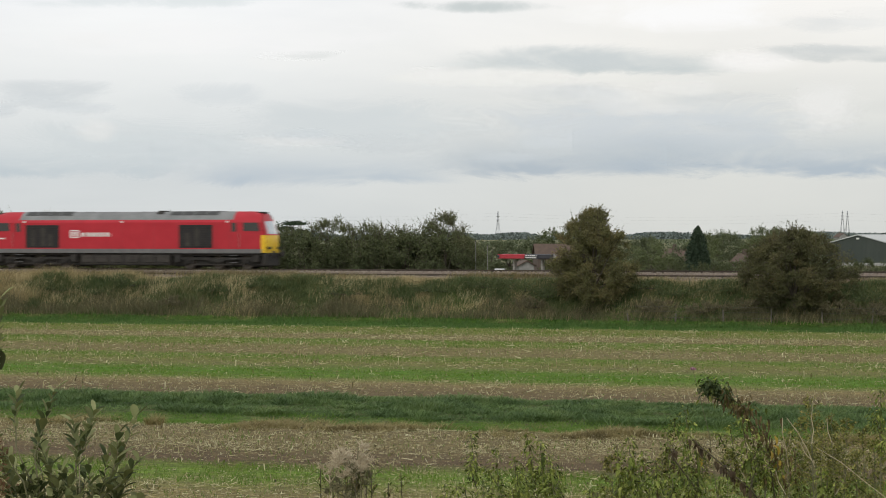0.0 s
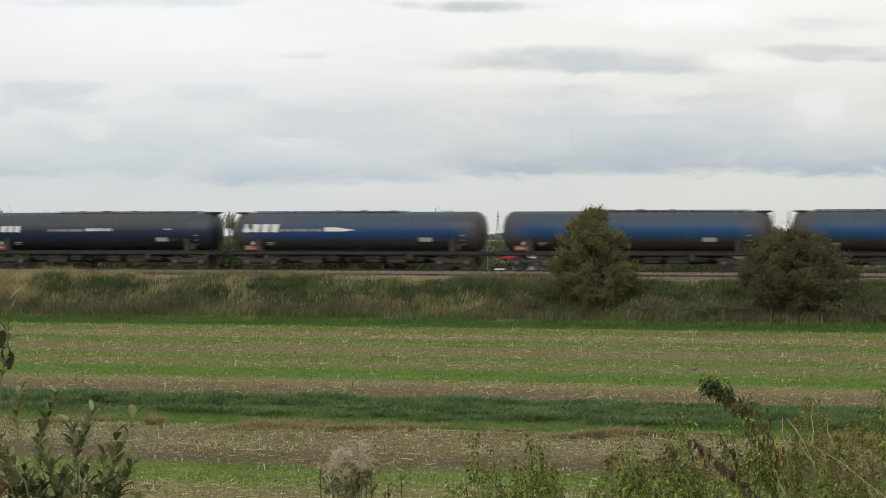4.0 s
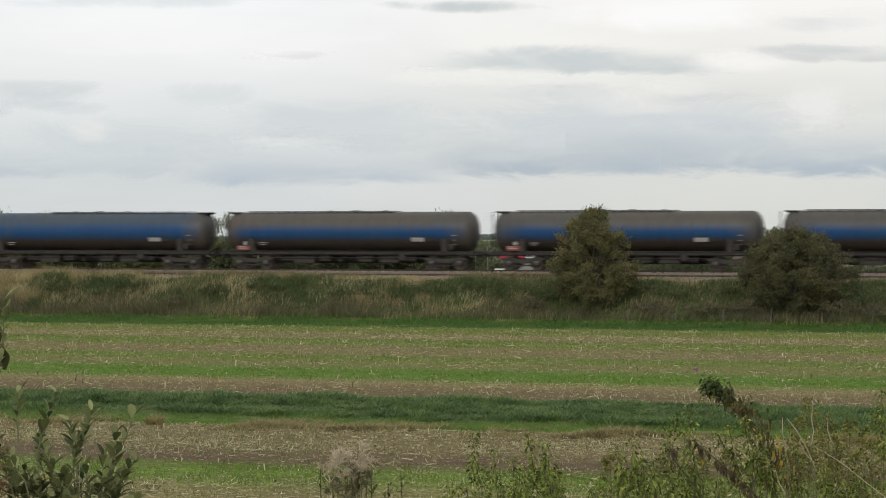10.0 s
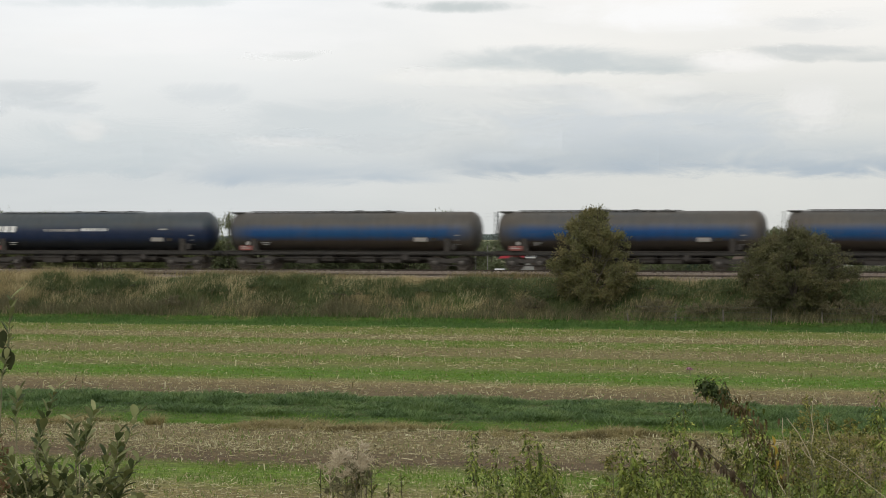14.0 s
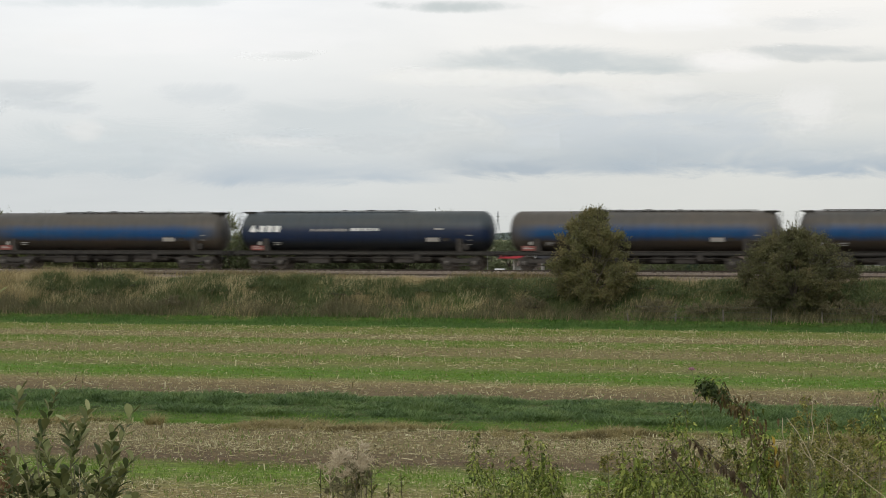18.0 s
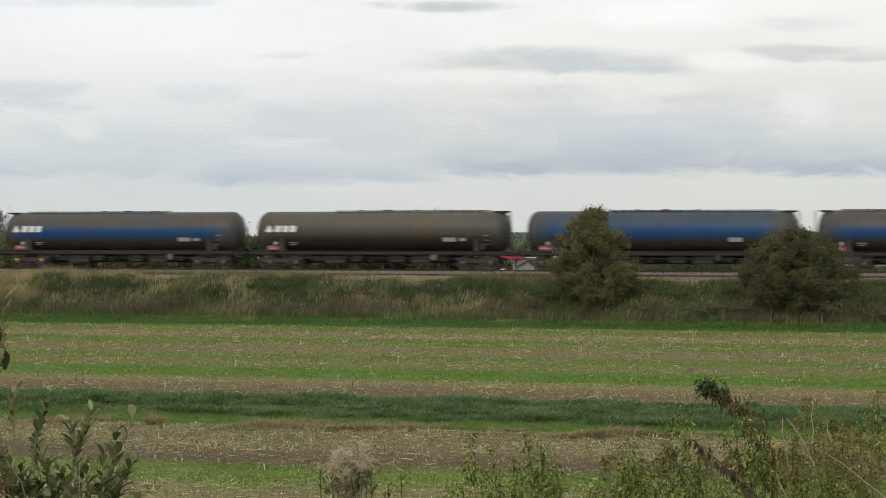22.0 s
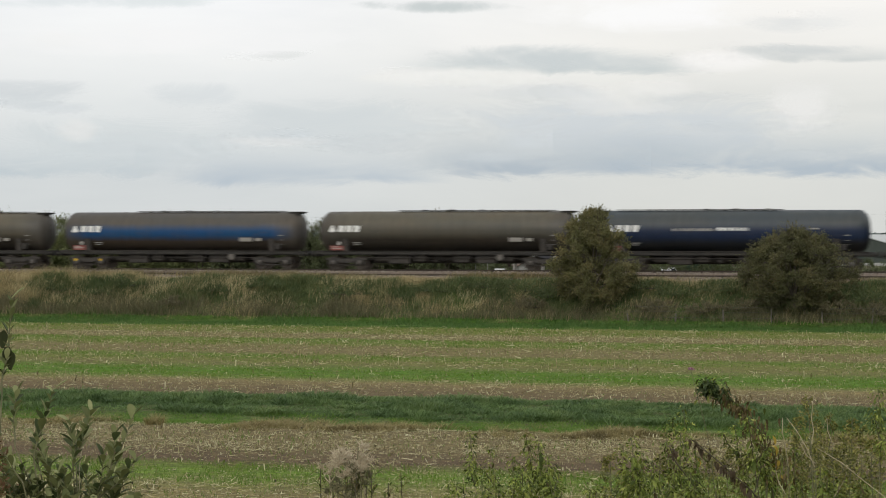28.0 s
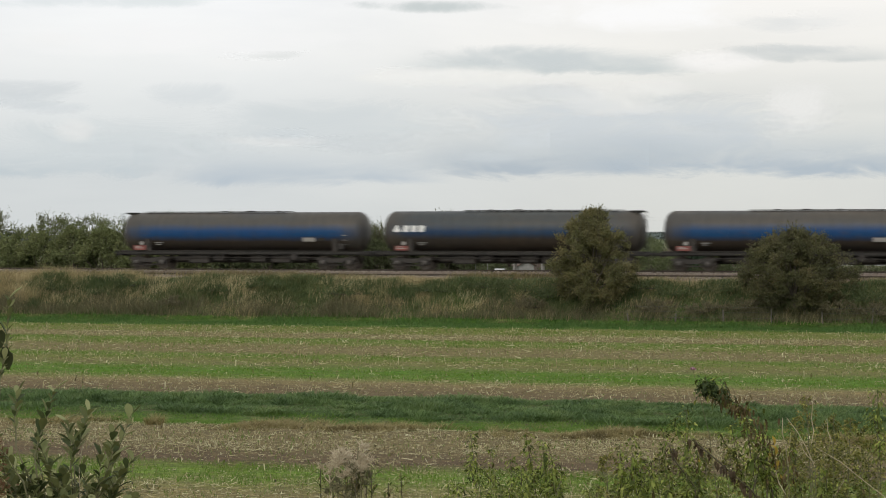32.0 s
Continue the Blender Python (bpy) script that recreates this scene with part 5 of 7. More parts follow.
    for x in (-6.2, -4.8, 5.4, 6.5):
        part("roof_fan", Shape().lathe([(0, .55), (.03, .55), (.04, .4)], 18, "z", (x, 0, 3.97)), M_BLACK, t)
    part("exhaust", Shape().box(2.15, 2.75, -.5, .35, 3.93, 4.05, .03), M_BLACK, t)
    part("roof_hatch", Shape().prism([(-W + .5, 3.79), (-W + .5, 3.84), (-.6, 4.0), (-.6, 3.95)], 2.2, 2.7, "yz"), M_BLACK, t, "black soot-stained roof hatch")
    for x in (-3.3, -1.1, 1.1, 3.3):
        part("roof_rib", Shape().prism([(-W + .09, 3.41), (-W + .42, 3.755), (-.5, 3.995), (.5, 3.995), (W - .42, 3.755), (W - .09, 3.41)], x - .02, x + .02, "yz"), M_GREYROOF, t)
    for x in (-7.6, -.2, 7.6):
        part("cantrail_light", Shape().box(x - .09, x + .09, -W - .02, -W + .01, 3.2, 3.32, .01), M_WHITE, t)
    # plain shapes in place of the emblem and the name
    y = -W - .012
    em = Shape()
    x, z = -4.1, 2.14
    for x0, x1, z0, z1 in ((0, .09, .04, .52), (.63, .72, .04, .52), (.05, .67, .47, .56), (.05, .67, 0, .09), (.17, .32, .14, .42), (.40, .55, .14, .42)):
        em.box(x + x0, x + x1, y, y + .014, z + z0, z + z1, .003)
    part("emblem", em, M_WHITE, t, "white square emblem")
    part("lettering", letters(Shape(), -3.22, -1.0, 2.24, 2.52, y + .004, 9, 8), M_WHITE, t, "white lettering")
    part("number_plate", Shape().box(-9.6, -9.1, y, y + .014, 2.05, 2.15, .003), M_WHITE, t)
    # under the floor: tank and motor boxes deepened, their black standing in for shade
    part("fuel_tank", Shape().box(-3.4, 3.4, -1.18, 1.18, .22, 1.1, .08), M_BLACK, t, "black fuel tank")
    for x in (-3.3, -2.2, -1.1, 0.1, 1.3, 2.4):
        part("tank_fitting", Shape().box(x, x + .9, -1.24, -1.1, .42, .95, .03), M_UNDER, t)
    part("underframe", Shape().box(-10.2, 10.2, -1.1, 1.1, .9, 1.12, .03), M_BLACK, t)
    for x in (-6.75, 6.75):
        bogie(t, x, (-2.1, 0, 2.1), M_FRAME=M_BLACK)
        for a in (-1.05, 1.05, 2.8, -2.8):
            part("traction_motor", Shape().box(x + a - .55, x + a + .55, -.85, .85, .16, .95, .1), M_BLACK, t)
        part("sand_box", Shape().box(x - 3.1, x - 2.6, -1.2, -.9, .45, 1.1, .04), M_BLACK, t)
        part("sand_box", Shape().box(x + 2.6, x + 3.1, -1.2, -.9, .45, 1.1, .04), M_BLACK, t)
    return t


PROTO = {}
LOCO = locomotive()
LOCO.scale = (1.017, 1, 1)
TRAIN = [(LOCO, 10.76)]
for i, k in enumerate(ORDER):
    s = -(i + .5) * PITCH - .37
    key = k, TURNED[i]
    if key in PROTO:
        w = copy_thing(PROTO[key], Matrix())
    else:
        mat, label = LIVERY[k]
        w = PROTO[key] = tank_wagon("b" if k == "b2" else k, mat, label, 1 if TURNED[i] == "F" else -1)
    TRAIN.append((w, s))

# where the coupling behind the locomotive stands along the track, time by time
RUN = [(0, -33.6), (1, -14.65), (2, 4.3), (3, 23.35), (3.5, 32.88), (5.5, 70.6), (6, 80.05), (7, 99.15), (8, 118.3), (9, 137.5), (10, 156.7), (11, 175.93), (12, 195.14), (13, 214.35), (14, 233.5),
       (14.5, 243.1), (16.5, 281.85), (17, 291.45), (18, 310.96), (19, 330.45), (20, 349.6), (21, 369.1), (22, 388.72), (23, 408.46), (24, 428.21), (25, 448.02), (25.5, 457.9), (27.5, 498.08), (28, 508.2),
       (29, 528.45), (30, 548.7), (31, 569.06), (32, 589.4)]

# ---- beyond the railway ----
M_BRICK = worn("old_brick", (0.09, 0.066, 0.054), (0.15, 0.115, 0.095), 0.9, 1.5)
M_TILE = worn("brown_roof_tiles", (0.08, 0.055, 0.042), (0.13, 0.09, 0.068), 0.85, 1.2)
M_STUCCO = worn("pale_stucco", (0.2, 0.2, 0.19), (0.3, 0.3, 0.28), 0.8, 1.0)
M_CANOPY_RED = worn("canopy_red", (0.32, 0.016, 0.03), (0.42, 0.028, 0.042), 0.4, 0.6, bumpy=0)
M_CANOPY_DARK = worn("canopy_dark", (0.02, 0.02, 0.028), (0.04, 0.04, 0.05), 0.4, 0.6, bumpy=0)
M_SHED = worn("green_cladding", (0.032, 0.043, 0.036), (0.05, 0.062, 0.052), 0.6, 0.6, stretch=(1, 1, .15), bumpy=0)
M_SHEDROOF = worn("pale_sheet_roof", (0.42, 0.44, 0.43), (0.57, 0.59, 0.58), 0.6, 0.3, bumpy=0)
M_CONCRETE = worn("concrete", (0.32, 0.32, 0.3), (0.45, 0.45, 0.43), 0.85, 0.6)
M_POLE = worn("weathered_pole", (0.16, 0.16, 0.15), (0.26, 0.26, 0.245), 0.85, 2)
M_CARPAINT = worn("white_car_paint", (0.66, 0.67, 0.68), (0.74, 0.75, 0.76), 0.25, 0.5, bumpy=0)
M_TYRE = worn("tyre", (0.015, 0.015, 0.015), (0.035, 0.035, 0.035), 0.9, 8)


def filling_station():
    t = thing("filling_station", "filling station canopy in red, white and black on posts", "filling station", at=pose(14.75, 352, -2.6, 0, 0, -8))
    part("fascia", Shape().box(-5.5, -1.1, -3, 3, 4.5, 5.2, .04), M_CANOPY_RED, t, "red canopy fascia")
    part("fascia", Shape().box(1.0, 3.6, -3, 3, 4.5, 5.2, .04), M_CANOPY_DARK, t, "black canopy fascia")
    part("fascia_panel", Shape().box(-1.08, .98, -3, 3, 4.5, 5.2, .04), M_CANOPY_DARK, t, "dark panel with pale bars")
    part("lettering", letters(Shape(), -.95, .85, 4.9, 5.08, -3.0, 7, 4), M_WHITE, t, "white lettering")
    part("lettering", Shape().box(-.95, .85, -3.02, -2.99, 4.58, 4.7, .01), M_WHITE, t)
    part("lamp_globe", Shape().lathe([(-.25, .05), (-.15, .2), (.15, .2), (.25, .05)], 12, "z", (-5.35, -3.0, 4.85)), M_CANOPY_DARK, t)
    part("lamp_globe", Shape().lathe([(-.25, .05), (-.15, .22), (.15, .22), (.25, .05)], 12, "z", (3.75, -2.6, 4.8)), M_LABEL, t)
    for x in (-3.0, 1.6):
        for y in (-1.6, 1.6):
            part("post", Shape().box(x - .14, x + .14, y - .14, y + .14, -.4, 4.4, .03), M_LABEL, t, "pale canopy post")
    for x in (-3.0, 1.6):
        part("fuel_pump", Shape().box(x + .4, x + 1.1, -1.9, -1.3, -.2, 1.4, .06), M_CONCRETE, t, "grey fuel pump")
    part("sign_pole", Shape().box(-5.9, -5.75, -.1, .1, -.3, 2.0, .02).box(-6.2, -5.4, -.12, .12, 1.0, 2.6, .03), M_WHITE, t, "white price sign")


def house(label, at, w, d, h, roof, wall_m, roof_m, wins=2, stack=True):
    t = thing("house", label, "house", at=at)
    part("wall", Shape().prism([(-w / 2, -1), (w / 2, -1), (w / 2, h), (0, h + roof), (-w / 2, h)], -d / 2, d / 2), wall_m, t)
    o = .35
    for s in (-1, 1):
        part("roof", Shape().prism([(0, h + roof + .05), (s * (w / 2 + o), h - roof * o / (w / 2) + .05), (s * (w / 2 + o), h - roof * o / (w / 2) + .22), (0, h + roof + .25)], -d / 2 - o, d / 2 + o), roof_m, t)
    if stack:
        part("chimney", Shape().box(-.35, .35, d * .2, d * .2 + .7, h + roof * .7, h + roof + 1.1, .03), M_BRICK, t)
    for i in range(wins):
        for z in (0.9, h - 1.6):
            x = (i + .5) / wins * w - w / 2
            f = part("window", Shape().box(x - .6, x + .6, -d / 2 - .05, -d / 2 + .03, z, z + 1.2, .03), M_WHITE, t, "white window frame")
            part("pane", Shape().box(x - .5, x + .5, -d / 2 - .06, -d / 2 - .03, z + .1, z + 1.1, .01), M_GLASS, f)
    return t


def green_shed():
    t = thing("farm_shed", "large dark green metal shed with a pale roof", "shed", at=pose(99.0, 512, -1.4, 0, 0, -36))
    w, h, r, d = 16.5, 5.2, 2.05, 34
    part("wall", Shape().prism([(-w / 2, -.5), (w / 2, -.5), (w / 2, h), (0, h + r), (-w / 2, h)], 0, d), M_SHED, t, "dark green ribbed cladding")
    for s in (-1, 1):
        part("roof", Shape().prism([(0, h + r), (s * (w / 2 + .3), h - .08), (s * (w / 2 + .3), h + .12), (0, h + r + .2)], -.25, d + .25), M_SHEDROOF, t, "pale sheet roof")
    part("plinth", Shape().box(-w / 2 - .02, w / 2 + .02, -.12, -.02, -.5, .7, .02), M_CONCRETE, t, "pale concrete plinth")
    part("floodlight", Shape().box(-.35, .35, -.3, -.02, h + r - 1.0, h + r - .6, .04), M_WHITE, t)
    part("bargeboard", Shape().prism([(-w / 2 - .3, h - .1), (0, h + r), (w / 2 + .3, h - .1), (w / 2 + .3, h + .12), (0, h + r + .22), (-w / 2 - .3, h + .12)], -.3, -.26), M_SHEDROOF, t)
    for x in (-5.4, -1.8, 1.8, 5.4):
        part("cladding_rib", Shape().box(x - .06, x + .06, -.05, -.005, .7, h + .8, .02), M_SHED, t)


def pylon(at, H):
    t = thing("pylon", "grey steel lattice electricity pylon far off", "pylon", "far electricity pylons", at=at)
    base, neck = H * .085, H * .018
    r = .28
    zs = [0, H * .22, H * .42, H * .58, H * .72, H * .86, H]
    half = lambda z: np.interp(z, [0, H * .6, H], [base, neck * 1.6, neck * .3])
    for sx, sy in ((-1, -1), (-1, 1), (1, -1), (1, 1)):
        part("leg", Shape().tube([(sx * half(z), sy * half(z), z) for z in zs], r, 5), M_PYLON, t)
    for a, b in zip(zs[:-1], zs[1:]):
        s = Shape()
        for y in (-1, 1):
            s.tube([(-half(a), y * half(a), a), (half(b), y * half(b), b)], r * .7, 4)
            s.tube([(half(a), y * half(a), a), (-half(b), y * half(b), b)], r * .7, 4)
        part("lattice", s, M_PYLON, t)
    for z, w in ((H * .66, H * .12), (H * .79, H * .15), (H * .91, H * .11)):
        part("cross_arm", Shape().tube([(-w, 0, z), (0, 0, z + 1.2), (w, 0, z)], r, 4).tube([(-w, 0, z), (w, 0, z)], r, 4), M_PYLON, t)


def vehicle(name, label, at, L, H, van=False):
    t = thing(name, label, "van" if van else "car", at=at)
    W_ = .88
    if van:
        out = [(-L / 2, .35), (-L / 2, H), (L * .2, H), (L * .33, H * .66), (L * .47, H * .52), (L / 2, H * .4), (L / 2, .35)]
    else:
        out = [(-L / 2, .3), (-L / 2, H * .55), (-L * .42, H * .66), (-L * .27, H), (L * .08, H), (L * .24, H * .66), (L * .46, H * .56), (L / 2, H * .45), (L / 2, .3)]
    part("body", Shape().prism(out, -W_, W_), M_CARPAINT, t, smooth=20)
    win = [(L * .06, H * .9), (L * .2, H * .9), (L * .3, H * .68), (L * .06, H * .68)] if van else [(-L * .25, H * .93), (L * .06, H * .93), (L * .19, H * .68), (-L * .36, H * .68)]
    for y in (-W_ - .01, W_ - .01):
        part("window", Shape().prism(win, y, y + .02), M_GLASS, t, "dark side window")
    for x in (-L * .3, L * .32):
        for y in (-W_, W_ - .2):
            wh = part("wheel", Shape().lathe([(y, .2), (y, .31), (y + .2, .31), (y + .2, .2)], 16, "y", (x, 0, .31)), M_TYRE, t)
            part("rim", Shape().lathe([(y - .01, .05), (y - .01, .19), (y + .21, .19), (y + .21, .05)], 14, "y", (x, 0, .31)), M_WHEEL, wh)
    for x in (-L / 2, L / 2):
        for y in (-.6, .6):
            part("lamp", Shape().box(x - .03, x + .03, y - .16, y + .16, .62, .78, .02), M_LABEL, t)
    return t


filling_station()
house("brown-roofed brick house behind the filling station", pose(22.5, 408, -2.5, 0, 0, 96), 6, 10, 4.1, 2.3, M_BRICK, M_TILE, stack=False)
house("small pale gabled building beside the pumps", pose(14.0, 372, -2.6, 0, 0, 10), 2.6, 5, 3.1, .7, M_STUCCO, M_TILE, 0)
house("grey house among trees", pose(47, 420, -2.3, 0, 0, 70), 6, 7, 3.2, 2.0, M_BRICK, M_TILE)
house("red brick house behind the hedge", pose(61.5, 430, -2.2, 0, 0, 35), 5, 6, 2.6, 1.5, M_BRICK, M_TILE)
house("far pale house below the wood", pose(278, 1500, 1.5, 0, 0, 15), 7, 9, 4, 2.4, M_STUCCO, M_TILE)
green_shed()
pylon(pose(87, 3400, 4, 0, 0, 65), 43)
pylon(pose(632.6, 3400, 5, 0, 0, 62), 43)
pylon(pose(640.5, 3400, 5, 0, 0, 62), 42)
t = thing("power_line", "thin grey cables strung between the far pylons", "power line")
for dz, dx in ((28.5, -5), (34, -6), (39, -4), (28.5, 5), (34, 6), (39, 4)):
    pts = [(x, 3400 + dx, 4.5 + dz - 7 * (1 - ((x - m) / h) ** 2)) for x0, x1 in ((-460, 87), (87, 634), (634, 1180)) for m, h in (((x0 + x1) / 2, (x1 - x0) / 2),) for x in np.linspace(x0, x1, 12)]
    part("cable", Shape().tube(pts, .014, 4), M_WIRE, t)
vehicle("parked_car", "small white car parked at the filling station", pose(9.6, 345, -2.35, 0, 0, 10), 3.9, 1.5)
vehicle("van", "parked white van seen end-on by the filling station", pose(10.55, 396, -2.25, 0, 0, 84), 3.9, 1.85, True)
VAN = vehicle("van", "small white van driving along the road", pose(0, 386, -2.1), 4.1, 2.05, True)
part_pole = [(-1.3, 5.6), (-.4, 5.3), (11.9, 3.6)]
for u, h in part_pole:
    t = thing("track_post", "pale slender post beside the railway", "post", at=pose(*uv(u, -13, float(land(-13)))))
    part("pole", Shape().tube([(0, 0, -.2), (0, 0, h)], [.026, .02], 8), M_POLE, t)
    part("cap", Shape().lathe([(0, .06), (.04, .06), (.06, .02)], 8, "z", (0, 0, h)), M_UNDER, t)

# trees of the middle distance: east, north, ground, height, width, tone
MID = [(-3, 330, 9, 9, 0), (4, 404, 7.5, 9, 0), (9.5, 430, 7.2, 8, 0), (13.5, 440, 6.3, 8, 0), (18, 430, 7.2, 8, 0), (22, 440, 9.2, 9, 1), (26, 430, 9.5, 9, 0), (30, 404, 8.2, 9, 1), (35, 364, 7.2, 8, 1),
       (38, 410, 7.2, 9, 0), (42, 430, 7.0, 8, 1), (45.5, 404, 6.2, 7, 0), (52, 440, 6.6, 8, 1), (56, 460, 7.8, 8, 1), (60, 470, 8.8, 9, 0), (64, 480, 8.0, 9, 0), (69, 470, 7.2, 9, 1),
       (75, 470, 7.6, 10, 0), (83, 560, 9.5, 10, 1), (92, 600, 9.0, 9, 0), (100, 640, 10, 10, 0), (112, 660, 9, 10, 1), (40, 330, 4.6, 6, 0), (47, 330, 4.2, 6, 0), (53, 330, 4.4, 6, 1), (58, 335, 4.0, 6, 0), (-9, 330, 8.5, 9, 0)]
# leaf tones include a paler lift that stands in for haze
M_MIDLIGHT = foliage("pale_tree_leaves", [(0.1, 0.117, 0.062), (0.137, 0.158, 0.077), (0.17, 0.195, 0.09)], patch=.15)
for i, (x, y, h, w, k) in enumerate(MID):
    v = (TRACK - y) * CH - x * SH
    tree("tree", ("green field tree in the middle distance", "pale green tree in the middle distance")[k], "tree", pose(x, y, float(land(v)) - .1), h * .9 + .3, w * .95, (M_FARGREEN, M_MIDLIGHT)[k], 8000, .15, 50, 300 + i, .6, 0, group="trees of the middle distance")


def conifer():
    t = thing("conifer", "dense dark green conical conifer", "tree", at=pose(35.6, 300, -2.2))
    part("trunk", Shape().tube([(0, 0, -.3), (0, 0, 8.5)], [.22, .03], 8), M_BARK, t)
    r = np.random.RandomState(77)
    n = 11000
    z = 8.9 * (1 - r.uniform(0, 1, n) ** .7)
    rad = np.interp(z, [0, 1.3, 4.9, 7.1, 8.3, 8.9], [1.5, 1.7, 1.5, 1.0, .5, .08])
    a = r.uniform(0, 6.283, n)
    lump = 1 + .16 * np.sin(a * 5 + z * 2.1) + .1 * np.sin(a * 9 - z * 4)
    q = rad * lump * np.sqrt(r.uniform(.35, 1, n))
    P = np.stack([q * np.cos(a), q * np.sin(a), z + .25], -1)
    part("crown", raw("crown", *leaf_cloud(P, .17, 5), M_CONIFER), None, t)


conifer()


def cedar():
    t = thing("cedar", "dark flat-topped cedar behind the hedgerow", "tree", at=pose(-23.2, 330, -2.4))
    part("trunk", Shape().tube([(0, 0, -.3), (.1, 0, 5), (-.1, 0, 9.4)], [.35, .28, .12], 8), M_BARK, t)
    r = np.random.RandomState(78)
    for x, z, w, n in ((.3, 9.9, 1.5, 1500), (-1.2, 9.1, 1.2, 1000), (1.3, 8.6, 1.6, 1300), (-.6, 7.8, 1.9, 1500)):
        part("limb", Shape().tube([(0, 0, z - .9), (x * .6, 0, z - .4), (x, 0, z - .15)], [.12, .08, .04], 6), M_BARK, t)
        P = np.stack([x + r.normal(0, w * .5, n), r.normal(0, w * .5, n), z + np.abs(r.normal(0, .22, n)) - .2], -1)
        part("foliage_pad", raw("foliage_pad", *leaf_cloud(P, .16, 6), M_CONIFER), None, t, "flat pad of dark needles")


cedar()


def far_woods():
    r = np.random.RandomState(88)
    for label, y0, y1, x0, x1, n, h, s in (("hazy wood along the far ridge", 2250, 2550, -520, 720, 42000, 7.8, 1.3), ("far hedges and trees below the ridge", 1150, 1200, 20, 340, 6000, 3.6, .6), ("far hedges and copses", 640, 680, 0, 230, 6000, 3.6, .4)):
        X = r.uniform(x0, x1, n)
        Y = r.uniform(y0, y1, n)
        V = (TRACK - Y) * CH - X * SH
        lump = .35 + .65 * np.clip(np.sin(X / 31 * (2300 / y0)) * .5 + np.sin(X / 13 * (2300 / y0) + 1) * .4 + .45, 0, 1)
        U = X * CH - (Y - TRACK) * SH
        far = np.clip((-V - 500) / 1500, 0, 1)
        g = land(V) + far * (0.7 * np.sin(U / 610 + 1.0) + 0.5 * np.sin(U / 270 + V / 400))
        Z = g + r.uniform(0, 1, n) * h * lump
        ob = new("far_wood", raw("far_wood", *leaf_cloud(np.stack([X, Y, Z], -1), s, 9, .8), M_HAZEWOOD if y0 > 2000 else M_HAZEHEDGE))
        tagged(ob, label, "woodland", kind="stuff")


far_woods()

# low hedge along the road, and shrubs behind the line
rh = np.random.RandomState(93)
for i, x in enumerate(np.arange(20, 92, 3.1)):
    v = (TRACK - 399) * CH - x * SH
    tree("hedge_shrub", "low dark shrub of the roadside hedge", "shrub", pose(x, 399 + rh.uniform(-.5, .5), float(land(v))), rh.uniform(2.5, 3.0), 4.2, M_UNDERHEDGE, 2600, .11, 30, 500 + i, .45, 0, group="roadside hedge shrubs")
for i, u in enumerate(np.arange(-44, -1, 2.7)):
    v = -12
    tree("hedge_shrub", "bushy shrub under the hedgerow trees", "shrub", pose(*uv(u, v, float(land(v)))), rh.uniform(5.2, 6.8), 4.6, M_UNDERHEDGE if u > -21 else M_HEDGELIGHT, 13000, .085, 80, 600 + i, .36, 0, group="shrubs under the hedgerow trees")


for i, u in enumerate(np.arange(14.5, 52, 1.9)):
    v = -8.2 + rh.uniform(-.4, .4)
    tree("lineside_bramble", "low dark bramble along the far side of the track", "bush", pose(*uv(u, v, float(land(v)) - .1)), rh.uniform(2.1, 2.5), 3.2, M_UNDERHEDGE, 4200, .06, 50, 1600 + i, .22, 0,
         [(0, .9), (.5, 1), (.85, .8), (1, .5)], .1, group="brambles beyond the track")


# ---- weeds and shrubs on the bank where the camera stands ----
def leaf_mesh(name, L, Wd, mat, jag=0, curl=.25, blunt=1.0):
    """One leaf: pointed oval, folded along the rib, curved; toothed where jag is set."""
    n = 7
    V, F = [], []
    for i in range(n):
        f = i / (n - 1)
        w = Wd * .5 * math.sin(math.pi * min(.985, .04 + f ** blunt * .95)) ** (.8 if blunt == 1 else .6)
        if jag:
            w *= 1 - jag * (i % 2)
        z = -curl * L * f * f
        V += [(f * L, -w, z + w * .35), (f * L, 0, z), (f * L, w, z + w * .35)]
    for i in range(n - 1):
        a = i * 3
        F += [(a, a + 1, a + 4, a + 3), (a + 1, a + 2, a + 5, a + 4)]
    return raw(name, V, F, mat)


M_LEAF = leaf_mat("grey_green_leaf", [(0.042, 0.06, 0.024), (0.09, 0.118, 0.046), (0.165, 0.18, 0.07), (0.26, 0.29, 0.125), (0.42, 0.43, 0.22)])
M_WEED = leaf_mat("weed_leaf", [(0.03, 0.042, 0.01), (0.1, 0.138, 0.028), (0.21, 0.262, 0.055), (0.37, 0.4, 0.11)])
M_YELLOWLEAF = leaf_mat("yellowed_leaf", [(0.38, 0.26, 0.04), (0.44, 0.33, 0.06), (0.36, 0.27, 0.09)])
M_DEADLEAF = leaf_mat("withered_leaf", [(0.07, 0.055, 0.026), (0.13, 0.1, 0.045), (0.21, 0.155, 0.07)])
M_RUSSET = foliage("russet_seed", [(0.12, 0.065, 0.04), (0.19, 0.11, 0.065), (0.26, 0.16, 0.10)], patch=8)
M_STEM = worn("green_stem", (0.10, 0.105, 0.05), (0.2, 0.19, 0.1), 0.7, 20)
M_DRYSTEM = worn("dry_stem", (0.34, 0.29, 0.18), (0.5, 0.44, 0.3), 0.8, 20)
M_DARKSTEM = worn("dark_stem", (0.05, 0.046, 0.024), (0.1, 0.088, 0.045), 0.8, 20)
M_FLUFF = foliage("thistle_down", [(0.34, 0.26, 0.2), (0.5, 0.41, 0.33), (0.74, 0.64, 0.55)], through_light=.3)
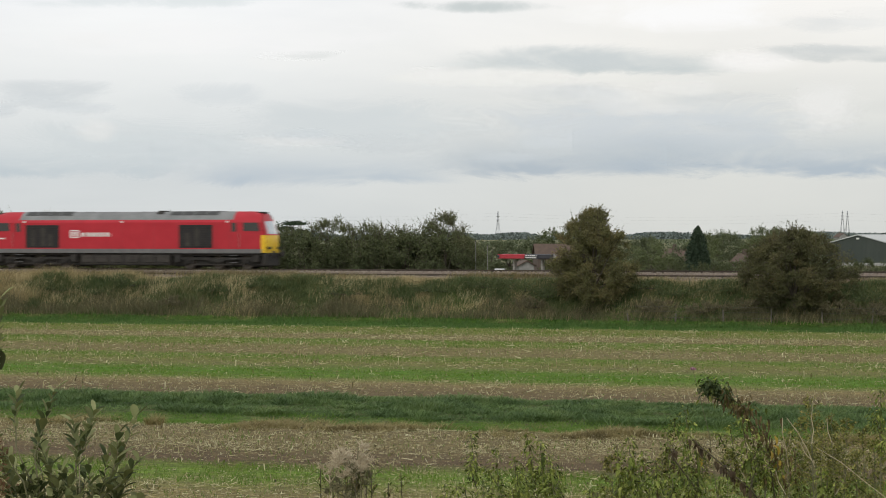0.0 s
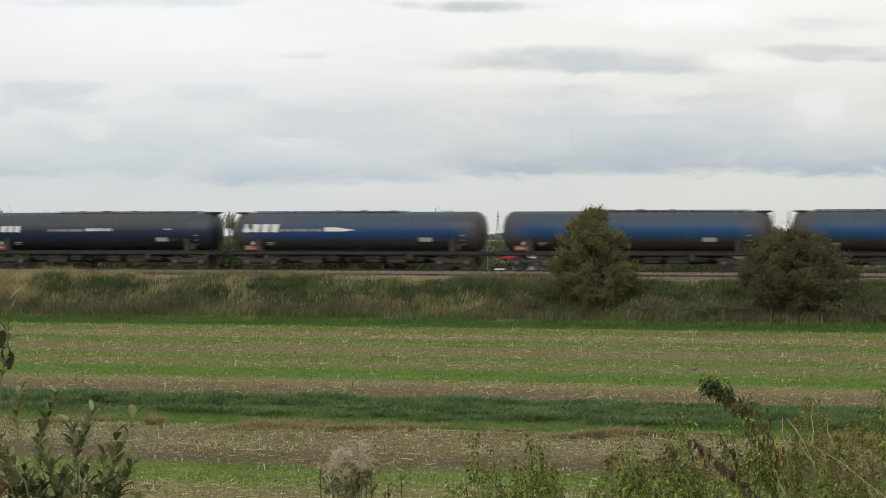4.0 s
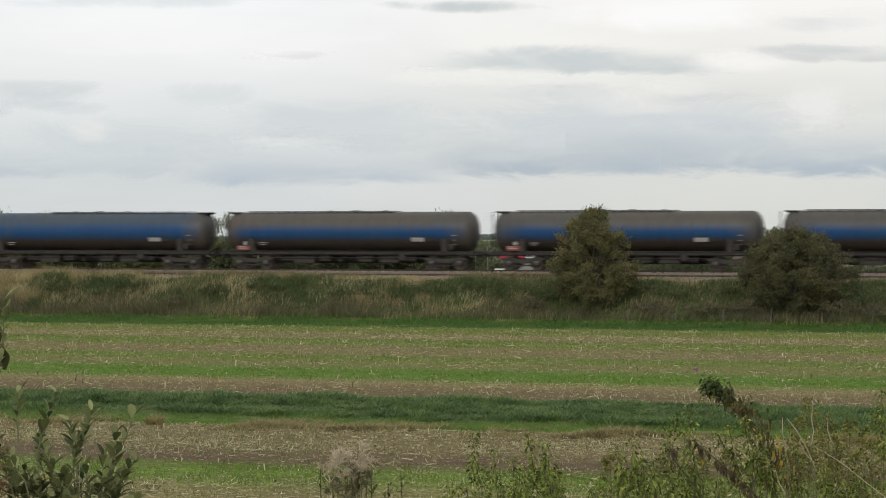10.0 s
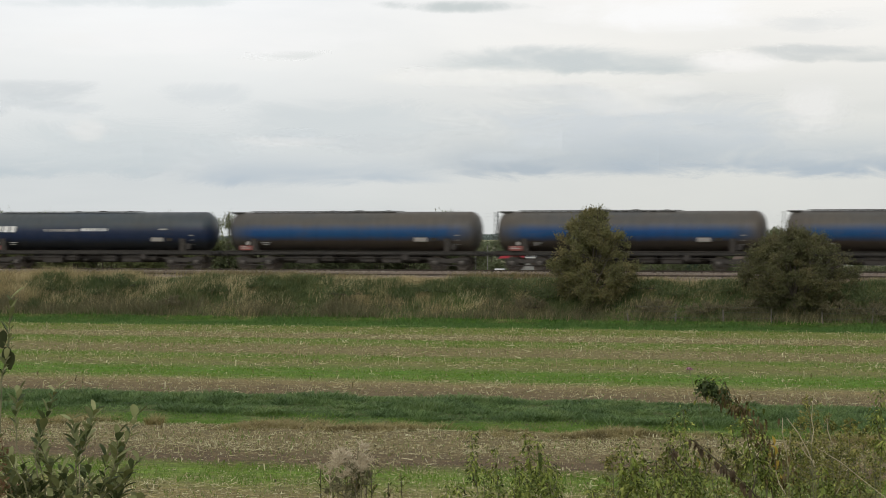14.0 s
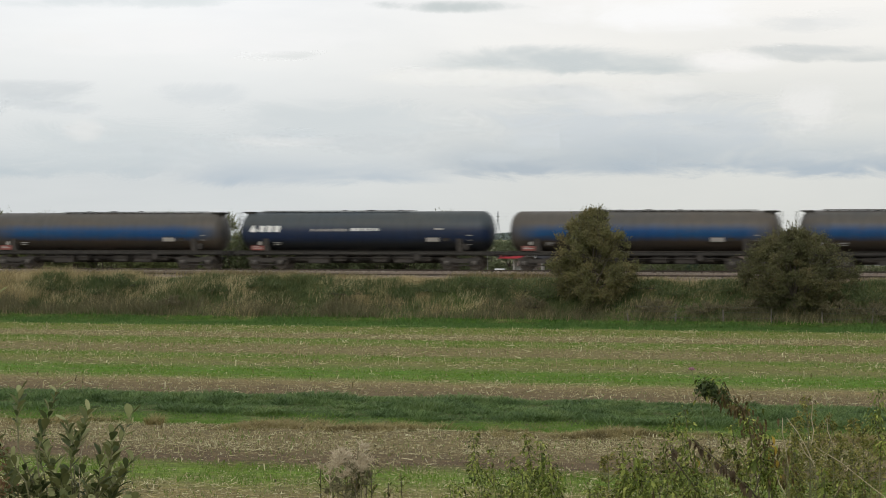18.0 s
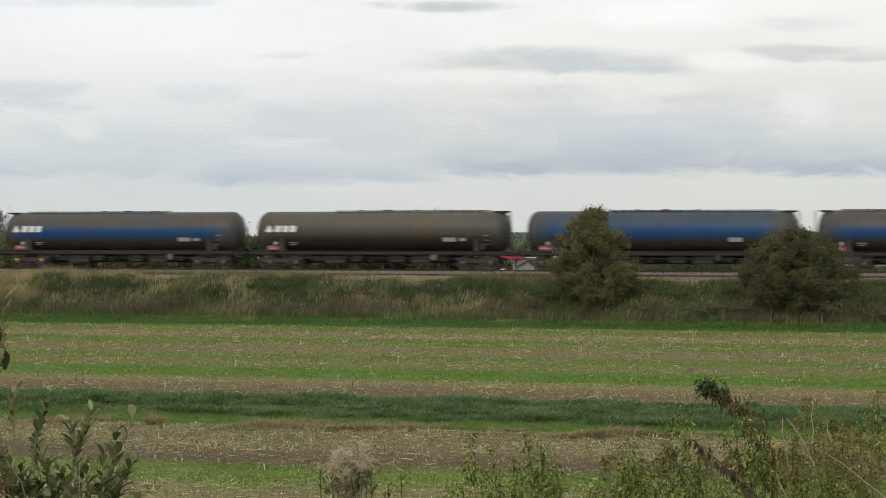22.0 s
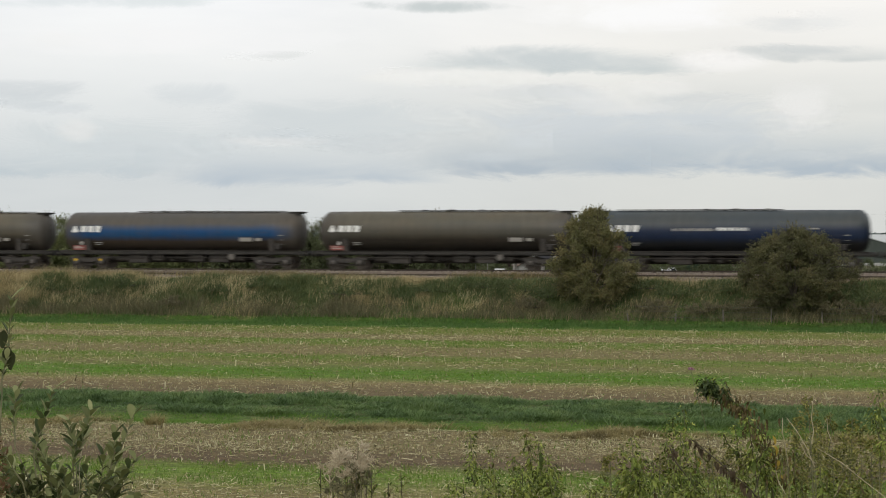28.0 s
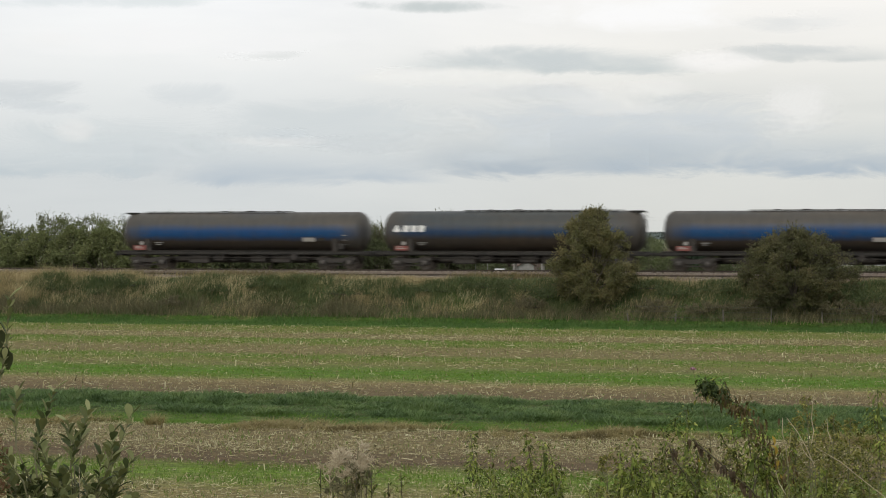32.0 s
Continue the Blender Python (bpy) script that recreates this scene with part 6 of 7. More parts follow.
M_PINK = worn("thistle_flower", (0.46, 0.24, 0.33), (0.58, 0.36, 0.44), 0.7, 30)

OVAL = [leaf_mesh("leaf", .038 * k, .0178 * k * w, M_LEAF, 0, c, 1.6) for k, c, w in ((1, .15, 1), (.75, .3, 1), (1.15, .05, 1.1), (.95, -.12, .9), (.6, .2, 1.1))]
TOOTH = [leaf_mesh("leaf", .023 * k, .0095 * k, M_WEED, .35, c) for k, c in ((1, .5), (.75, .8), (1.3, .4))]
CURLED = [leaf_mesh("leaf", .019 * k, .012 * k, leaf_mat("curled_dead_leaf", [(0.055, 0.042, 0.026), (0.12, 0.085, 0.05)]), .3, c) for k, c in ((1, 1.1), (.75, 1.3))]
WITHER = [leaf_mesh("leaf", .02 * k, .010 * k, M_DEADLEAF, .4, c) for k, c in ((1, .9), (.8, 1.2))]
YELLOW = [leaf_mesh("leaf", .027 * k, .016 * k, M_YELLOWLEAF, .2, .4) for k in (.8, 1.0)]
GUSTS = []           # the tall shoot that the wind bends out of view
SWAY = []            # (plant, where it stands, how far it swings in degrees, phase)


def leaf_at(mesh, p, out, up, parent, label=""):
    """Sets a leaf at p, pointing out and up."""
    d = Vector((out[0], out[1], up)).normalized()
    side = Vector((0, 0, 1)).cross(d)
    side = side.normalized() if side.length > 1e-3 else Vector((1, 0, 0))
    m = Matrix((d, side, d.cross(side))).transposed().to_4x4()
    m.translation = p
    return part("leaf", mesh, None, parent, label, at=m)


def ground_at(x, y):
    return float(land((TRACK - y) * CH - x * SH))


def sprig(t, r, path, n, meshes, stem_m, rad, close=1.6, label=""):
    """A shoot along its path whose leaves stand close along the stem and point on with it."""
    path = [Vector(p) for p in path]
    b = part("shoot", Shape().tube(path, [rad * (1.4 - .9 * i / (len(path) - 1)) for i in range(len(path))], 6), stem_m, t, label)
    for i in range(n):
        f = (1 - (i / max(n, 1)) * .82) * (len(path) - 1)
        k = min(int(f), len(path) - 2)
        p = path[k].lerp(path[k + 1], f - k)
        d = (path[k + 1] - path[k]).normalized()
        a = i * 2.4 + r.uniform(-.5, .5)
        o = d * close * r.uniform(.5, 1.6) + Vector((math.cos(a), math.sin(a), r.uniform(-.2, .2)))
        leaf_at(meshes[r.randint(len(meshes))], p, (o.x, o.y), o.z, b)
    return b


def sapling_bunch():
    """Leafy saplings; each shoot is given by east and height of its foot, middle and tip, and its leaves."""
    bunch = [
        (-1.02, "young sapling with upright grey-green oval leaves", [
            ((-1.045, 4.84), (-1.02, 4.92), (-.992, 5.01), 17), ((-1.10, 4.86), (-1.105, 4.93), (-1.098, 5.0), 11), ((-1.06, 4.78), (-1.09, 4.84), (-1.125, 4.885), 11),
            ((-1.03, 4.76), (-1.05, 4.83), (-1.055, 4.89), 12), ((-1.0, 4.75), (-1.01, 4.81), (-1.035, 4.865), 11), ((-1.10, 4.74), (-1.115, 4.79), (-1.12, 4.84), 11),
            ((-1.06, 4.70), (-1.07, 4.76), (-1.085, 4.81), 12), ((-1.0, 4.72), (-1.005, 4.77), (-1.02, 4.815), 10), ((-1.12, 4.69), (-1.125, 4.74), (-1.13, 4.785), 10),
            ((-1.04, 4.68), (-1.035, 4.73), (-1.03, 4.775), 11), ((-.98, 4.70), (-.985, 4.745), (-.98, 4.79), 8)]),
        (-.93, "young sapling with forked stems and oval leaves", [
            ((-.95, 4.82), (-.925, 4.88), (-.90, 4.955), 15), ((-.95, 4.80), (-.962, 4.86), (-.975, 4.925), 11), ((-.955, 4.76), (-.945, 4.82), (-.94, 4.88), 9),
            ((-.90, 4.72), (-.845, 4.80), (-.79, 4.945), 16), ((-.86, 4.78), (-.835, 4.84), (-.83, 4.90), 11), ((-.89, 4.72), (-.83, 4.77), (-.775, 4.84), 12),
            ((-.89, 4.71), (-.87, 4.77), (-.86, 4.845), 13), ((-.90, 4.70), (-.895, 4.76), (-.905, 4.82), 9), ((-.86, 4.70), (-.83, 4.74), (-.81, 4.79), 11),
            ((-.88, 4.68), (-.87, 4.73), (-.85, 4.78), 12), ((-.94, 4.70), (-.955, 4.75), (-.98, 4.80), 8), ((-.90, 4.66), (-.885, 4.71), (-.88, 4.76), 10)]),
        (-1.15, "tall slender sapling shoot with small pale upper leaves", [
            ((-1.145, 5.0), (-1.122, 5.10), (-1.112, 5.245), 18), ((-1.145, 5.0), (-1.14, 5.06), (-1.128, 5.13), 7)])]
    for k, (x, label, shoots) in enumerate(bunch):
        y = 5.5
        z = ground_at(x, y)
        r = np.random.RandomState(700 + k)
        t = thing("sapling", label, "shrub", "saplings before the camera", at=pose(x, y, z))
        for a, m, e, n in shoots:
            dy = r.normal(0, .05)
            A, M, E = [Vector((q[0] - x, dy * f, q[1] - z)) for q, f in ((a, .7), (m, .9), (e, 1.1))]
            low = Vector((A.x * .15 + r.normal(0, .004), dy * .3, A.z - r.uniform(.14, .2)))
            part("branch", Shape().tube([(0, 0, 0), (low.x * .5, low.y * .5, low.z * .7), low, A], [.007, .004, .003, .002], 6), M_STEM, t)
            sprig(t, r, [A, A.lerp(M, .5) + Vector((r.normal(0, .004), 0, 0)), M, M.lerp(E, .5), E], int(n * 1.25), OVAL if k < 2 else OVAL[1:] + OVAL[4:] * 3, M_STEM, .0016, (1.15, 1.15, 1.6)[k])
        for i in range((17, 17, 2)[k]):
            e = Vector((r.uniform(*((-.12, .09), (-.09, .155), (.0, .04))[k]), r.normal(0, .06), r.uniform(4.7, 4.80) - z))
            A = Vector((e.x * .7, e.y * .6, e.z - r.uniform(.06, .1)))
            part("branch", Shape().tube([(0, 0, A.z - .25), (A.x * .4, A.y * .4, A.z - .1), A], [.004, .003, .002], 5), M_STEM, t)
            sprig(t, r, [A, A.lerp(e, .5) + Vector((r.normal(0, .008), 0, 0)), e], 10, OVAL, M_STEM, .0015, 1.1)
        if k < 2:
            SWAY.append((t, (x, y, z), .35, k * 1.3))
        else:
            GUSTS.append((t, (x, y, z)))
    # two broad dark leaves on the tall shoot's foot
    for p, up in (((.02, 0, 5.075), 2.2), ((.03, 0, 5.06), 3.0), ((.01, 0, 5.115), 3.0)):
        leaf_at(BROAD, Vector((p[0], p[1], p[2] - z)), (.25, -.6), up, t, "broad dark green leaf")
    # russet dock heads
    for x, top in ((-1.125, 4.885), (-1.118, 4.80)):
        y = 5.4
        g = ground_at(x, y)
        r = np.random.RandomState(int(top * 100))
        t = thing("dock_plant", "russet dried dock seed head on a stem", "weed", "dock heads before the camera", at=pose(x, y, g))
        part("stem", Shape().tube([(0, 0, 0), (.004, 0, (top - g) * .6), (0, 0, top - g)], [.004, .003, .0015], 5), M_DARKSTEM, t)
        n = 260
        P = r.normal(0, 1, (n, 3)) * np.array([.013, .01, .022]) + np.array([0, 0, top - g - .03])
        tagged(part("seeds", raw("seeds", *leaf_cloud(P, .004, 3, .7), M_RUSSET), None, t), kind="stuff")


BROAD = leaf_mesh("leaf", .05, .025, leaf_mat("broad_leaf", [(0.035, 0.045, 0.022), (0.06, 0.07, 0.03)]), 0, .12, 1.3)
sapling_bunch()


M_HEAD = foliage("dark_head_leaves", [(0.03, 0.045, 0.02), (0.06, 0.085, 0.034), (0.11, 0.135, 0.05)], patch=8)
M_SMALL = foliage("small_weed_leaves", [(0.03, 0.04, 0.01), (0.115, 0.148, 0.03), (0.235, 0.28, 0.06), (0.41, 0.42, 0.12)], patch=9, own=.9)


M_PLUME = foliage("plume_leaves", [(0.06, 0.066, 0.018), (0.17, 0.18, 0.046), (0.29, 0.28, 0.08), (0.42, 0.34, 0.13)], patch=6, own=.9)
M_TALLGRASS = foliage("tall_grass", [(0.11, 0.18, 0.03), (0.18, 0.26, 0.045), (0.27, 0.3, 0.08), (0.46, 0.4, 0.2)], patch=3, own=.8)


def hanging(P, O, L, W, seed):
    """Small narrow leaves that hang out and down from P along O, folded at the middle."""
    r = np.random.RandomState(seed)
    n = len(P)
    l = (L * r.uniform(.5, 1.3, n))[:, None]
    s = np.cross(O, np.array([0, 0, 1.0]) + r.normal(0, .4, (n, 3)))
    s /= np.linalg.norm(s, axis=1)[:, None] + 1e-6
    s *= (W * r.uniform(.6, 1.3, n))[:, None]
    down = np.array([0, 0, -1.0])
    mid = P + O * l * .5
    tip = mid + (O * .45 + down * r.uniform(.1, .7, (n, 1))) * l * .6
    verts = np.stack([P, mid - s, tip, mid + s], 1).reshape(-1, 3)
    return verts, np.arange(n * 4).reshape(-1, 4)


NETTLES = [(0.084, 4.805, 0.051, 0.9), (0.151, 4.755, 0.043, 0.8), (0.212, 4.729, 0.017, 0.8), (0.253, 4.801, 0.077, 1.2), (0.293, 4.784, 0.051, 1.1), (0.318, 4.741, 0.051, 1.0), (0.25, 4.685, 0.017, 1.2), (0.537, 4.77, 0.034, 1.0), (0.568, 4.791, 0.043, 1.1), (0.601, 4.75, 0.043, 1.0), (0.635, 4.724, 0.034, 1.0), (0.678, 4.818, 0.026, 0.7), (0.734, 4.876, 0.026, 0.9), (0.725, 4.81, 0.017, 1.0), (0.766, 4.758, 0.014, 1.0), (0.874, 4.832, 0.077, 1.0), (0.914, 4.856, 0.051, 1.1), (0.96, 4.81, 0.043, 1.1), (0.994, 4.758, 0.026, 1.0), (1.062, 4.767, 0.009, 0.9), (1.321, 4.938, 0.014, 1.0)]      # tip east, tip height, lean of the foot, vigour
PLUMES = [(1.028, 4.75), (1.074, 4.853), (1.109, 4.907), (1.139, 4.832), (1.174, 4.856), (1.204, 4.798), (1.235, 4.849), (1.266, 4.822), (1.297, 4.776), (1.328, 4.793), (0.934, 4.75), (0.866, 4.75), (0.797, 4.75), (0.695, 4.758), (0.66, 4.733), (0.506, 4.741), (1.182, 4.75), (1.251, 4.75), (1.122, 4.767), (1.054, 4.801)]


def leafy_stem(t, r, foot, tip, nodes, gap, size, stem_m, P, O, pairs=3, fill=14):
    """A bending stem with leaves that droop from its joints; small ones thicken the top."""
    knee = foot.lerp(tip, .72) + Vector((r.normal(0, .008), r.normal(0, .01), 0))
    nod = tip + Vector((r.uniform(-.012, .012), 0, -.004))
    s = part("stem", Shape().tube([foot, foot.lerp(knee, .6), knee, tip, nod], [.0026, .0022, .0016, .001, .0006], 5), stem_m, t)
    for j in range(nodes):
        down = gap * (j + r.uniform(-.2, .2))
        f = down / max((tip - knee).length, .001)
        c = tip.lerp(knee, f) if f < 1 else knee.lerp(foot, min(1, (f - 1) * (tip - knee).length / (knee - foot).length))
        k = size * (.55 + .55 * min(1, j / 3)) * r.uniform(.8, 1.25)
        for q in range(pairs):
            a = j * 1.57 + q * 6.283 / pairs + r.uniform(-.5, .5)
            m = TOOTH if r.uniform() < .9 else WITHER
            ob = leaf_at(m[r.randint(len(m))], c, (math.cos(a), math.sin(a)), r.uniform(-1.3, .35), s)
            ob.matrix_basis = ob.matrix_basis @ Matrix.Scale(k, 4)
        for q in range(fill):
            a = r.uniform(0, 6.28)
            o = np.array([math.cos(a), math.sin(a), r.uniform(-1.0, .5)])
            P.append(np.array(c) + o * r.uniform(.002, .034) * k)
            O.append(o / np.linalg.norm(o))
    return s


def weeds():
    """Nettle-like weeds with drooping leaves, feathery plumes between them, a low tangle and tall grass at their feet."""
    r = np.random.RandomState(801)
    low = [(r.uniform(.0, .35), r.uniform(4.635, 4.685), r.normal(0, .03), .8) for _ in range(13)] + [(r.uniform(.35, .53), r.uniform(4.625, 4.65), r.normal(0, .03), .7) for _ in range(6)]
    low += [(r.uniform(.53, 1.36), r.uniform(4.64, 4.71), r.normal(0, .03), .9) for _ in range(16)]
    for i, (x, z, lean, vigour) in enumerate(NETTLES + low):
        y = 6.5 + r.uniform(-.35, .35)
        x, z, tall = x * y / 6.5, 5.4 - (5.4 - z) * y / 6.5, i < len(NETTLES)
        g = ground_at(x, y)
        t = thing("weed", "tall green nettle-like weed with drooping toothed leaves" if tall else "short tangled green weed with drooping leaves", "weed", "weeds before the camera", at=pose(x, y, g))
        top, P, O = z - g, [], []
        stem_m = M_STEM if r.uniform() < .7 else M_DARKSTEM
        foot = Vector((lean * 3.5, 0, 0))
        tip = Vector((0, r.normal(0, .02), top))
        leafy_stem(t, r, foot, tip, 9 if tall else 5, .0185, vigour, stem_m, P, O)
        for k in range(int(vigour * 2.1) if tall else 1):
            a, q = r.uniform(0, 6.28), r.uniform(.045, .17)
            s0 = tip.lerp(foot, (q + .06) / top)
            e = tip.lerp(foot, q / top) + Vector((math.cos(a) * r.uniform(.02, .06), math.sin(a) * .06, r.uniform(-.01, .04)))
            leafy_stem(t, r, s0, e, 4, .017, vigour * .85, stem_m, P, O)
        tagged(part("small_leaves", raw("small_leaves", *hanging(np.array(P), np.array(O), .018, .0032, i), M_SMALL), None, t), kind="stuff")
        SWAY.append((t, (x, y, g), .3, i * .7))
    for i, (x, z) in enumerate(PLUMES):
        y = 6.6 + r.uniform(-.3, .3)
        x, z = x * y / 6.5, 5.4 - (5.4 - z) * y / 6.5
        g = ground_at(x, y)
        t = thing("plume_weed", "slender feathery olive-brown weed going to seed", "weed", "feathery weeds before the camera", at=pose(x, y, g))
        top = z - g
        foot, tip = Vector((r.normal(0, .05), 0, 0)), Vector((0, 0, top))
        part("stem", Shape().tube([foot, foot.lerp(tip, .5), foot.lerp(tip, .85) + Vector((r.normal(0, .008), 0, 0)), tip], [.0035, .003, .002, .0008], 5), M_STEM, t)
        A, B, P, O = [], [], [], []
        for j in range(52):
            q = .005 + .25 * (j / 52) ** 1.15
            c = np.array(tip.lerp(foot, q / top))
            a = r.uniform(0, 6.28)
            d = np.array([math.cos(a), math.sin(a), r.uniform(.3, 1.1)]) * (.012 + .042 * min(1, q * 9)) * r.uniform(.5, 1.2)
            A.append(c)
            B.append(c + d)
            for k in range(13):
                w = r.normal(0, .6, 3) + d / np.linalg.norm(d)
                P.append(c + d * r.uniform(.2, 1.05) + r.normal(0, .002, 3))
                O.append(w / np.linalg.norm(w))
        tagged(part("plume", raw("plume", *rods(np.array(A), np.array(B), .0008), M_STEM), None, t), kind="stuff")
        tagged(part("small_leaves", raw("small_leaves", *hanging(np.array(P), np.array(O), .014, .003, 90 + i), M_PLUME), None, t), kind="stuff")
        SWAY.append((t, (x, y, g), .35, i * .9))
    # tall grass whose tips show at the picture's foot
    n = 1500
    X, Y = r.uniform(-.42, 1.5, n), r.uniform(6.3, 7.0, n)
    X = X * Y / 6.5
    U, V = X * CH - (Y - TRACK) * SH, (TRACK - Y) * CH - X * SH
    H = 5.4 - r.uniform(.715, .80, n) * Y / 6.5 - land(V)
    blades("tall_grass", U, V, land(V), H, .1, .006, M_TALLGRASS, "tall thin green and straw grass among the weeds", seed=41, wind=.03)


weeds()


def dark_umbel():
    """The arching withered weed with a dark head, brown and yellow leaves, and a thistle flower."""
    x, y = 1.06, 6.4
    g = ground_at(x, y)
    r = np.random.RandomState(905)
    t = thing("withered_weed", "arching withered weed with a dark seed head and yellow leaves", "weed", at=pose(x, y, g))
    P = [(0, 0, 0), (-.02, 0, .9), (-.1, 0, 1.4), (-.148, 0, 1.478), (-.207, 0, 1.516), (-.268, 0, 1.55)]
    z0 = 4.955 - g - 1.55
    P = [(a, b, c + (z0 if c > .5 else 0)) for a, b, c in P]
    s = part("stem", Shape().tube(P, [.003, .0025, .0022, .002, .0018, .0014], 6), M_DARKSTEM, t)
    for i in range(110):
        p = Vector(P[-1]) + Vector(r.normal(0, 1, 3)) * Vector((.022, .02, .016)) if i < 45 else Vector(P[-3]).lerp(Vector(P[-1]), r.uniform(-.1, .9)) + Vector(r.normal(0, .016, 3))
        a = r.uniform(0, 6.28)
        leaf_at((WITHER if i > 44 and i % 3 else TOOTH)[i % 2], p, (math.cos(a), math.sin(a)), r.uniform(-.4, 1.3) if i < 45 else r.uniform(-1.2, .5), s)
    Q = r.normal(0, 1, (520, 3)) * np.array([.012, .012, .011]) + np.array([list(Vector(P[-1 - (i % 3 > 1)]).lerp(Vector(P[-1]), r.uniform(0, 1))) if i < 460 else list(Vector(P[-2]).lerp(Vector(P[-1]), r.uniform(0, 1))) for i in range(520)])
    D = r.normal(0, 1, (520, 3)) + np.array([0, 0, -.6])
    tagged(part("small_leaves", raw("small_leaves", *hanging(Q, D / np.linalg.norm(D, axis=1)[:, None], .015, .005, 7), M_HEAD), None, t), kind="stuff")
    for i in range(300):
        f = r.uniform(-1.5, 2.4)
        k = min(max(int(f), 0), 2) + 2
        p = Vector(P[k]).lerp(Vector(P[k + 1]), f - k + 2) + Vector(r.normal(0, .02 if f < 1 else .011, 3)) - Vector((0, 0, .008))
        a = r.uniform(0, 6.28)
        gone = i % 40 == 0 and f < 1.6
        leaf_at(YELLOW[0] if gone else (TOOTH[:2] + WITHER + WITHER)[i % 6], p, (math.cos(a), math.sin(a)), r.uniform(-1.8, .1), s, "yellowed leaf" if gone else "")
    for dx, z, up in ((-.078, 4.81, -1.2), (-.088, 4.765, -2.6), (-.07, 4.78, -1.8), (-.3, 4.745, -1.6)):
        leaf_at(YELLOW[1], Vector((dx, -.03, z - g)), (.7, -.7), up, s, "bright yellow dying leaf")
    SWAY.append((t, (x, y, g), .5, 2.0))
    x = .745
    t = thing("thistle", "slender thistle with a small pink flower", "weed", at=pose(x, y, g))
    h = 5.005 - g
    part("stem", Shape().tube([(.16, 0, 0), (.1, 0, h * .7), (.05, 0, h * .9), (.0, 0, h)], [.003, .0015, .001, .0008], 6), M_STEM, t)
    n = 70
    D = np.stack([r.normal(0, .7, n), r.normal(0, .7, n), r.uniform(.3, 1.4, n)], -1)
    D /= np.linalg.norm(D, axis=1)[:, None]
    part("flower", raw("flower", *hanging(np.array([[0, 0, h - .004]]) + D * .004, D, .014, .0016, 3), M_PINK), None, t, "pink thistle flower")
    SWAY.append((t, (x, y, g), .5, 2.2))


dark_umbel()


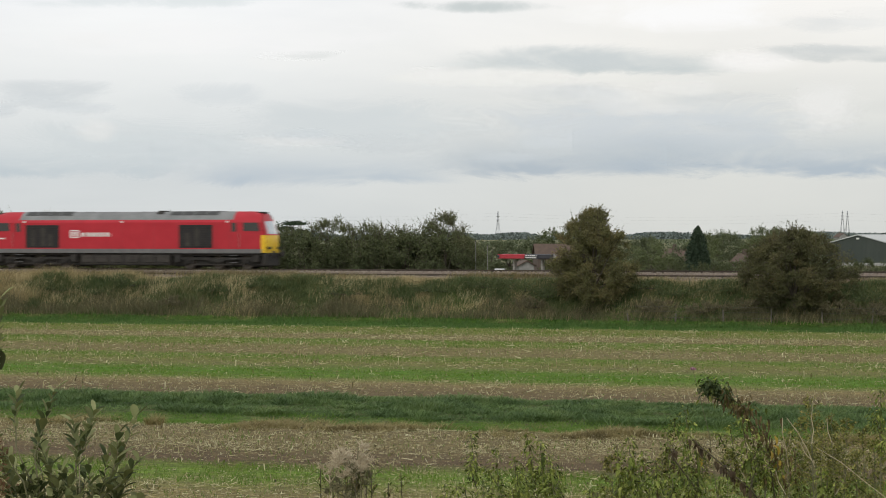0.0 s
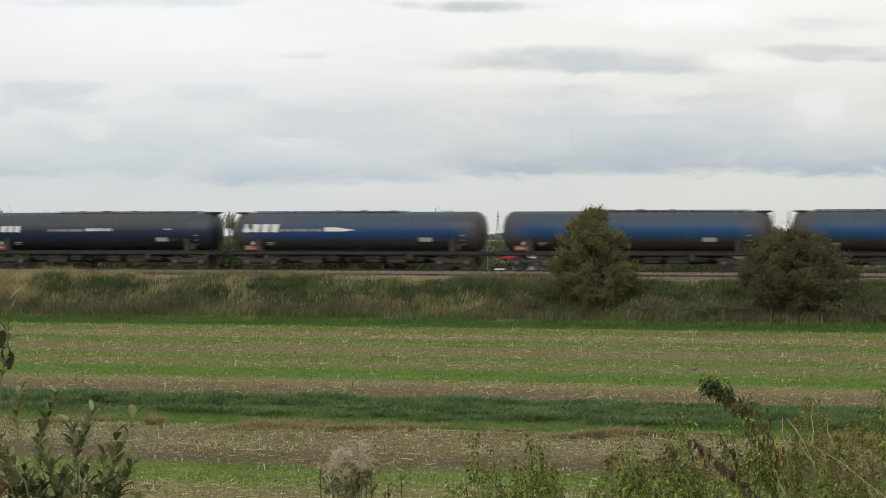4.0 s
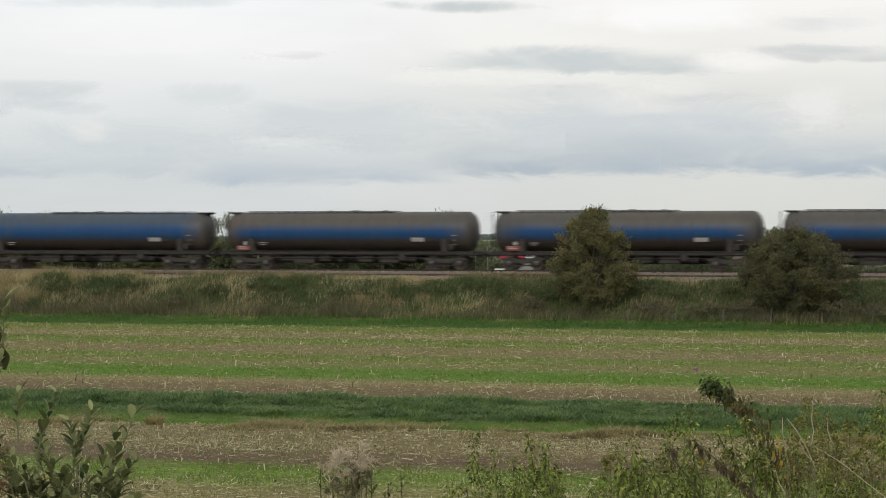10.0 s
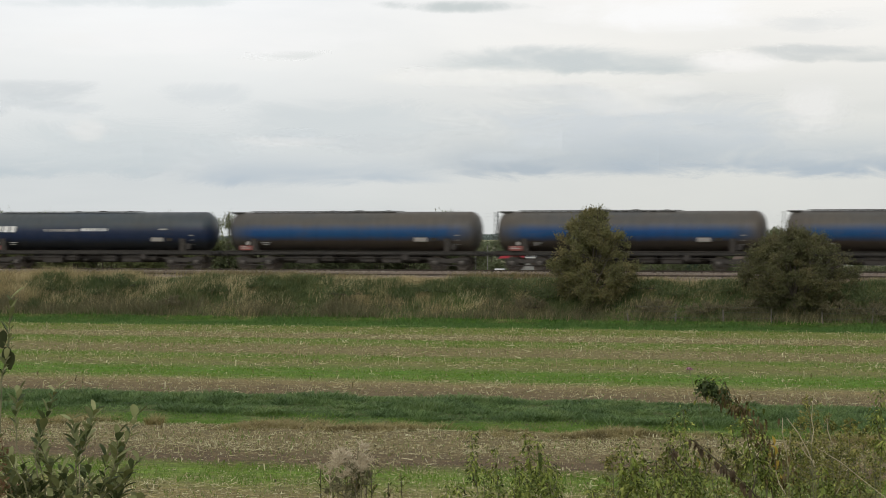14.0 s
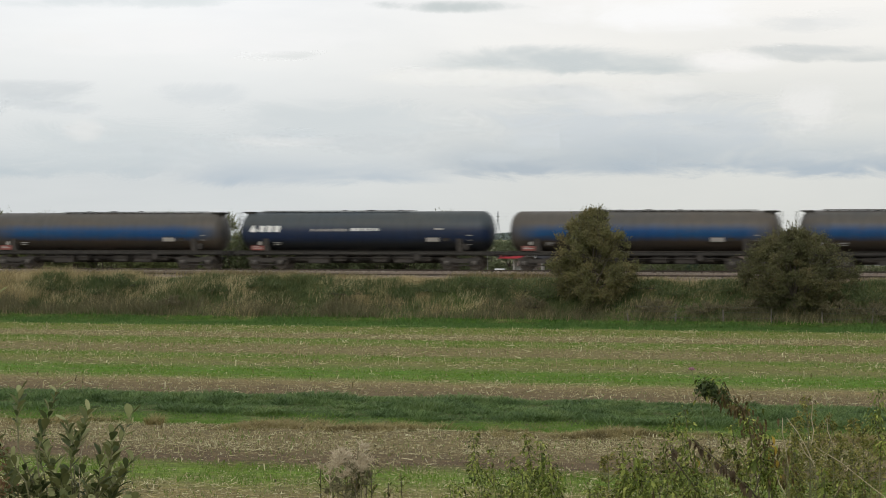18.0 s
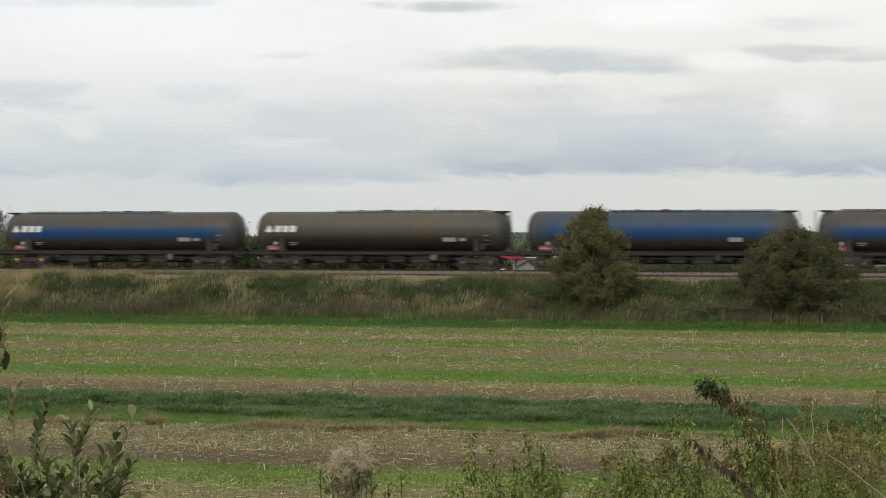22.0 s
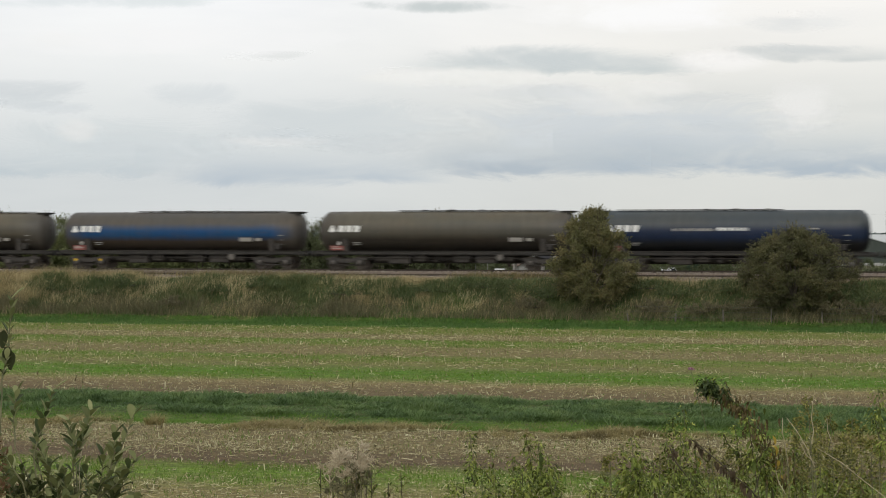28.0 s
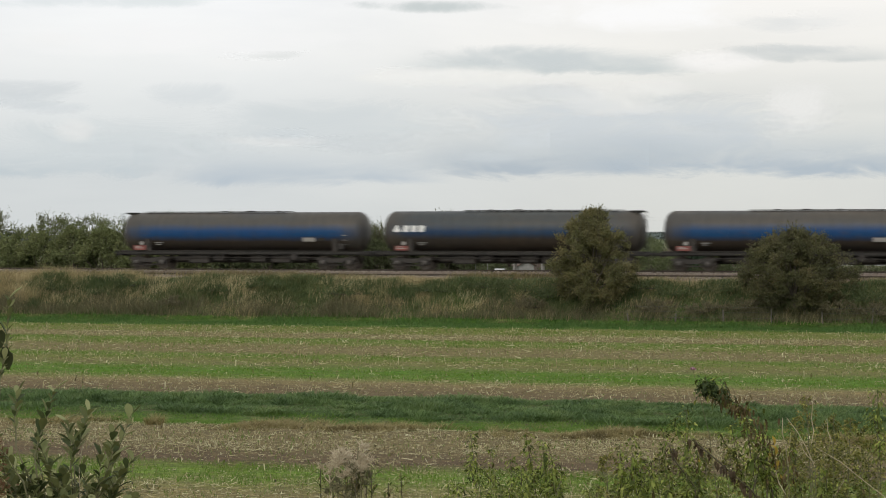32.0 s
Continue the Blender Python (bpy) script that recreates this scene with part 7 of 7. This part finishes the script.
def dry_stalks():
    """Bleached broken stems among the weeds."""
    r = np.random.RandomState(911)
    arcs = [
        [(1.075, 4.794), (1.149, 4.75), (1.223, 4.691), (1.282, 4.645)],
        [(0.98, 4.879), (0.977, 4.839), (0.99, 4.794), (1.001, 4.735)],
        [(0.993, 4.879), (1.027, 4.835), (1.053, 4.787), (1.075, 4.735)],
        [(1.067, 4.942), (1.066, 4.876), (1.073, 4.839), (1.064, 4.802)],
        [(1.097, 4.846), (1.11, 4.876), (1.113, 4.839), (1.124, 4.805)],
        [(1.004, 4.835), (1.001, 4.809), (0.993, 4.783)],
        [(0.96, 4.728), (0.971, 4.691), (0.989, 4.657)],
        [(1.167, 4.72), (1.152, 4.687), (1.132, 4.65)],
        [(1.03, 4.809), (1.049, 4.772), (1.075, 4.746)],
        [(-0.915, 4.9), (-0.935, 4.86), (-0.94, 4.8), (-0.938, 4.7)],
    ]
    for i, pts in enumerate(arcs):
        x, y = pts[-1][0], 6.2 if pts[0][0] > 0 else 5.55
        g = ground_at(x, y)
        t = thing("dry_stalk", "bleached thin curved dry weed stalk", "weed", "dry stalks before the camera", at=pose(x, y, g))
        path = [(a - x, r.normal(0, .008), b - g) for a, b in reversed(pts)]
        bend = [(0, 0, 0), (path[0][0] * .5 + .02, 0, path[0][2] * .7)]
        part("foot", Shape().tube(bend + path[:1], [.002, .001, .0006], 5), M_STEM, t)
        part("stem", Shape().tube(path, [.0011] + [.0013] * (len(pts) - 2) + [.0008], 5), M_DRYSTEM, t)
    # dead branches with curled brown leaves
    for (x0, z0), (x1, z1), n in (((.725, 4.81), (.9, 4.66), 64), ((.66, 4.79), (.675, 4.75), 9)):
        y = 6.25
        g = ground_at(x1, y)
        t = thing("dead_branch", "dark dead weed stalk hung with curled brown leaves", "weed", "dead branches among the weeds", at=pose(x1, y, g))
        P = [(.08, 0, 0), (.06, 0, z1 - g - .08), (0, 0, z1 - g), ((x0 - x1) * .6, 0, z1 - g + (z0 - z1) * .62), (x0 - x1, 0, z0 - g)]
        s = part("stem", Shape().tube(P, [.0035, .003, .0024, .002, .0014], 6), M_DARKSTEM, t)
        for i in range(n):
            p = Vector(P[2]).lerp(Vector(P[4]), (int(r.uniform(0, 7.99)) + r.normal(0, .22)) / 7) + Vector(r.normal(0, .006, 3))
            a = r.uniform(0, 6.28)
            leaf_at(CURLED[i % 2], p, (math.cos(a), math.sin(a)), r.uniform(-1.5, 1.0), s)
    # seeded thistles
    for k, (x, top) in enumerate(((-.345, 4.712), (-.322, 4.748), (-.30, 4.722), (-.272, 4.752), (-.285, 4.69), (-.25, 4.705), (-.238, 4.732))):
        y = 6.6
        g = ground_at(x, y)
        t = thing("seeded_thistle", "dried thistle gone to pale seed", "weed", "seeded thistles", at=pose(x, y, g))
        h = top - g
        st = part("stem", Shape().tube([(r.normal(0, .02), 0, 0), (0, 0, h * .9), (r.normal(0, .01), 0, h)], [.003, .002, .0014], 5), M_STEM, t)
        for j in range(9):
            a = r.uniform(0, 6.28)
            e = Vector((math.cos(a) * r.uniform(.005, .04), math.sin(a) * .03, h - r.uniform(-.005, .1)))
            part("twig", Shape().tube([(0, 0, e.z - .05), (e.x * .7, e.y * .7, e.z - .03), e], [.002, .0015, .001], 4), M_DRYSTEM, t)
            n = 46
            base = r.normal(0, 1, (n, 3)) * np.array([.004, .004, .004]) + np.array(e)
            d = np.stack([r.normal(e.x * 8, .7, n), r.normal(0, .5, n), r.uniform(.1, 1.2, n)], -1) * r.uniform(.006, .02, (n, 1))
            q = np.stack([r.normal(0, .0015, n), np.zeros(n), r.normal(0, .0012, n)], -1)
            V = np.stack([base - q, base + q, base + d + q * .5, base + d - q * .5], 1).reshape(-1, 3)
            tagged(part("down", raw("down", V, np.arange(n * 4).reshape(-1, 4), M_FLUFF if e.z > h - .05 else M_SCRUB), None, t, "pale thistle down" if e.z > h - .05 else ""), kind="stuff")


dry_stalks()


def thistle_leaves():
    """Dark ragged leaves at the feet of the seeded thistles."""
    r = np.random.RandomState(915)
    for x in (-.385, -.345, -.30, -.265, -.22, -.17, -.13):
        y, top = 6.65 + r.uniform(-.1, .1), 4.665 + r.uniform(-.03, .025)
        g = ground_at(x, y)
        t = thing("thistle_rosette", "dark ragged withered thistle leaves", "weed", "thistle leaves before the camera", at=pose(x, y, g))
        st = part("stem", Shape().tube([(0, 0, 0), (r.normal(0, .02), 0, (top - g) * .6), (0, 0, top - g)], [.004, .003, .0015], 5), M_DARKSTEM, t)
        for j in range(16):
            a = r.uniform(0, 6.28)
            ob = leaf_at((WITHER + TOOTH)[r.randint(5)], Vector((r.normal(0, .008), 0, top - g - r.uniform(0, .09))), (math.cos(a), math.sin(a)), r.uniform(-.5, 1.6), st)
            ob.matrix_basis = ob.matrix_basis @ Matrix.Diagonal((1.5, .7, 1, 1))


thistle_leaves()


def motions():
    for ob, s in TRAIN:
        walk(ob, [(t, pose(*uv(p + s, 0, RAIL), 0, 0, -HEADING)) for t, p in RUN])
    for ob, x, z, d in CLOUDS:
        walk(ob, [(0.0, pose(x, d, EYE[2] + z)), (32.0, pose(x - .2 * z, d, EYE[2] + z))])
    walk(VAN, [(0.0, pose(-258.0, 386, -2.1)), (32.0, pose(83.4, 386, -2.1))])
    for ob, at, swing, ph in SWAY:
        rows = []
        for i in range(41):
            t = i * .8
            a = swing * (math.sin(t * 1.9 + ph) * .6 + math.sin(t * .83 + ph * 2.1) * .5)
            rows.append((t, pose(*at, a * .3, a, 0)))
        walk(ob, rows)
    bent = [(0, -.5), (1, -.3), (2, -.1), (3, .4), (4.5, .2), (6, 0), (7, .2), (8, 0), (9, -.15), (11, 0), (13, .45), (14.5, .3), (17, 0), (18, -1.0), (19, -2.2), (20, -1.2), (21, -.5), (22, -.1), (23, .25), (25, .5), (27, .3), (29, .5), (30, .2), (31, 0), (32, .2)]
    for ob, at in GUSTS:
        walk(ob, [(t, pose(*at, a * .2, a, 0)) for t, a in bent])


motions()
